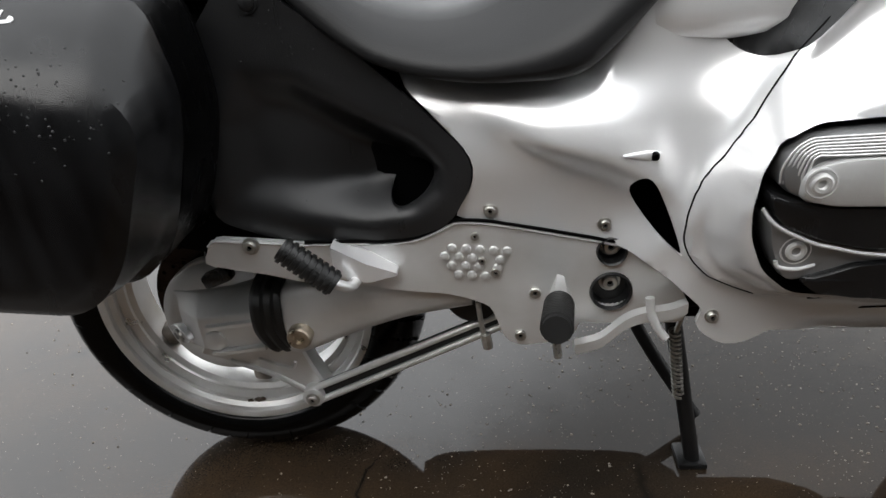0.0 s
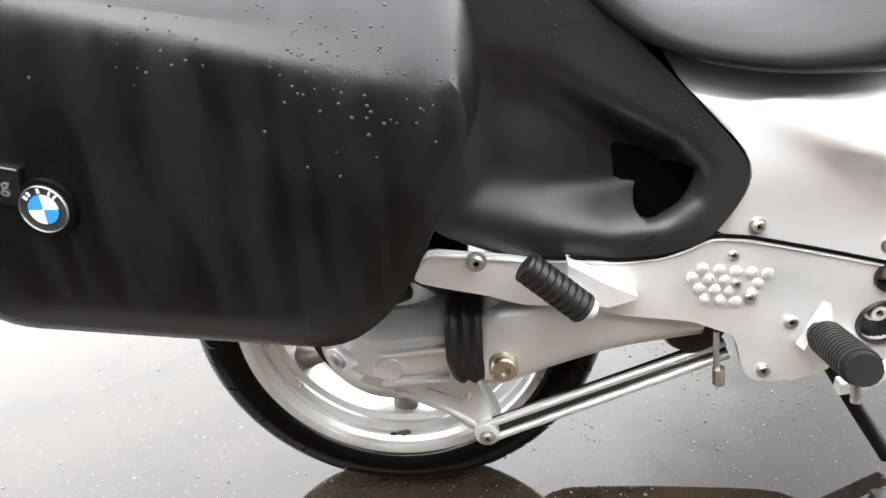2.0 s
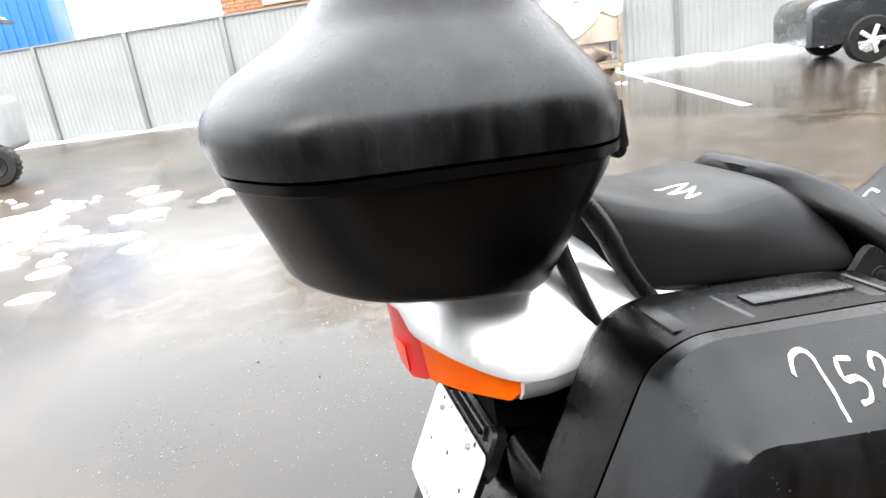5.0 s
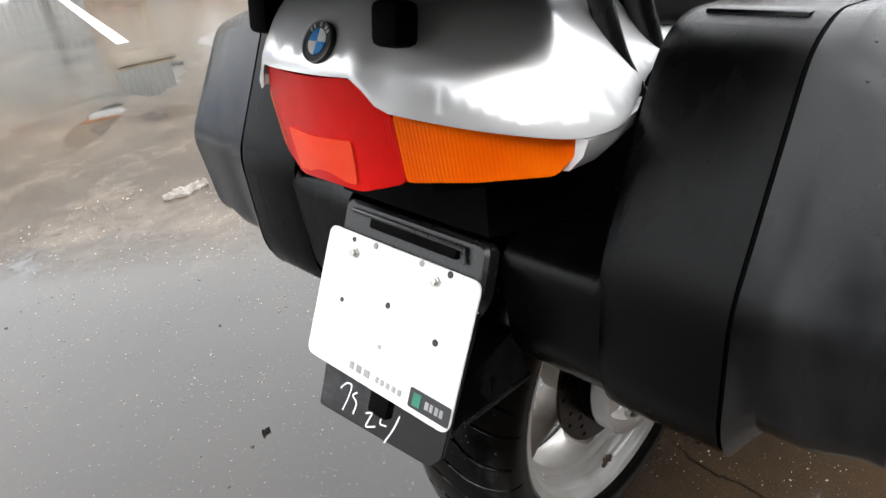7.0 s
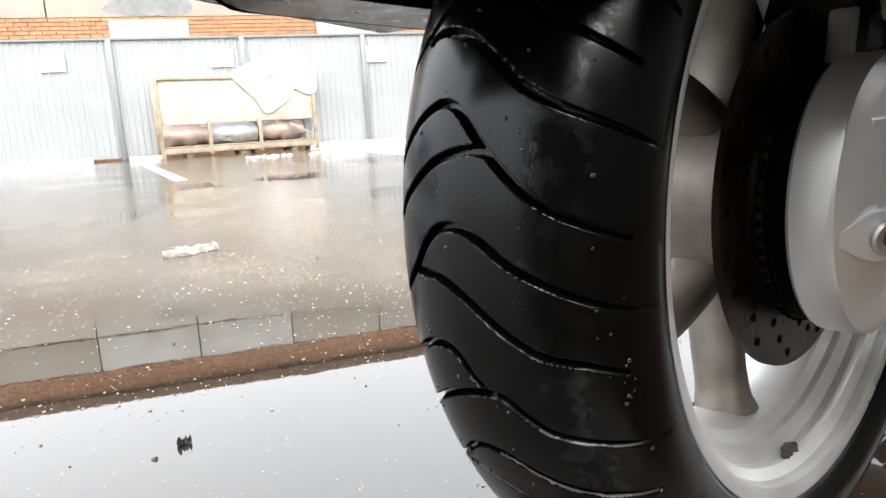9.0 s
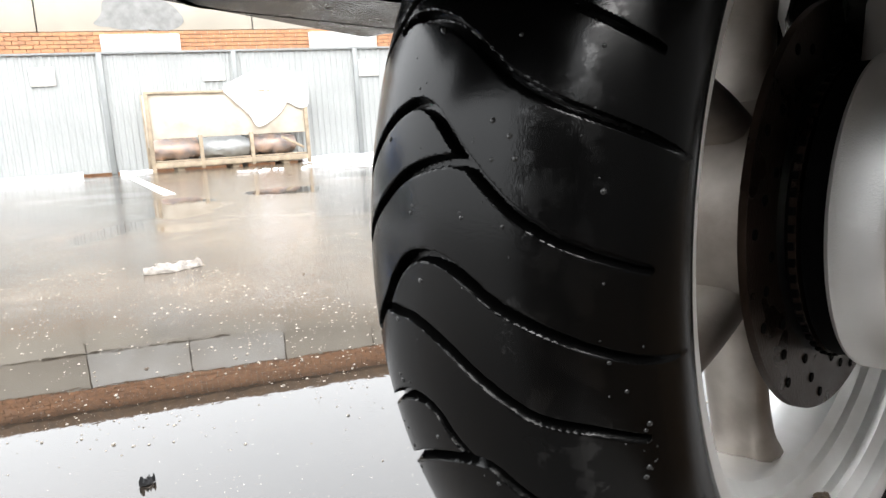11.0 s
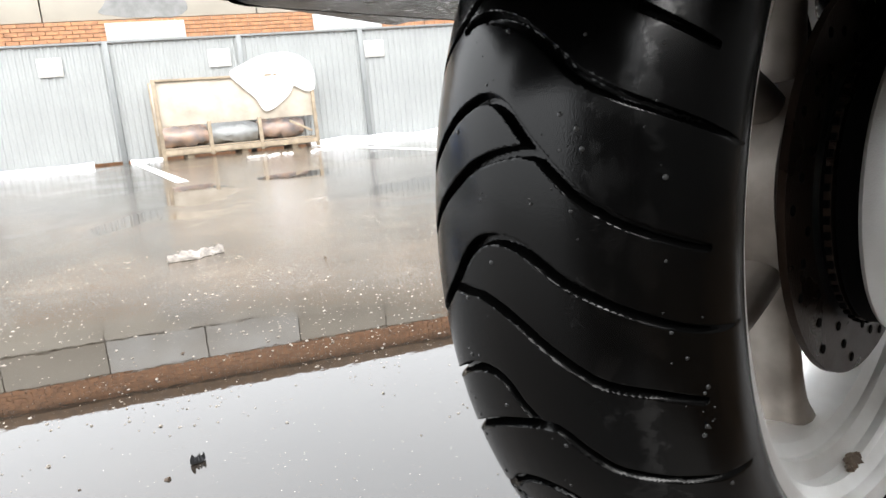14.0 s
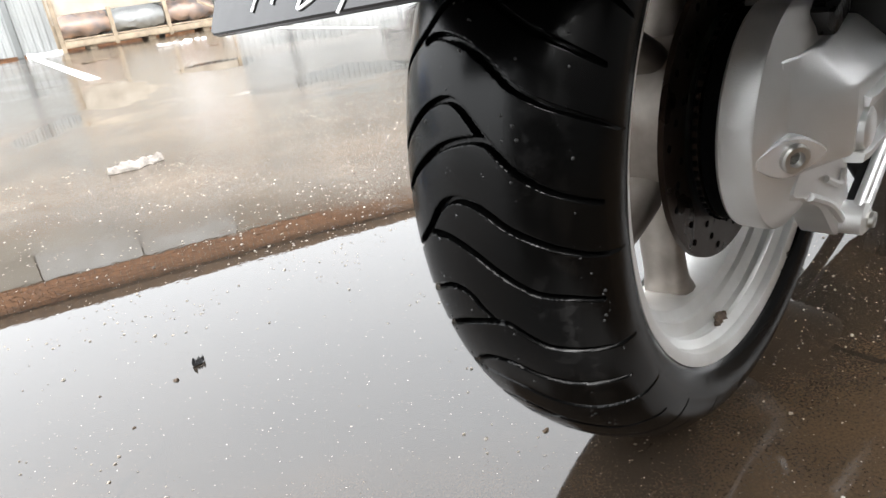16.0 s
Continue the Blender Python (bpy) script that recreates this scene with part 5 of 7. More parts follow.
head_cover("head_guard", [(0.8, 0.512), (0.83, 0.52), (0.86, 0.53), (1.0, 0.535), (1.0, 0.48), (0.87, 0.482), (0.82, 0.492)], -0.27, -0.346, BLACK, 0.008, "black crash guard under the cover")
bm = bmesh.new()
tube(bm, smooth([(0.755, -0.344, 0.6), (0.77, -0.35, 0.581), (0.804, -0.353, 0.562), (0.831, -0.353, 0.553), (0.887, -0.353, 0.541), (1.0, -0.353, 0.537)], k=5), 0.0022, 8, False)
part("bright_edge", bm, SILVER, head, "bright edge of the lower cover")
bm = bmesh.new()
tube(bm, smooth([(0.777, -0.342, 0.534), (0.781, -0.343, 0.526), (0.8, -0.343, 0.5225), (0.82, -0.342, 0.527)], k=5), 0.0026, 8, False)
part("cover_rib", bm, SILVER, head)
for i in range(7):
    d = 0.0036 * i
    bm = bmesh.new()
    tube(bm, smooth([(0.7695 + d, -0.342 - 0.0016 * i, 0.628), (0.77 + d, -0.346 - 0.0016 * i, 0.649 - d * 0.2), (0.787 + d * 0.5, -0.348 - 0.0016 * i, 0.6735 - d * 0.6), (0.825, -0.349 - 0.0016 * i, 0.678 - d * 0.8), (0.99, -0.349 - 0.0016 * i, 0.676 - d * 0.8)], k=4), 0.0013, 6, False)
    part("fin", bm, ALLOY, head)
for x, z, y in ((0.803, 0.633, -0.362), (0.797, 0.546, -0.341)):
    bm = bmesh.new()
    lathe(bm, [(0.0175, 0.004), (0.017, -0.002), (0.0155, -0.0025), (0.014, 0.002), (0.012, 0.002), (0.0115, -0.004), (0.009, -0.0055), (0.0055, -0.005), (0.005, -0.001), (0.0001, -0.001)], (x, y, z), 28)
    part("cover_bolt", bm, ALLOY, head)
for x in (0.862, 0.872, 0.882):
    bm = bmesh.new()
    block(bm, (x + 0.01, -0.3635, 0.617), (0.007, 0.003, 0.009), (0, 0, 0), 0.001)
    part("cast_mark", bm, ALLOY, head)
# slots in the belly of the fairing
for x0, x1, z0, h in ((0.862, 0.9, 0.428, 0.008), (0.93, 0.99, 0.408, 0.002)):
    bm = bmesh.new()
    slab(bm, [(x0, z0), (x0 + 0.006, z0 + h), (x1, z0 + h * 0.9), (x1 - 0.01, z0)], cover_y((x0 + x1) / 2, z0) - 0.0015, cover_y((x0 + x1) / 2, z0) + 0.006, place=lambda a, b, d: (a, d, b))
    part("belly_slot", bm, DARK, fairing_right)

# -- dark masses under the bodywork: near-black fills where shade hides the parts --
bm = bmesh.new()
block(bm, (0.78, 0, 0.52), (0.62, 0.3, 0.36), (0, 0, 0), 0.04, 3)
part("engine_block", bm, DARK, bike, "engine and gearbox casing, darkened for the shade under the fairing")
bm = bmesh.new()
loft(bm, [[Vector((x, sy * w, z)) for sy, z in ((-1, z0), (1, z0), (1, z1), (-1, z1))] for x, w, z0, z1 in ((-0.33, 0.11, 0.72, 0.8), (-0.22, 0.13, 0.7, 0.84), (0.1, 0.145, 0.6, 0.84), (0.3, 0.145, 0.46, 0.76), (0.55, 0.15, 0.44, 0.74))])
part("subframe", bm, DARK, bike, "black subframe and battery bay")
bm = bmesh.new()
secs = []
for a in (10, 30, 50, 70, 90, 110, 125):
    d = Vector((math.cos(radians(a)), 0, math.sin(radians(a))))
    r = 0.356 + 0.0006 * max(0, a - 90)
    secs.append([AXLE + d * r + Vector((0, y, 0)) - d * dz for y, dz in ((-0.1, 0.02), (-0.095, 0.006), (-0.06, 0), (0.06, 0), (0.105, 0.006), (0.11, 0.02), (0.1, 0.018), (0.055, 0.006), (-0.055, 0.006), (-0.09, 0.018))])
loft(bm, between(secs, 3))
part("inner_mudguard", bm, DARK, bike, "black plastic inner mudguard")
# added panel, hides the bright yard behind the upper wheel
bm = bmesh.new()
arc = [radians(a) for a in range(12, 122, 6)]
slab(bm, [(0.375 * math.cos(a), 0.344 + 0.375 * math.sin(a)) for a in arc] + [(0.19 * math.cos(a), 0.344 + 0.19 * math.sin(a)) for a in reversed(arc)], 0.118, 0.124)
part("blanking_panel", bm, DARK, bike, "added black panel that hides the bright yard behind the wheel")
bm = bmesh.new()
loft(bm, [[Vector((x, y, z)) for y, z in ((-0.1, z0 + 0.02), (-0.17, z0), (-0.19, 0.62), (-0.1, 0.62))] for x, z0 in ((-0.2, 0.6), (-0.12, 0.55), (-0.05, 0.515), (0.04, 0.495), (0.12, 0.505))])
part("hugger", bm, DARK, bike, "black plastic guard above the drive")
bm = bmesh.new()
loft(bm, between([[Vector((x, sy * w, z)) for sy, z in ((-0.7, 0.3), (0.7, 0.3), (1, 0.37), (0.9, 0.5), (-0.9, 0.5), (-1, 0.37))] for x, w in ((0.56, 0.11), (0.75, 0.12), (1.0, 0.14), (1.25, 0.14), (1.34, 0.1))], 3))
part("belly_pan", bm, DARK, bike, "engine underside between the fairing halves, darkened for its shade")
bm = bmesh.new()
lathe(bm, [(0.215, -0.045), (0.25, -0.058), (0.28, -0.055), (0.3, -0.03), (0.304, 0.0), (0.3, 0.03), (0.28, 0.055), (0.25, 0.058), (0.215, 0.045)], (1.485, 0, 0.305), 64, closed=True)
front_wheel = part("front_wheel", bm, TYRE, bike, "front wheel mostly hidden by the engine")
bm = bmesh.new()
lathe(bm, [(0.03, -0.03), (0.2, -0.02), (0.216, -0.045), (0.216, 0.045), (0.2, 0.02), (0.03, 0.03)], (1.485, 0, 0.305), 48, closed=True)
part("rim", bm, SATIN, front_wheel)
bm = bmesh.new()
block(bm, (0.445, 0, 0.46), (0.24, 0.2, 0.13), (0, 0, 0), 0.02)
part("gearbox", bm, DARK, bike, "gearbox casing, darkened for its shade")
# mirrored plate in satin black rather than alloy, the colour stands for shadow
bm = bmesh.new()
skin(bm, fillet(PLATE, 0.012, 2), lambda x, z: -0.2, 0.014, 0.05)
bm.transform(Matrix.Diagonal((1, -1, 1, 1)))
part("footrest_plate", bm, SATIN, bike, "far foot-rest plate, coloured black for its shadow", 50)
# lower gearbox shapes seen behind the pegs
bm = bmesh.new()
lathe(bm, [(0.0001, -0.02), (0.04, -0.02), (0.045, -0.01), (0.045, 0.06)], (0.42, -0.12, 0.38), 24)
part("exhaust_joint", bm, SATIN, bike)
bm = bmesh.new()
secs = [[Vector((x, p.x, p.y)) for p in fillet([(y0, z0 + 0.02), (0.5 * (y0 + y1), z0), (y1, z0 + 0.005), (y1, 0.4), (y0, 0.4)], 0.035, 5)] for x, y0, y1, z0 in ((0.25, 0.13, 0.22, 0.275), (0.3, 0.1, 0.235, 0.258), (0.42, 0.02, 0.24, 0.255), (0.6, 0.0, 0.24, 0.258), (0.76, -0.01, 0.23, 0.262), (0.84, 0.0, 0.2, 0.29))]
loft(bm, between(secs, 3))
part("exhaust_collector", bm, SATIN, bike, "dark exhaust collector under the gearbox")

# -- seats --
def seat_loft(rows, name, label, k=4):
    """Rows of x, half width at the bottom, half width at the top, bottom, shoulder and middle heights."""
    bm = bmesh.new()
    secs = []
    for x, wb, wt, zb, zs, zm in rows:
        pts = [(-wb, zb), (-wb - 0.004, zb + 0.3 * (zs - zb)), (-wt, zs - 0.012), (-wt * 0.8, zs + 0.6 * (zm - zs)), (-wt * 0.4, zm), (wt * 0.4, zm), (wt * 0.8, zs + 0.6 * (zm - zs)), (wt, zs - 0.012), (wb + 0.004, zb + 0.3 * (zs - zb)), (wb, zb)]
        secs.append([Vector((x, p.x, p.y)) for p in fillet(pts, 0.03, 3)])
    loft(bm, between(secs, k))
    return part(name, bm, SEAT, bike, label, 60)


pillion = seat_loft([(-0.192, 0.1, 0.09, 0.9, 0.97, 0.985), (-0.175, 0.13, 0.12, 0.88, 0.995, 1.005), (-0.13, 0.15, 0.145, 0.868, 0.985, 0.996), (-0.03, 0.165, 0.155, 0.86, 0.956, 0.966), (0.05, 0.172, 0.15, 0.85, 0.955, 0.97), (0.1, 0.174, 0.14, 0.842, 0.955, 0.965), (0.15, 0.172, 0.15, 0.84, 0.915, 0.925), (0.168, 0.165, 0.15, 0.845, 0.895, 0.9)], "pillion_seat", "dark grey vinyl pillion seat with chalk marks")
rider = seat_loft([(0.118, 0.1, 0.08, 0.93, 0.965, 0.97), (0.14, 0.16, 0.13, 0.915, 0.965, 0.975), (0.2, 0.19, 0.165, 0.86, 0.93, 0.945), (0.26, 0.205, 0.19, 0.8, 0.87, 0.885), (0.33, 0.222, 0.2, 0.755, 0.815, 0.835), (0.42, 0.237, 0.2, 0.733, 0.8, 0.82), (0.5, 0.241, 0.18, 0.727, 0.82, 0.85), (0.57, 0.239, 0.16, 0.73, 0.87, 0.92), (0.62, 0.227, 0.15, 0.763, 0.91, 0.96), (0.68, 0.21, 0.15, 0.82, 0.93, 0.98)], "rider_seat", "dark grey vinyl rider seat that rises towards the tank")
bm = bmesh.new()
loft(bm, between([[Vector((x, p.x, p.y)) for p in fillet([(-w, z0), (-w * 0.9, z1 - 0.03), (-w * 0.5, z1), (w * 0.5, z1), (w * 0.9, z1 - 0.03), (w, z0)], 0.05, 4)] for x, w, z0, z1 in ((0.66, 0.2, 0.75, 0.97), (0.75, 0.22, 0.75, 1.02), (0.9, 0.22, 0.75, 1.05), (1.05, 0.18, 0.75, 1.06))], 3))
part("tank", bm, SILVER, bike, "silver fuel tank ahead of the seat")

# -- tail shell, lamp --
TAIL = [(-0.432, 0.0), (-0.428, 0.05), (-0.41, 0.1), (-0.378, 0.155), (-0.34, 0.2), (-0.31, 0.217), (-0.28, 0.22), (-0.235, 0.205), (-0.15, 0.175), (-0.02, 0.15)]
TAIL = [(p.x, p.y) for p in smooth([(*p, 0) for p in [(x, -y) for x, y in reversed(TAIL)] + TAIL[1:]], k=5)]


def tail_z(x, y):
    """Top of the tail shell: a steep rounded brow over the lamp that flattens towards the seat."""
    a = abs(y)
    low = 0.9 - 0.028 * step1(a, 0.058, 0.088) - 0.24 * max(0.0, min(a, 0.212) - 0.088)
    top = 0.952 - 1.1 * max(0.0, a - 0.07) ** 1.6 - 0.28 * max(0.0, x + 0.2)
    q = min(1.0, edge_gap(x, y, TAIL[:-1]) / (0.075 + 0.05 * step1(a, 0.1, 0.2))) if x < -0.04 else 1.0
    return low + max(0.0, top - low) * (1 - (1 - q) ** 2.6)


bm = bmesh.new()
skin(bm, TAIL, tail_z, -0.008, 0.0075, place=lambda a, b, d: (a, b, d))
tail = part("tail_shell", bm, SILVER, bike, "silver painted tail shell", 60)


def lamp_x(y, z):
    """The rear face of the lamp band."""
    return -0.428 + 0.1 * (abs(y) / 0.2) ** 2.0 + 0.12 * (0.86 - z) * (0.5 + 2 * abs(y))


def rear_skin(outline, depth, thick, step, mat, name, parent, label=""):
    bm = bmesh.new()
    skin(bm, outline, depth, thick, step, place=lambda a, b, d: (d, a, b))
    return part(name, bm, mat, parent, label, 50)


RED_FACE = [(-0.088, 0.799), (-0.087, 0.862), (-0.076, 0.872), (-0.062, 0.89), (0.062, 0.89), (0.076, 0.872), (0.087, 0.862), (0.088, 0.799), (0.045, 0.787), (-0.045, 0.787)]
lamp = rear_skin(fillet(RED_FACE, 0.006, 2), lamp_x, 0.03, 0.012, RED, "tail_lamp", bike, "red and amber rear lamp cluster")
for sg in (-1, 1):
    face = [(sg * 0.0885, 0.8), (sg * 0.0875, 0.8615), (sg * 0.15, 0.846), (sg * 0.21, 0.834), (sg * 0.206, 0.824), (sg * 0.19, 0.801), (sg * 0.14, 0.8)]
    rear_skin(fillet(face, 0.004, 2), lamp_x, 0.03, 0.012, AMBER, "indicator_lens", lamp, "amber indicator lens")
    bm = bmesh.new()
    loft(bm, [[Vector((x, sg * y, z)) for y, z in ((0.17, 0.8), (0.2 * k, 0.803), (0.214 * k, 0.818), (0.219 * k, 0.833), (0.17, 0.833))] for x, k in ((-0.322, 0.98), (-0.29, 1.0), (-0.24, 0.96), (-0.18, 0.84))])
    part("lower_lip", bm, SILVER, tail)
bm = bmesh.new()
skin(bm, fillet([(-0.042, 0.794), (-0.046, 0.835), (0.046, 0.835), (0.042, 0.794)], 0.004, 2), lambda a, b: lamp_x(a, b) - 0.002, 0.002, 0.02, place=lambda a, b, d: (d, a, b))
part("reflector_field", bm, REFLEX, lamp)
bm = bmesh.new()
loft(bm, [[Vector((x, y * w, z)) for y, z in ((-1, z0), (1, z0), (1, z1), (-1, z1))] for x, w, z0, z1 in ((-0.385, 0.1, 0.786, 0.8), (-0.33, 0.15, 0.785, 0.82), (-0.2, 0.13, 0.76, 0.84))])
part("lamp_tray", bm, DARK, bike, "black tray under the rear lamp")


def roundel(parent, m, r):
    """A round badge: dark ring, quartered blue and white."""
    bm = bmesh.new()
    lathe(bm, [(0.0001, 0.0), (r * 0.62, 0.0), (r * 0.64, 0.0016), (r * 0.95, 0.0018), (r, 0.0), (r, -0.004)], (0, 0, 0), 40, (0, 0, 1))
    bm.transform(m)
    badge = part("badge", bm, INK, parent, "round dark badge with blue and white quarters")
    bm = bmesh.new()
    lathe(bm, [(r * 0.94, 0.0017), (r * 0.97, 0.0032), (r, 0.0017)], (0, 0, 0), 40, (0, 0, 1))
    bm.transform(m)
    part("ring", bm, STEEL, badge)
    for q in range(4):
        bm = bmesh.new()
        pts = [(0, 0)] + [(r * 0.62 * math.cos(a), r * 0.62 * math.sin(a)) for a in (radians(90 * q + 90 * j / 10) for j in range(11))]
        slab(bm, pts, 0.0024, 0.0002, place=lambda a, b, d: (a, b, d))
        bm.transform(m)
        part("quarter", bm, BLUE if q % 2 else WHITE, badge)
    for j in range(7):
        a = radians(40 + 100 * j / 6)
        bm = bmesh.new()
        if j in (0, 1, 3, 5, 6):
            block(bm, (r * 0.79 * math.cos(a), r * 0.79 * math.sin(a), 0.0022), (r * 0.1, r * 0.2, 0.001), (0, 0, math.degrees(a) - 90))
            bm.transform(m)
            part("mark", bm, WHITE, badge)
        else:
            bm.free()
    return badge


roundel(tail, pose(-0.4225, -0.026, 0.9165, 0, 0, 0) @ Matrix.Rotation(radians(-90), 4, "Y") @ Matrix.Rotation(radians(33), 4, "Y") @ Matrix.Rotation(radians(-90), 4, "Z"), 0.0175)

# -- number plate carrier, blank dealer plate, flap --
PT, PB = Vector((-0.352, -0.003, 0.684)), Vector((-0.42, -0.003, 0.546))
down = (PB - PT).normalized()
out = Vector((0, -1, 0)).cross(down).normalized()
if out.x > 0:
    out = -out
PM = Matrix(((0, down.x, out.x, PT.x), (-1, down.y, out.y, PT.y), (0, down.z, out.z, PT.z), (0, 0, 0, 1)))  # x across to the right, y down, z out of the plate
PW, PH = 0.232, 0.157


def on_plate(name, bm, mat, parent, label=""):
    bm.transform(PM)
    return part(name, bm, mat, parent, label)


bm = bmesh.new()
slab(bm, fillet([(-PW / 2, 0), (PW / 2, 0), (PW / 2, PH), (-PW / 2, PH)], 0.012, 4), 0.0025, 0.0, 0.0006, place=lambda a, b, d: (a, b, d))
plate = on_plate("number_plate", bm, WHITE, bike, "blank white dealer plate with screw holes")
for x, y, r, m in ((-0.071, 0.007, 0.003, INK), (0.076, 0.004, 0.0038, INK), (-0.072, 0.078, 0.003, INK), (0.001, 0.061, 0.0036, INK), (0.076, 0.075, 0.004, INK), (-0.035, 0.005, 0.0036, GREYP), (0.036, 0.004, 0.0036, GREYP), (0.001, 0.108, 0.003, GREYP)):
    bm = bmesh.new()
    lathe(bm, [(r, 0.0026), (r * 0.9, 0.0034), (r * 0.5, 0.003), (0.0001, 0.003)], (x, y, 0), 12, (0, 0, 1))
    on_plate("hole", bm, m, plate)
for x, y in ((-0.065, 0.021), (0.06, 0.016)):
    bm = bmesh.new()
    lathe(bm, [(0.0058, 0.0026), (0.0058, 0.0052), (0.004, 0.0054), (0.004, 0.009), (0.0001, 0.0095)], (x, y, 0), 6, (0, 0, 1))
    on_plate("nut", bm, STEEL, plate)
x = -0.039
for w in (0.009, 0.011, 0.012, 0.0, 0.006, 0.007, 0.007, 0.007, 0.007):
    if w:
        bm = bmesh.new()
        block(bm, (x + w / 2, 0.143, 0.003), (w * 0.72, 0.0085 if w > 0.008 else 0.0065, 0.0008))
        on_plate("print_bar", bm, GREYP, plate)
    x += w + (0.002 if w else 0.006)
bm = bmesh.new()
slab(bm, fillet([(0.058, 0.129), (0.115, 0.129), (0.115, 0.15), (0.058, 0.15)], 0.002, 2), 0.0036, 0.002, place=lambda a, b, d: (a, b, d))
sticker = on_plate("sticker", bm, INK, plate, "small dark dealer sticker")
for x, w, m in ((0.058, 0.013, GREEN), (0.076, 0.006, GREYP), (0.083, 0.005, GREYP), (0.09, 0.005, GREYP), (0.0965, 0.005, GREYP)):
    bm = bmesh.new()
    block(bm, (x + w / 2 + 0.005, 0.1395, 0.0038), (w * 0.85, 0.014 if m is GREEN else 0.008, 0.0008))
    on_plate("print_bar", bm, m, sticker)
bm = bmesh.new()
slab(bm, fillet([(-0.105, -0.035), (0.11, -0.035), (0.115, 0.02), (0.1, 0.05), (-0.1, 0.05)], 0.012, 3), -0.003, -0.022, 0.004, place=lambda a, b, d: (a, b, d))
carrier = on_plate("plate_carrier", bm, BLACK, bike, "black plastic plate carrier with a lamp slot")
bm = bmesh.new()
block(bm, (0.012, -0.017, -0.003), (0.13, 0.012, 0.012), (0, 0, 0), 0.003)
on_plate("plate_lamp", bm, DARK, carrier)
bm = bmesh.new()
tube(bm, [(-0.085, -0.024, 0.0), (0.085, -0.024, 0.0), (0.088, -0.01, 0.0)], 0.003, 8, False)
on_plate("rib", bm, BLACK, carrier)
# black flap below the plate, with its own number in chalk
bm = bmesh.new()
slab(bm, fillet([(-0.098, 0.03), (0.112, 0.03), (0.108, 0.19), (0.095, 0.2045), (-0.088, 0.215)], 0.005, 3), -0.0085, -0.0125, 0.001, place=lambda a, b, d: (a, b, d))
flap = on_plate("mud_flap", bm, GLOSS, bike, "glossy black mud flap with a number in white marker")
bm = bmesh.new()
block(bm, (0.012, PH + 0.009, -0.006), (0.03, 0.036, 0.008), (0, 0, 0), 0.003)
on_plate("clip", bm, DARK, flap)
bm = bmesh.new()
loft(bm, between([[Vector((x, y * w, z)) for y, z in ((-1, z0), (-0.8, z1), (0.8, z1), (1, z0), (0.8, z1 - 0.006), (-0.8, z1 - 0.006))] for x, w, z0, z1 in ((-0.262, 0.095, 0.502, 0.56), (-0.33, 0.095, 0.506, 0.545), (-0.375, 0.095, 0.51, 0.532), (-0.4, 0.095, 0.51, 0.526))], 2))
guard = part("lower_mudguard", bm, WETB, bike, "wet black mudguard lip between flap and tyre")
for sg in (-1, 1):
    bm = bmesh.new()
    tube(bm, [(-0.26, sg * 0.0955, 0.5025), (-0.33, sg * 0.0955, 0.5065), (-0.375, sg * 0.0955, 0.5105), (-0.398, sg * 0.0955, 0.5105)], 0.0028, 8, False)
    part("edge_bead", bm, BLACK, guard)
bm = bmesh.new()
ring = []
for k in range(3):
    row = []
    for j in range(40):
        a = 2 * math.pi * j / 40
        q = (1.0, 0.92, 0.45)[k] * (1 + 0.3 * noise.noise((1.6 * math.cos(a), 1.6 * math.sin(a), 4)) + 0.14 * noise.noise((5 * math.cos(a), 5 * math.sin(a), 9)))
        x, v = -0.278 + 0.034 * q * math.cos(a), 0.42 + 0.26 * q * math.sin(a) - 0.1 * q * math.cos(a)
        z0, z1 = 0.502 - 0.059 * (x + 0.262), 0.554 + 0.22 * (x + 0.262)
        row.append(Vector((x, 0.095 - 0.019 * v - (0.0002, 0.0016, 0.0022)[k] - 0.0006 * noise.noise((x * 300, v * 20, k)), z0 + (z1 - z0) * v)))
    ring.append(row)
loft(bm, ring)
part("dried_mud", bm, CLAY, guard, "patch of pale dried mud")

def stroke(parent, pts, to3d, r=0.003, label="", k=5):
    """A flat marker stroke along a curve."""
    cur = smooth([(p[0], p[1], 0) for p in pts], k=k)
    bm = bmesh.new()
    secs = []
    for i, p in enumerate(cur):
        d = (cur[min(i + 1, len(cur) - 1)] - cur[max(i - 1, 0)]).normalized()
        nrm = Vector((-d.y, d.x, 0)) * r * (1 + 0.25 * noise.noise((i * 0.7, pts[0][0] * 90, 1)))
        secs.append([Vector(to3d(q.x, q.y, h)) for q, h in ((p - nrm, 0.0), (p - nrm * 0.8, 0.0006), (p + nrm * 0.8, 0.0006), (p + nrm, 0.0))])
    loft(bm, secs)
    return part("chalk_stroke", bm, CHALK, parent, label)


for pts in ([(-0.048, 0.172), (-0.04, 0.163), (-0.031, 0.162), (-0.032, 0.175), (-0.038, 0.195)], [(-0.02, 0.166), (-0.026, 0.172), (-0.018, 0.178), (-0.02, 0.192)], [(0.0, 0.182), (0.009, 0.178), (0.006, 0.188), (0.004, 0.196), (0.018, 0.19)], [(0.026, 0.172), (0.024, 0.183), (0.034, 0.182)], [(0.05, 0.163), (0.045, 0.18), (0.036, 0.2)]):
    stroke(flap, pts, lambda a, b, h: PM @ Vector((a - 0.008, b + 0.009, -0.008 + h)), 0.001)

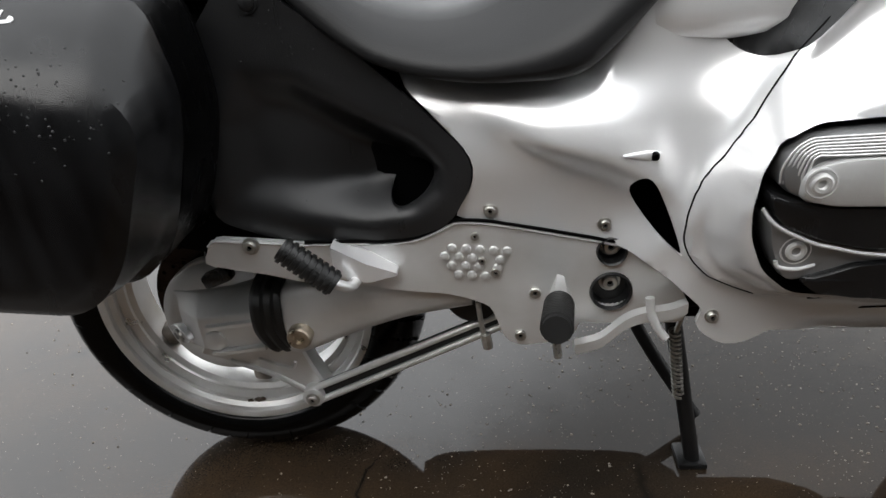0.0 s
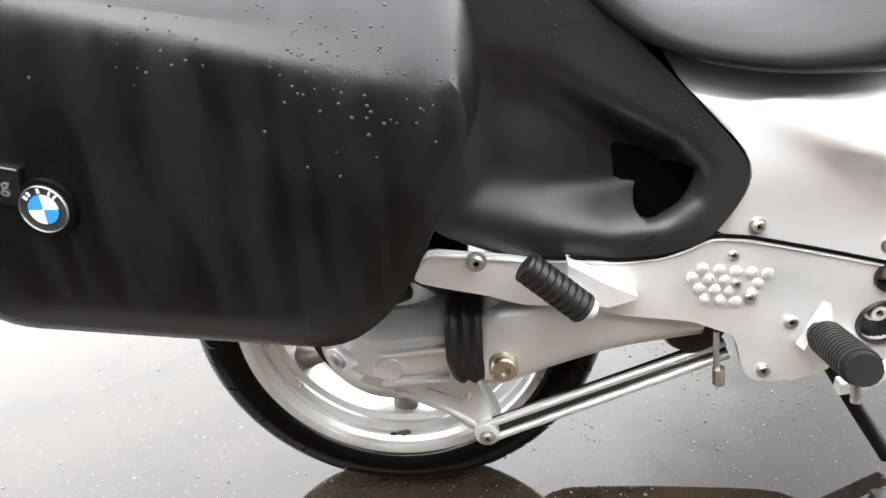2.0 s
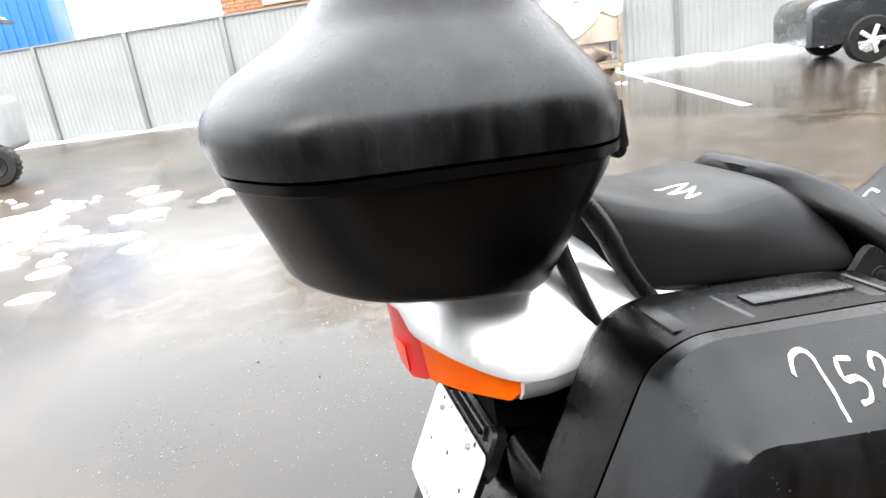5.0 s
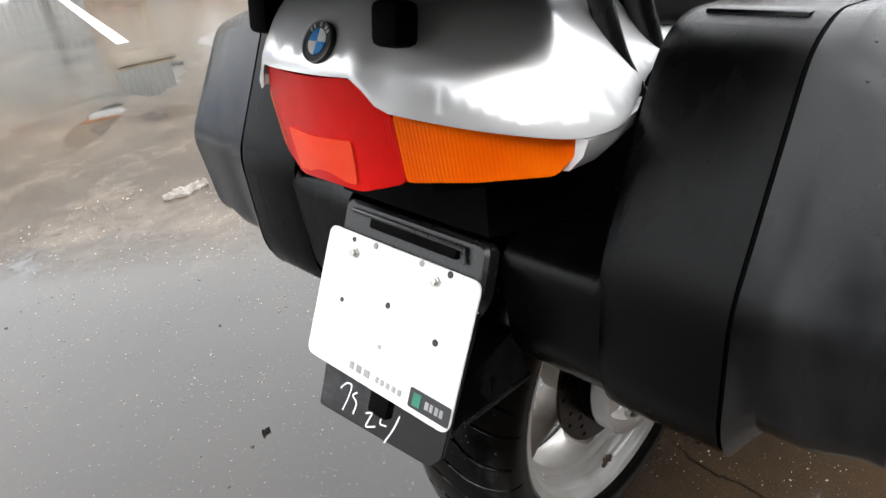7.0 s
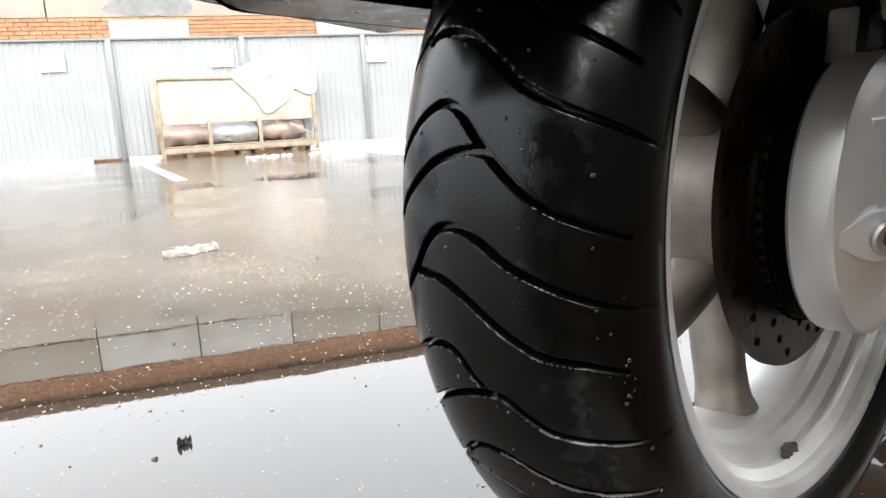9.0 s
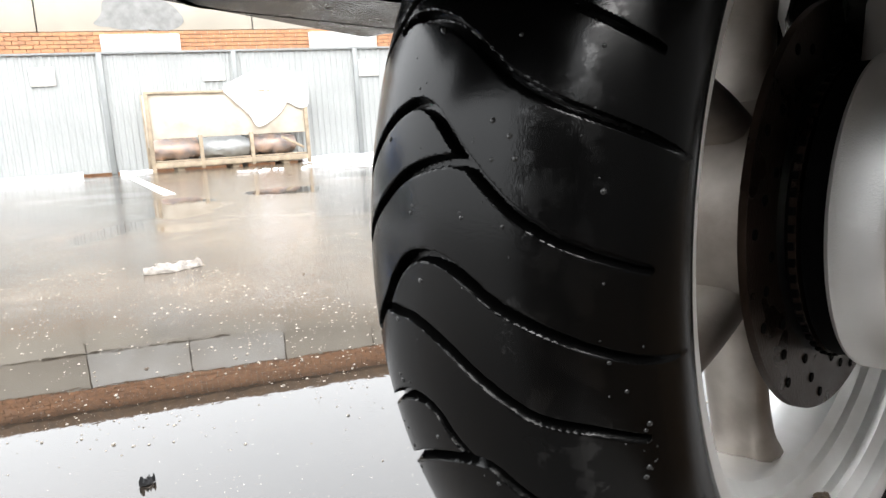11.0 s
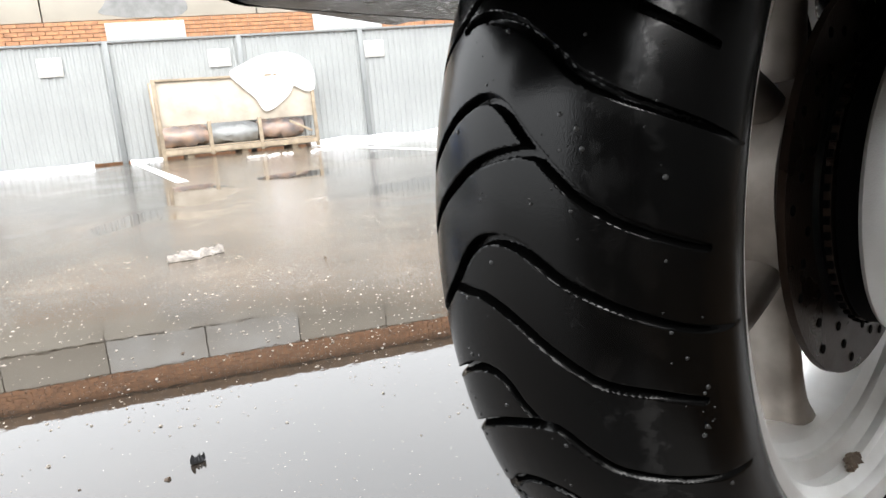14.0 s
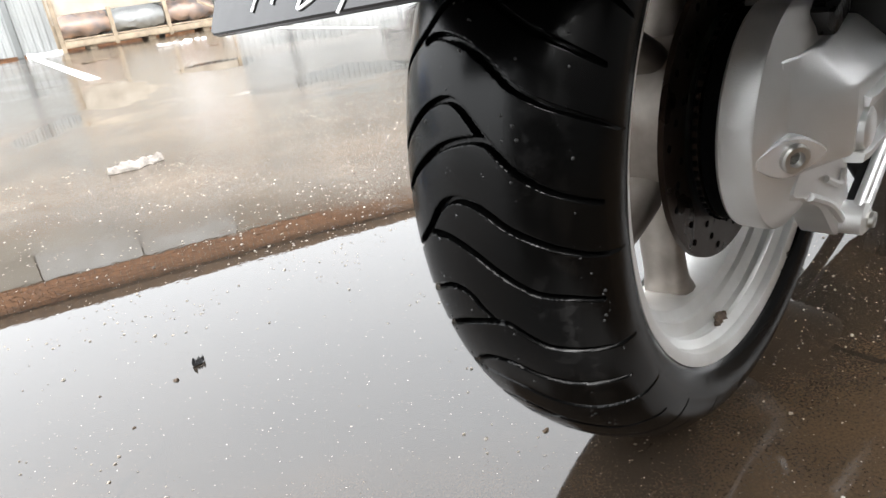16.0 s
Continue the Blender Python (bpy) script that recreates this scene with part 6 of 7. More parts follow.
# -- panniers --
def pannier(sgn, wide, drop=0.0):
    """A side case; wide moves the outer shell out."""
    name = "pannier"
    w = wide
    inner = [(-0.33, 0.72), (-0.326, 0.6 - drop), (-0.3, 0.55 - drop), (0.03, 0.54 - drop), (0.088, 0.592 - drop), (0.135, 0.735), (0.118, 0.868), (0.06, 0.888), (-0.195, 0.912), (-0.242, 0.893)]
    rr = [0.03, 0.03, 0.04, 0.05, 0.06, 0.05, 0.04, 0.05, 0.03, 0.03]
    bm = bmesh.new()
    loft(bm, side_loft([(-0.225, [(x * 0.98 - 0.0, z - 0.004) for x, z in inner]), (-0.24, inner), (-0.33, inner), (-0.338, inner)], rr, 4, 0, sgn))
    box = part(name, bm, CASEM, bike, "large black plastic side pannier with a grained shell", 45)
    bm = bmesh.new()
    low = [(-0.325, 0.7), (-0.318, 0.6 - drop), (-0.29, 0.555 - drop), (0.07, 0.56 - drop), (0.1, 0.7), (-0.3, 0.715)]
    loft(bm, side_loft([(-0.118, low), (-0.125, low), (-0.22, low), (-0.24, [(x, z + (0.03 if z > 0.65 else 0)) for x, z in low])], 0.02, 4, 0, sgn))
    part("inner_shell", bm, CASEM, box)
    groove = [(x * 0.985 - 0.001, z * 0.995 + 0.003) for x, z in inner]
    bm = bmesh.new()
    loft(bm, side_loft([(-0.336, groove), (-0.344, groove)], rr, 4, 0, sgn))
    part("seal", bm, DARK, box)
    foot = [(-0.326, 0.72), (-0.31, 0.612 - drop), (-0.275, 0.578 - drop), (0.028, 0.555 - drop), (0.085, 0.602 - drop), (0.15, 0.765)]
    foot2 = [(-0.317, 0.718), (-0.302, 0.614 - drop), (-0.266, 0.588 - drop), (0.024, 0.559 - drop), (0.08, 0.604 - drop), (0.142, 0.755)]
    C = [(-0.308, 0.717), (-0.294, 0.62 - drop), (-0.26, 0.596 - drop), (0.02, 0.567 - drop), (0.074, 0.61 - drop), (0.13, 0.745), (0.108, 0.784), (0.05, 0.8), (-0.198, 0.864), (-0.224, 0.862)]
    mid = Vector((-0.09, 0.71))
    near = lambda k: [tuple(mid + (Vector(p) - mid) * k) for p in C]
    lid = [(-0.342, inner), (-0.362 - w * 0.3, foot + [(0.13, 0.868), (0.06, 0.886), (-0.195, 0.914), (-0.24, 0.893)]), (-0.372 - w * 0.4, foot + [(0.13, 0.864), (0.06, 0.88), (-0.195, 0.907), (-0.24, 0.888)]), (-0.4 - w * 0.6, foot + [(0.128, 0.847), (0.06, 0.86), (-0.197, 0.892), (-0.24, 0.878)]),
           (-0.436 - w * 0.85, foot2 + [(0.122, 0.815), (0.057, 0.83), (-0.2, 0.876), (-0.236, 0.869)]), (-0.45 - w, foot2 + [(0.117, 0.798), (0.055, 0.814), (-0.2, 0.868), (-0.231, 0.864)]), (-0.458 - w, C), (-0.464 - w, near(0.93)), (-0.468 - w, near(0.75)), (-0.469 - w, near(0.35))]
    rr = [0.02, 0.02, 0.025, 0.03, 0.05, 0.03, 0.03, 0.04, 0.02, 0.02]
    bm = bmesh.new()
    loft(bm, side_loft(lid, rr, 4, 0, sgn))
    bmesh.ops.triangulate(bm, faces=bm.faces[:])
    shell = part("lid", bm, LIDB, box, "black outer lid with chalk number and raindrops", 26)
    # carrying handle on the top
    bm = bmesh.new()
    block(bm, (-0.06, sgn * -0.285, 0.8925), (0.29, 0.08, 0.012), (0, 5.2, 0), 0.004)
    part("top_plate", bm, CASE, box)
    bm = bmesh.new()
    block(bm, (-0.03, sgn * -0.287, 0.8935), (0.13, 0.03, 0.013), (0, 5.2, 0), 0.004)
    part("handle", bm, BLACK, box)
    for x in (-0.115, 0.06):
        bm = bmesh.new()
        block(bm, (x, sgn * -0.292, 0.8955 - 0.09 * (x + 0.06)), (0.01, 0.07, 0.01), (0, 5.2, 0), 0.003)
        part("latch", bm, BLACK, box)
    return box, shell


case_right, lid_right = pannier(1, 0.0)
case_left, lid_left = pannier(-1, 0.05, 0.025)


def on_lid(a, b, h):
    p, nrm = onto(lid_right, a, b)
    return p + nrm * (h + 0.0003) if p is not None else Vector((a, -0.45, b))


for pts in ([(-0.135, 0.888), (-0.125, 0.9), (-0.11, 0.902), (-0.105, 0.893), (-0.111, 0.874), (-0.117, 0.85)], [(-0.083, 0.889), (-0.092, 0.876), (-0.078, 0.874), (-0.073, 0.866), (-0.08, 0.857), (-0.092, 0.857)], [(-0.082, 0.889), (-0.069, 0.886)], [(-0.056, 0.875), (-0.044, 0.884), (-0.036, 0.878), (-0.046, 0.868), (-0.056, 0.86), (-0.028, 0.857)], [(-0.012, 0.88), (-0.016, 0.868), (0.003, 0.865), (0.024, 0.865), (0.02, 0.869)], [(0.012, 0.877), (0.007, 0.86), (0.002, 0.843)]):
    stroke(lid_right, [(x, 0.855 + 0.74 * (z - 0.852) - 0.04 * (x + 0.117)) for x, z in pts], on_lid, 0.0016)
p, nrm = onto(lid_right, -0.185, 0.705)
roundel(lid_right, Matrix.Translation(p + nrm * 0.004) @ nrm.to_track_quat("Z", "Y").to_matrix().to_4x4(), 0.019)
bm = bmesh.new()
lathe(bm, [(0.024, -0.004), (0.023, 0.004), (0.02, 0.0045), (0.0195, 0.002), (0.0001, 0.002)], (0, 0, 0), 32, (0, 0, 1))
bm.transform(Matrix.Translation(p) @ nrm.to_track_quat("Z", "Y").to_matrix().to_4x4())
part("badge_seat", bm, CASE, lid_right)
p, nrm = onto(lid_right, -0.238, 0.722)
q, _ = onto(lid_right, -0.215, 0.718)
TM = pose(-0.2295, p.y - 0.002, 0.7285, 90, 12, 0)
bm = bmesh.new()
slab(bm, fillet([(-0.031, -0.015), (0.031, -0.015), (0.031, 0.015), (-0.031, 0.015)], 0.003, 2), 0.004, -0.006, 0.001, place=lambda a, b, d: (a, b, d))
bm.transform(TM)
word_plate = part("word_badge", bm, BLACK, lid_right, "black badge that reads touring")
txt = bpy.data.curves.new("lettering", "FONT")
txt.body, txt.size, txt.extrude, txt.align_x, txt.align_y = "touring", 0.0165, 0.0006, "CENTER", "CENTER"
ob = new("lettering_curve", txt)
bpy.context.view_layer.update()
me = bpy.data.meshes.new_from_object(ob.evaluated_get(bpy.context.evaluated_depsgraph_get()))
bpy.data.objects.remove(ob)
me.transform(TM @ pose(0, 0.001, 0.0046))
me.materials.append(STEEL)
letters = new("lettering", me)
letters.parent = word_plate

# raindrops that cling to the lid
spots = []
while len(spots) < 130:
    x = random.uniform(-0.28, 0.13)
    z = 0.83 - 0.26 * (x + 0.06) + random.gauss(-0.005, 0.03)
    if z < 0.62 or noise.noise((x * 14, z * 14, 3)) < 0.0 - 0.4 * (x > 0) * (z > 0.74):
        continue
    p, nrm = onto(lid_right, x, z)
    if p is not None:
        spots.append((p, nrm, random.uniform(0.0008, 0.0018)))
beads("rainwater", spots, lid_right, "small clinging raindrops")
spots = []
while len(spots) < 60:
    x, z = random.uniform(0.1, 0.42), random.uniform(0.56, 0.84)
    if not inside((x, z), PANEL) or inside((x, z), HOLLOW):
        continue
    spots.append((Vector((x, panel_y(x, z), z)), Vector((0, -1, 0.1)).normalized(), random.uniform(0.0007, 0.0014)))
beads("rainwater", spots, bike, "small clinging raindrops")

# -- top case and its rack --
def case_ring(z, front, side, rear, corner=0.09):
    """A rounded outline seen from above, wider at the back's corners than at its middle."""
    pts = [(front, -side * 0.8), (front - 0.045, -side), (rear + 0.07, -side), (rear, -side * 0.66), (rear - 0.006, 0), (rear, side * 0.66), (rear + 0.07, side), (front - 0.045, side), (front, side * 0.8)]
    return [Vector((p.x, p.y, z)) for p in fillet(pts, [0.03, 0.045, 0.045, 0.05, 0.08, 0.05, 0.045, 0.045, 0.03], 5)]


def tilt(secs, k=-0.055):
    """The case stands a little higher at its back."""
    return [[Vector((p.x, p.y, p.z + k * (p.x + 0.2))) for p in s] for s in secs]


bm = bmesh.new()
secs = tilt([case_ring(0.93, -0.32, 0.12, -0.43), case_ring(0.93, -0.272, 0.215, -0.53), case_ring(0.932, -0.266, 0.224, -0.54), case_ring(0.94, -0.26, 0.232, -0.546), case_ring(1.0, -0.23, 0.253, -0.562), case_ring(1.06, -0.2, 0.272, -0.578), case_ring(1.076, -0.195, 0.276, -0.582), case_ring(1.08, -0.19, 0.283, -0.588), case_ring(1.09, -0.189, 0.284, -0.59)])
lift = (1, 1, 1, 1, 0.6, 0.15, 0, 0, 0)
loft(bm, [[Vector((p.x, p.y, p.z + k * 0.125 * max(0.0, -0.3 - p.x))) for p in sec] for sec, k in zip(secs, lift)])
topcase = part("top_case", bm, CASE, bike, "large black plastic top case", 28)
bm = bmesh.new()
loft(bm, tilt([case_ring(1.088, -0.198, 0.276, -0.58), case_ring(1.096, -0.198, 0.276, -0.58)]))
part("seal", bm, DARK, topcase)
bm = bmesh.new()
loft(bm, between(tilt([case_ring(1.094, -0.191, 0.286, -0.593), case_ring(1.12, -0.189, 0.289, -0.6), case_ring(1.137, -0.191, 0.2865, -0.599), case_ring(1.149, -0.195, 0.281, -0.593), case_ring(1.162, -0.201, 0.27, -0.58), case_ring(1.18, -0.211, 0.251, -0.558), case_ring(1.207, -0.222, 0.216, -0.51), case_ring(1.228, -0.232, 0.192, -0.478), case_ring(1.26, -0.248, 0.172, -0.448), case_ring(1.3, -0.275, 0.14, -0.42), case_ring(1.318, -0.3, 0.1, -0.39)]), 3))
lid = part("lid", bm, LIDW, topcase, "domed black lid with dried streaks", 60)
for y in (-0.2, 0.2):
    bm = bmesh.new()
    block(bm, (-0.192, y, 1.1), (0.02, 0.05, 0.055), (0, -6, 0), 0.006)
    part("hinge", bm, BLACK, topcase)
    bm = bmesh.new()
    lathe(bm, [(0.0001, -0.012), (0.009, -0.012), (0.01, 0.012), (0.0001, 0.012)], (-0.187, y, 1.072), 16)
    part("hinge_pin", bm, SATIN, topcase)
for pts in ([(0.19, 1.17), (0.2, 1.15), (0.205, 1.12)], [(0.165, 1.175), (0.175, 1.145), (0.155, 1.15), (0.15, 1.12)], [(0.14, 1.17), (0.13, 1.14), (0.122, 1.12)]):
    def rear_lid(a, b, h):
        if "rear" not in BVH:
            BVH["rear"] = bvhtree.BVHTree.FromPolygons([v.co for v in lid.data.vertices], [q.vertices for q in lid.data.polygons])
        hit = BVH["rear"].ray_cast(Vector((-2, a, b)), Vector((1, 0, 0)))
        return hit[0] + hit[1] * h
    stroke(lid, pts, rear_lid, 0.0025)
bm = bmesh.new()
block(bm, (-0.566, 0.0, 1.045), (0.012, 0.09, 0.04), (0, -14, 0), 0.004)
part("lock", bm, BLACK, topcase, "black lock block")
rack = part("luggage_rack", tube(bmesh.new(), [(-0.12, -0.155, 0.855), (-0.155, -0.158, 0.91), (-0.19, -0.16, 0.98), (-0.22, -0.15, 1.02), (-0.26, -0.12, 1.025)], 0.0135, 12), BLACK, bike, "black tubular grab rail and luggage rack")
part("rail", tube(bmesh.new(), [(-0.12, 0.155, 0.855), (-0.155, 0.158, 0.91), (-0.19, 0.16, 0.98), (-0.22, 0.15, 1.02), (-0.26, 0.12, 1.025)], 0.0135, 12), BLACK, rack)
for sg in (-1, 1):
    part("strut", tube(bmesh.new(), [(-0.185, sg * 0.2, 0.8), (-0.212, sg * 0.176, 0.86), (-0.235, sg * 0.165, 0.93), (-0.255, sg * 0.15, 0.995), (-0.3, sg * 0.12, 1.0)], 0.011, 10), BLACK, rack)
bm = bmesh.new()
block(bm, (-0.32, 0, 0.945), (0.13, 0.13, 0.012), (0, 1, 0), 0.005)
part("rack_plate", bm, DARK, rack)
for y in (-0.095, 0.078):
    bm = bmesh.new()
    block(bm, (-0.4, y, 0.93), (0.026, 0.03, 0.034), (0, 10, 0), 0.006)
    part("rack_foot", bm, DARK, rack)


def on_top(ob):
    """A function that lays a stroke on the upper side of a part."""
    tree3 = bvhtree.BVHTree.FromPolygons([v.co for v in ob.data.vertices], [q.vertices for q in ob.data.polygons])

    def put(a, b, h):
        hit = tree3.ray_cast(Vector((a, b, 2)), Vector((0, 0, -1)))
        return hit[0] + hit[1] * h
    return put


for pts in ([(-0.045, -0.045), (-0.01, -0.03), (0.012, -0.035)], [(0.012, -0.035), (-0.03, -0.062), (-0.04, -0.07)], [(-0.04, -0.07), (0.0, -0.06), (0.01, -0.055)], [(0.01, -0.055), (-0.02, -0.085), (-0.028, -0.092)], [(-0.028, -0.092), (0.0, -0.082)]):
    stroke(pillion, pts, on_top(pillion), 0.0026)
for pts in ([(0.379, 0.1), (0.392, 0.088), (0.384, 0.07)], [(0.402, 0.094), (0.396, 0.074), (0.408, 0.07), (0.414, 0.088), (0.402, 0.094)], [(0.424, 0.098), (0.43, 0.078), (0.438, 0.07), (0.446, 0.086), (0.434, 0.1)], [(0.47, 0.108), (0.49, 0.112), (0.484, 0.09)], [(0.425, 0.02), (0.402, -0.01), (0.396, -0.04), (0.402, -0.068)], [(0.452, 0.008), (0.43, -0.004), (0.428, -0.03), (0.446, -0.024), (0.456, 0.0)], [(0.456, 0.0), (0.44, -0.04), (0.425, -0.062)]):
    stroke(rider, pts, on_top(rider), 0.0026)

# ---- small things on the ground ----
def rag(c, size, seed, mat, name, label, cat):
    bm = bmesh.new()
    secs = []
    for i in range(13):
        u = i / 12
        w = size[1] * math.sin(math.pi * (0.06 + 0.88 * u)) * (0.7 + 0.6 * noise.noise((u * 4, seed, 0)))
        secs.append([Vector((c[0] + (u - 0.5) * size[0], c[1] + w * math.cos(a) + 0.25 * size[1] * noise.noise((u * 5, seed, 4)), max(0.001, size[2] * math.sin(a) * (0.65 + 0.9 * noise.noise((u * 8, a * 2.0, seed)))))) for a in (math.pi * j / 9 for j in range(10))])
    loft(bm, secs)
    return tagged(part(name, bm, mat), label, cat)


rag((0.3, 2.13, 0), (0.2, 0.05, 0.032), 2, LITTER, "rag", "dirty wet rag lying on the asphalt", "litter")
rag((4.1, 9.4, 0), (0.35, 0.12, 0.05), 5, LITTER, "rag", "pale scrap of plastic on the wet asphalt", "litter")
rag((-0.287, 0.633, 0), (0.02, 0.007, 0.012), 8, INK, "leaf", "small dark curled leaf floating on the water", "leaf")


# ---- far side of the yard: trailer, bins, canopied loader, blue container ----
def wheel_at(parent, c, r, w):
    bm = bmesh.new()
    prof = [(r * 0.55, -w / 2), (r * 0.9, -w / 2), (r, -w * 0.35), (r, w * 0.35), (r * 0.9, w / 2), (r * 0.55, w / 2)]
    lathe(bm, prof, c, 28, closed=True)
    t = part("wheel", bm, RUBBER, parent, "black knobbly trailer wheel")
    for k in range(22):
        a = 2 * math.pi * k / 22
        bm = bmesh.new()
        block(bm, (c[0] + r * math.cos(a), c[1], c[2] + r * math.sin(a)), (0.02, w * 0.9, 0.03), (0, -math.degrees(a), 0), 0.003, 1)
        part("lug", bm, RUBBER, t)
    bm = bmesh.new()
    lathe(bm, [(r * 0.56, -w * 0.3), (r * 0.5, -w * 0.42), (r * 0.2, -w * 0.3), (r * 0.14, -w * 0.5), (0.0001, -w * 0.5)], c, 20)
    part("hub", bm, SATIN, t)
    return t


trailer = tagged(new("trailer"), "snow-covered flat trailer on tandem wheels by the fence", "trailer")
for x in (-6.72, -5.96):
    for y in (9.35, 11.0):
        wheel_at(trailer, (x, y, 0.285), 0.285, 0.2)
bm = bmesh.new()
block(bm, (-7.0, 10.2, 0.62), (4.4, 1.75, 0.14), (0, 0, 0), 0.02)
part("bed", bm, GREYM, trailer, "grey steel trailer bed")
bm = bmesh.new()
block(bm, (-6.3, 9.38, 0.4), (0.9, 0.08, 0.12), (0, 0, 0), 0.02)
part("axle_beam", bm, SATIN, trailer)
bm = bmesh.new()
secs = []
for i in range(23):
    x = -9.2 + 4.4 * i / 22
    secs.append([Vector((x, 10.2 + a * 0.86, 0.7 + max(0, h) * (0.9 + 0.5 * noise.noise((x * 2, a * 2, 4))))) for a, h in ((-1.02, 0), (-1.0, 0.1), (-0.7, 0.15), (-0.2, 0.17), (0.3, 0.16), (0.8, 0.13), (1.0, 0.0))])
loft(bm, secs)
part("snow", bm, SNOW, trailer, "snow lying on the trailer bed")
for x, y, m, lab in ((-6.2, 9.75, GREEND, "green steel drum with a pale label"), (-5.62, 10.1, GREYM, "weathered grey steel drum"), (-7.2, 9.9, BLUEC, "blue plastic drum")):
    bm = bmesh.new()
    lathe(bm, [(0.0001, 0.69), (0.285, 0.69), (0.295, 0.7), (0.285, 0.88), (0.295, 0.9), (0.285, 0.92), (0.285, 1.2), (0.298, 1.215), (0.28, 1.225), (0.27, 1.2), (0.0001, 1.2)], (x, y, 0), 32, (0, 0, 1))
    d = part("drum", bm, m)
    tagged(d, lab + " standing on the trailer", "drum", "drums")
    bm = bmesh.new()
    lathe(bm, [(0.292, 1.222), (0.25, 1.26), (0.1, 1.28), (0.0001, 1.28)], (x, y, 0), 20, (0, 0, 1))
    part("snow_cap", bm, SNOW, d)

loader = tagged(new("loader"), "small grey loader with a black canopy, dusted with snow", "loader")
bm = bmesh.new()
block(bm, (-4.9, 11.0, 0.85), (1.5, 1.2, 0.8), (0, 0, 0), 0.12, 3)
part("body", bm, GREYM, loader)
bm = bmesh.new()
block(bm, (-4.9, 11.0, 1.42), (0.7, 0.6, 0.36), (0, 12, 0), 0.1, 3)
part("seat", bm, SNOW, loader, "snow-covered seat")
for x in (-5.3, -4.35):
    wheel_at(loader, (x, 10.35, 0.3), 0.3, 0.22)
    for y in (10.5, 11.5):
        part("post", tube(bmesh.new(), [(x - 0.25, y, 1.0), (x - 0.22, y, 1.7), (x - 0.12, y, 2.2)], 0.05, 8), SATIN, loader)
bm = bmesh.new()
loft(bm, between([[Vector((x, y, z + dz)) for y, dz in ((10.35, 0), (11.65, 0), (11.65, 0.05), (10.35, 0.05))] for x, z in ((-5.75, 2.2), (-5.2, 2.3), (-4.4, 2.34), (-3.9, 2.28))], 4))
part("canopy", bm, SATIN, loader, "black canopy roof")
bm = bmesh.new()
loft(bm, between([[Vector((x, y, z + dz)) for y, dz in ((10.4, 0.052), (11.6, 0.052), (11.4, 0.1), (10.6, 0.1))] for x, z in ((-5.7, 2.2), (-5.2, 2.3), (-4.4, 2.34), (-3.95, 2.28))], 4))
part("snow", bm, SNOW, loader)

container = tagged(new("container"), "bright blue container behind the fence with an orange notice", "container")
bm = bmesh.new()
block(bm, (-9.3, 25.5, 2.65), (6.2, 2.6, 5.3), (0, 0, 0), 0.03)
part("box", bm, BLUEC, container)
for k in range(20):
    bm = bmesh.new()
    block(bm, (-12.2 + 0.3 * k, 24.17, 2.65), (0.14, 0.06, 5.1), (0, 0, 0), 0.015, 1)
    part("rib", bm, BLUEC, container)
bm = bmesh.new()
block(bm, (-9.6, 24.1, 4.3), (2.2, 0.05, 1.5), (0, 0, 0), 0.01)
part("panel", bm, PANELW, container, "white blank panel")
bm = bmesh.new()
block(bm, (-11.25, 24.1, 4.45), (0.6, 0.05, 0.55), (0, 0, 0), 0.01)
part("notice", bm, ORANGE, container, "orange notice")
bm = bmesh.new()
block(bm, (-14.5, 27, 1.62), (7, 3, 3.24), (0, 0, 0), 0.05)
part("low_wing", bm, material("slate blue sheet", (0.05, 0.065, 0.1), 0.5), container, "slate blue wing")

# a wheel of a parked vehicle shows beyond the seat
car = tagged(new("parked_car"), "dark parked car at the end of the yard", "car")
CARM = pose(9.3, 7.3, 0, 0, 0, -24)
bm = bmesh.new()
secs = [[Vector((x, sy * w, z)) for sy, z in ((-1, 0.3), (-1.02, 0.62), (-0.97, zs), (-0.8, zt), (0.8, zt), (0.97, zs), (1.02, 0.62), (1, 0.3))] for x, w, zs, zt in ((-2.1, 0.74, 0.72, 0.78), (-1.9, 0.82, 0.86, 0.93), (-1.0, 0.86, 0.95, 1.03), (-0.5, 0.86, 0.95, 1.4), (0.9, 0.86, 0.95, 1.45), (1.6, 0.85, 0.97, 1.1), (2.05, 0.8, 0.9, 0.98), (2.15, 0.76, 0.7, 0.74))]
loft(bm, between(secs, 3))
bm.transform(CARM)
part("body", bm, material("dark car paint", (0.03, 0.032, 0.035), 0.25, 0.3, coat=0.8), car)
for x in (-1.3, 1.35):
    for y in (-0.82, 0.82):
        bm = bmesh.new()
        lathe(bm, [(0.19, -0.1), (0.3, -0.1), (0.32, -0.07), (0.32, 0.07), (0.3, 0.1), (0.19, 0.1)], (x, y, 0.32), 32, closed=True)
        bm.transform(CARM)
        t = part("wheel", bm, RUBBER, car)
        for k in range(5):
            a = 2 * math.pi * k / 5
            bm = bmesh.new()
            block(bm, (x + 0.1 * math.cos(a), y + math.copysign(0.09, y), 0.32 + 0.1 * math.sin(a)), (0.2, 0.03, 0.06), (0, -math.degrees(a), 0), 0.01)
            bm.transform(CARM)
            part("spoke", bm, ALLOY, t)

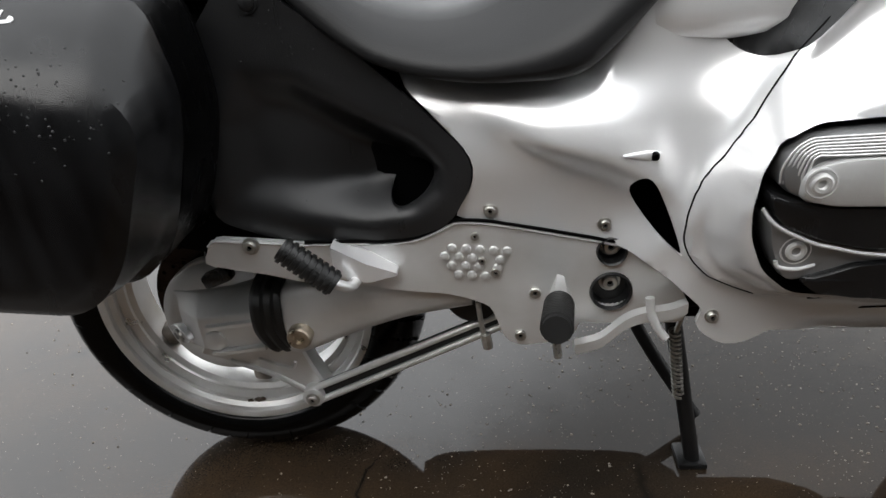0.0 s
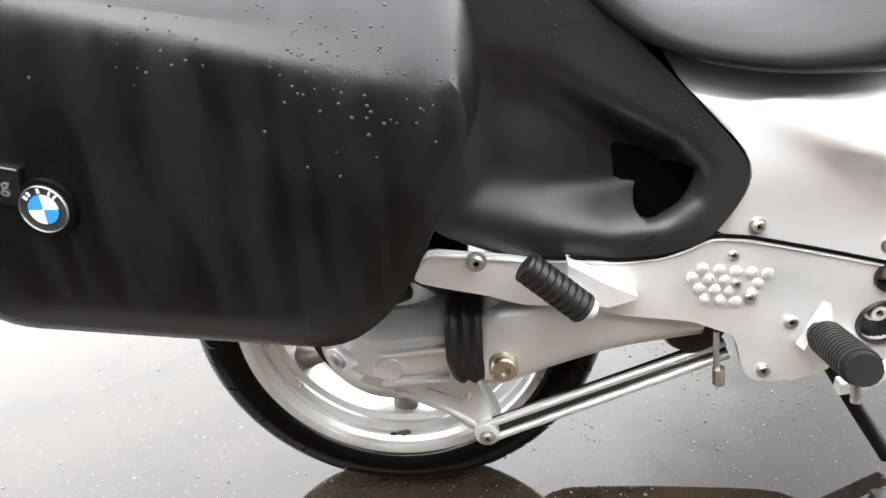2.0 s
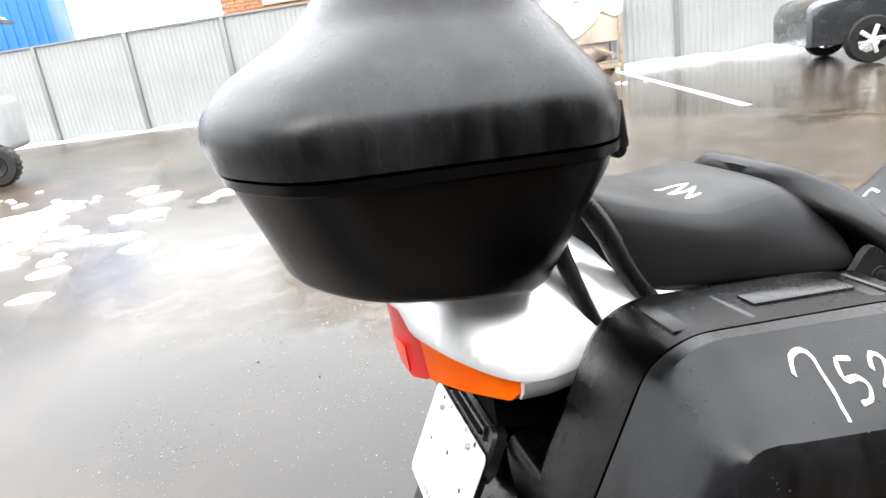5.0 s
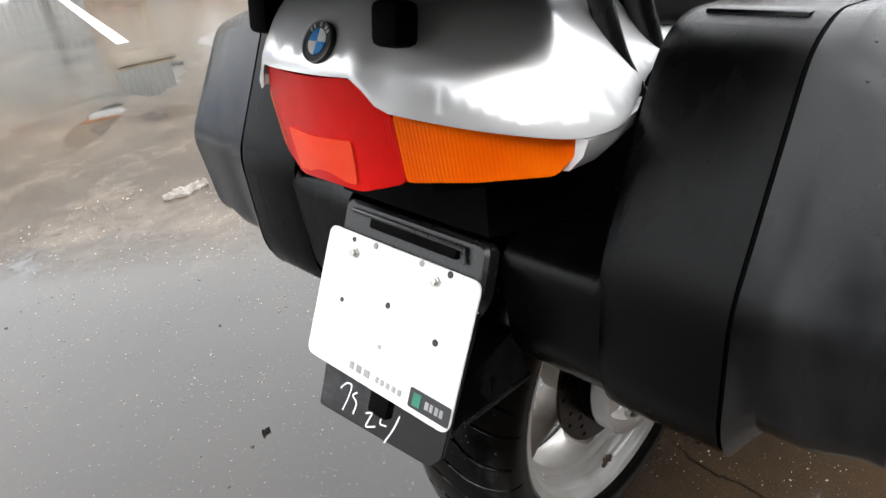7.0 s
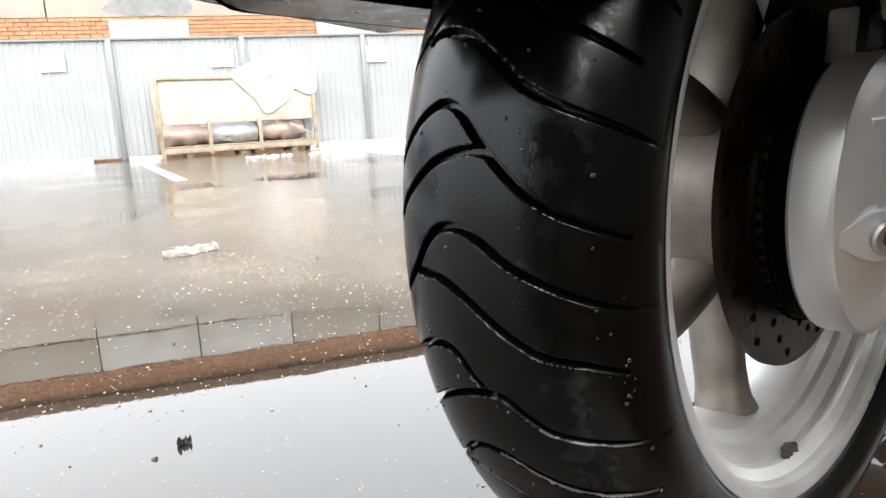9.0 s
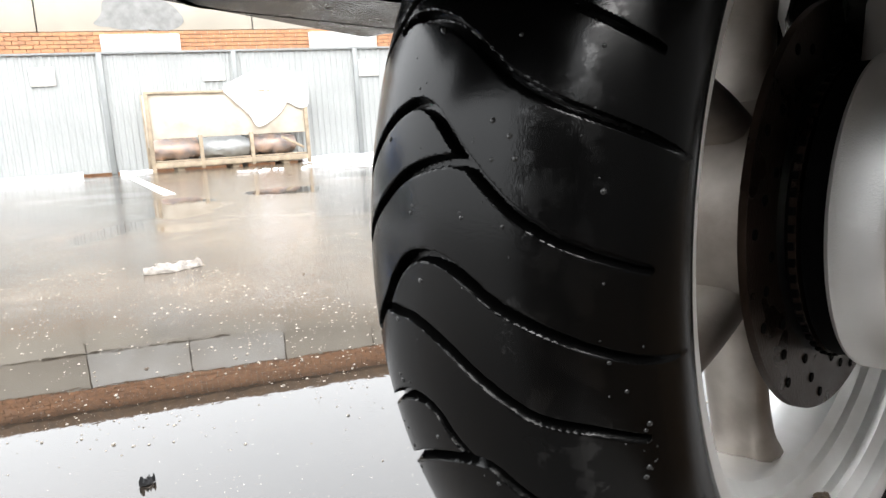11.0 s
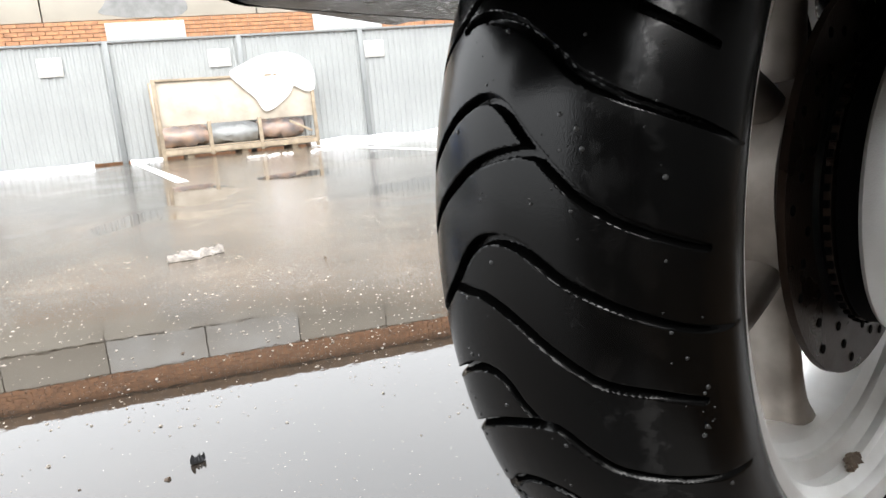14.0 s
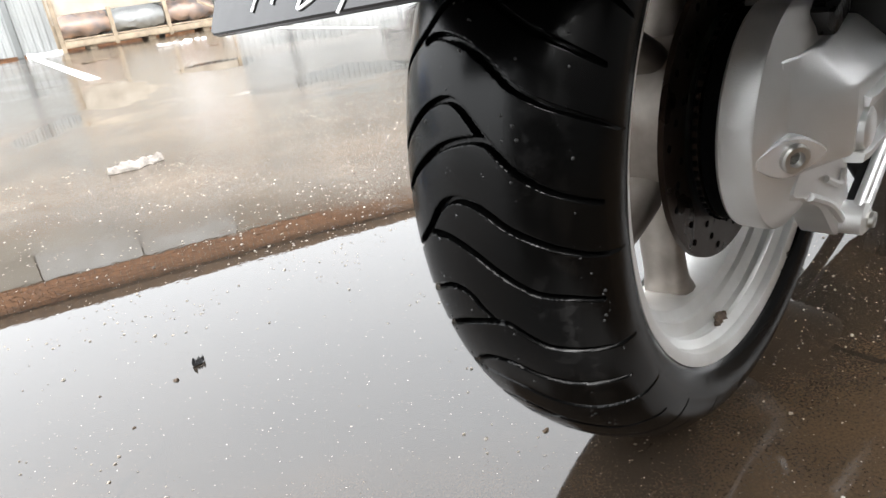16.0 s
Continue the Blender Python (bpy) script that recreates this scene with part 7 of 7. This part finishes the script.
# far trees beyond the low wing
def tree(x, y, h, seed):
    t = tagged(new("tree"), "bare hazy winter tree far beyond the yard", "tree", "far trees")
    rnd = random.Random(seed)
    bm = bmesh.new()
    tube(bm, [(x, y, 0), (x + 0.1, y, h * 0.35), (x, y, h * 0.7)], (0.14, 0.05), 8)
    part("trunk", bm, EAVES, t)
    bm = bmesh.new()
    for k in range(46):
        a, z0 = rnd.uniform(0, 6.28), rnd.uniform(0.3, 0.72) * h
        ln = rnd.uniform(0.18, 0.38) * h
        d = Vector((math.cos(a), math.sin(a), rnd.uniform(0.5, 1.4))).normalized() * ln
        p = Vector((x, y, z0))
        tube(bm, [p, p + d * 0.5 + Vector((0, 0, 0.1)), p + d], (0.04, 0.008), 5, k=3)
        for j in range(4):
            q = p + d * rnd.uniform(0.4, 1)
            e = Vector((rnd.uniform(-1, 1), rnd.uniform(-1, 1), rnd.uniform(0.2, 1))) * ln * 0.35
            tube(bm, [q, q + e], (0.016, 0.004), 4, False)
    part("crown", bm, EAVES, t, "thin bare branches")
    return t


for k, (x, y, h) in enumerate(((-21, 33, 5.2), (-18.6, 34, 4.8), (-23.5, 32, 5.6), (-16.5, 36, 4.9))):
    tree(x, y, h, k)

# rotting snow on the asphalt at the far side
def slush(cx, cy, n, spread, seed, big=0.3):
    rnd = random.Random(seed)
    vs, fs = [], []
    for _ in range(n):
        x, y = cx + rnd.gauss(0, spread), cy + rnd.gauss(0, spread * 0.5)
        r = rnd.uniform(0.03, big)
        base, m = len(vs), 9
        for rr, h in ((1.0, 0.002), (0.6, 0.02 + r * 0.06)):
            for j in range(m):
                a = 2 * math.pi * j / m
                q = rr * r * (0.7 + 0.6 * rnd.random())
                vs.append((x + 1.6 * q * math.cos(a), y + q * math.sin(a), h))
        fs += [(base + j, base + (j + 1) % m, base + m + (j + 1) % m, base + m + j) for j in range(m)]
        fs.append(tuple(base + m + j for j in range(m)))
    me = bpy.data.meshes.new("slush")
    me.from_pydata(vs, [], fs)
    me.materials.append(SNOW)
    tagged(new("slush", me), "patches of melting snow on the wet asphalt", "snow", kind="stuff")


slush(-4.6, 6.2, 240, 1.2, 1, 0.15)
slush(-3.4, 4.9, 90, 0.8, 4, 0.1)
slush(-6.5, 8.3, 220, 1.3, 2, 0.08)
slush(4.6, 9.6, 14, 0.5, 3, 0.03)



# grit washed over the asphalt round the motorcycle
def scatter(name, n, size, mat, label, cat, seed, need, span=(-1.3, 1.5, -1.0, 2.2)):
    """Many small broken stones lying on the ground, in drifts."""
    rnd = random.Random(seed)
    vs, fs = [], []
    while n:
        x, y = rnd.uniform(*span[:2]), rnd.uniform(*span[2:])
        if noise.noise((x * 2.3, y * 2.3, seed)) + 0.5 * noise.noise((x * 9, y * 9, seed)) < need + rnd.uniform(-0.25, 0.25):
            continue
        n -= 1
        r = size * rnd.choice((0.5, 0.6, 0.7, 0.8, 1.0, 1.5))
        a0, base = rnd.uniform(0, 6.28), len(vs)
        for j in range(5):
            a = a0 + 2 * math.pi * j / 5
            q = r * rnd.uniform(0.6, 1.2)
            vs.append((x + q * math.cos(a), y + q * math.sin(a) * 0.8, -0.0002))
        for j in range(5):
            a = a0 + 2 * math.pi * (j + 0.3) / 5
            q = r * rnd.uniform(0.3, 0.8)
            vs.append((x + q * math.cos(a), y + q * math.sin(a) * 0.8, r * rnd.uniform(0.25, 0.6)))
        fs += [(base + j, base + (j + 1) % 5, base + 5 + (j + 1) % 5, base + 5 + j) for j in range(5)]
        fs.append(tuple(base + 5 + j for j in range(5)))
    me = bpy.data.meshes.new(name)
    me.from_pydata(vs, [], fs)
    me.materials.append(mat)
    return tagged(new(name, me), label, cat, kind="stuff")


GRIT = material("pale wet grit", (0.32, 0.29, 0.25), 0.5, vary=0.3, scale=300, second=(0.1, 0.075, 0.05))
scatter("grit", 3400, 0.0023, GRIT, "pale grit and sand strewn over the wet asphalt", "grit", 3, 0.05)
scatter("debris", 60, 0.004, MUDDY, "dark brown leaf crumbs lying on the wet asphalt", "debris", 8, 0.1)
scatter("grit", 900, 0.0027, GRIT, "pale grit flakes lying under the motorcycle", "grit", 11, 0.0, (0.05, 1.3, -0.35, 0.8))
scatter("grit", 1500, 0.0032, GRIT, "coarse pale grit washed together on the wet asphalt", "grit", 5, 0.12, (-1.4, 1.6, 0.75, 2.4))
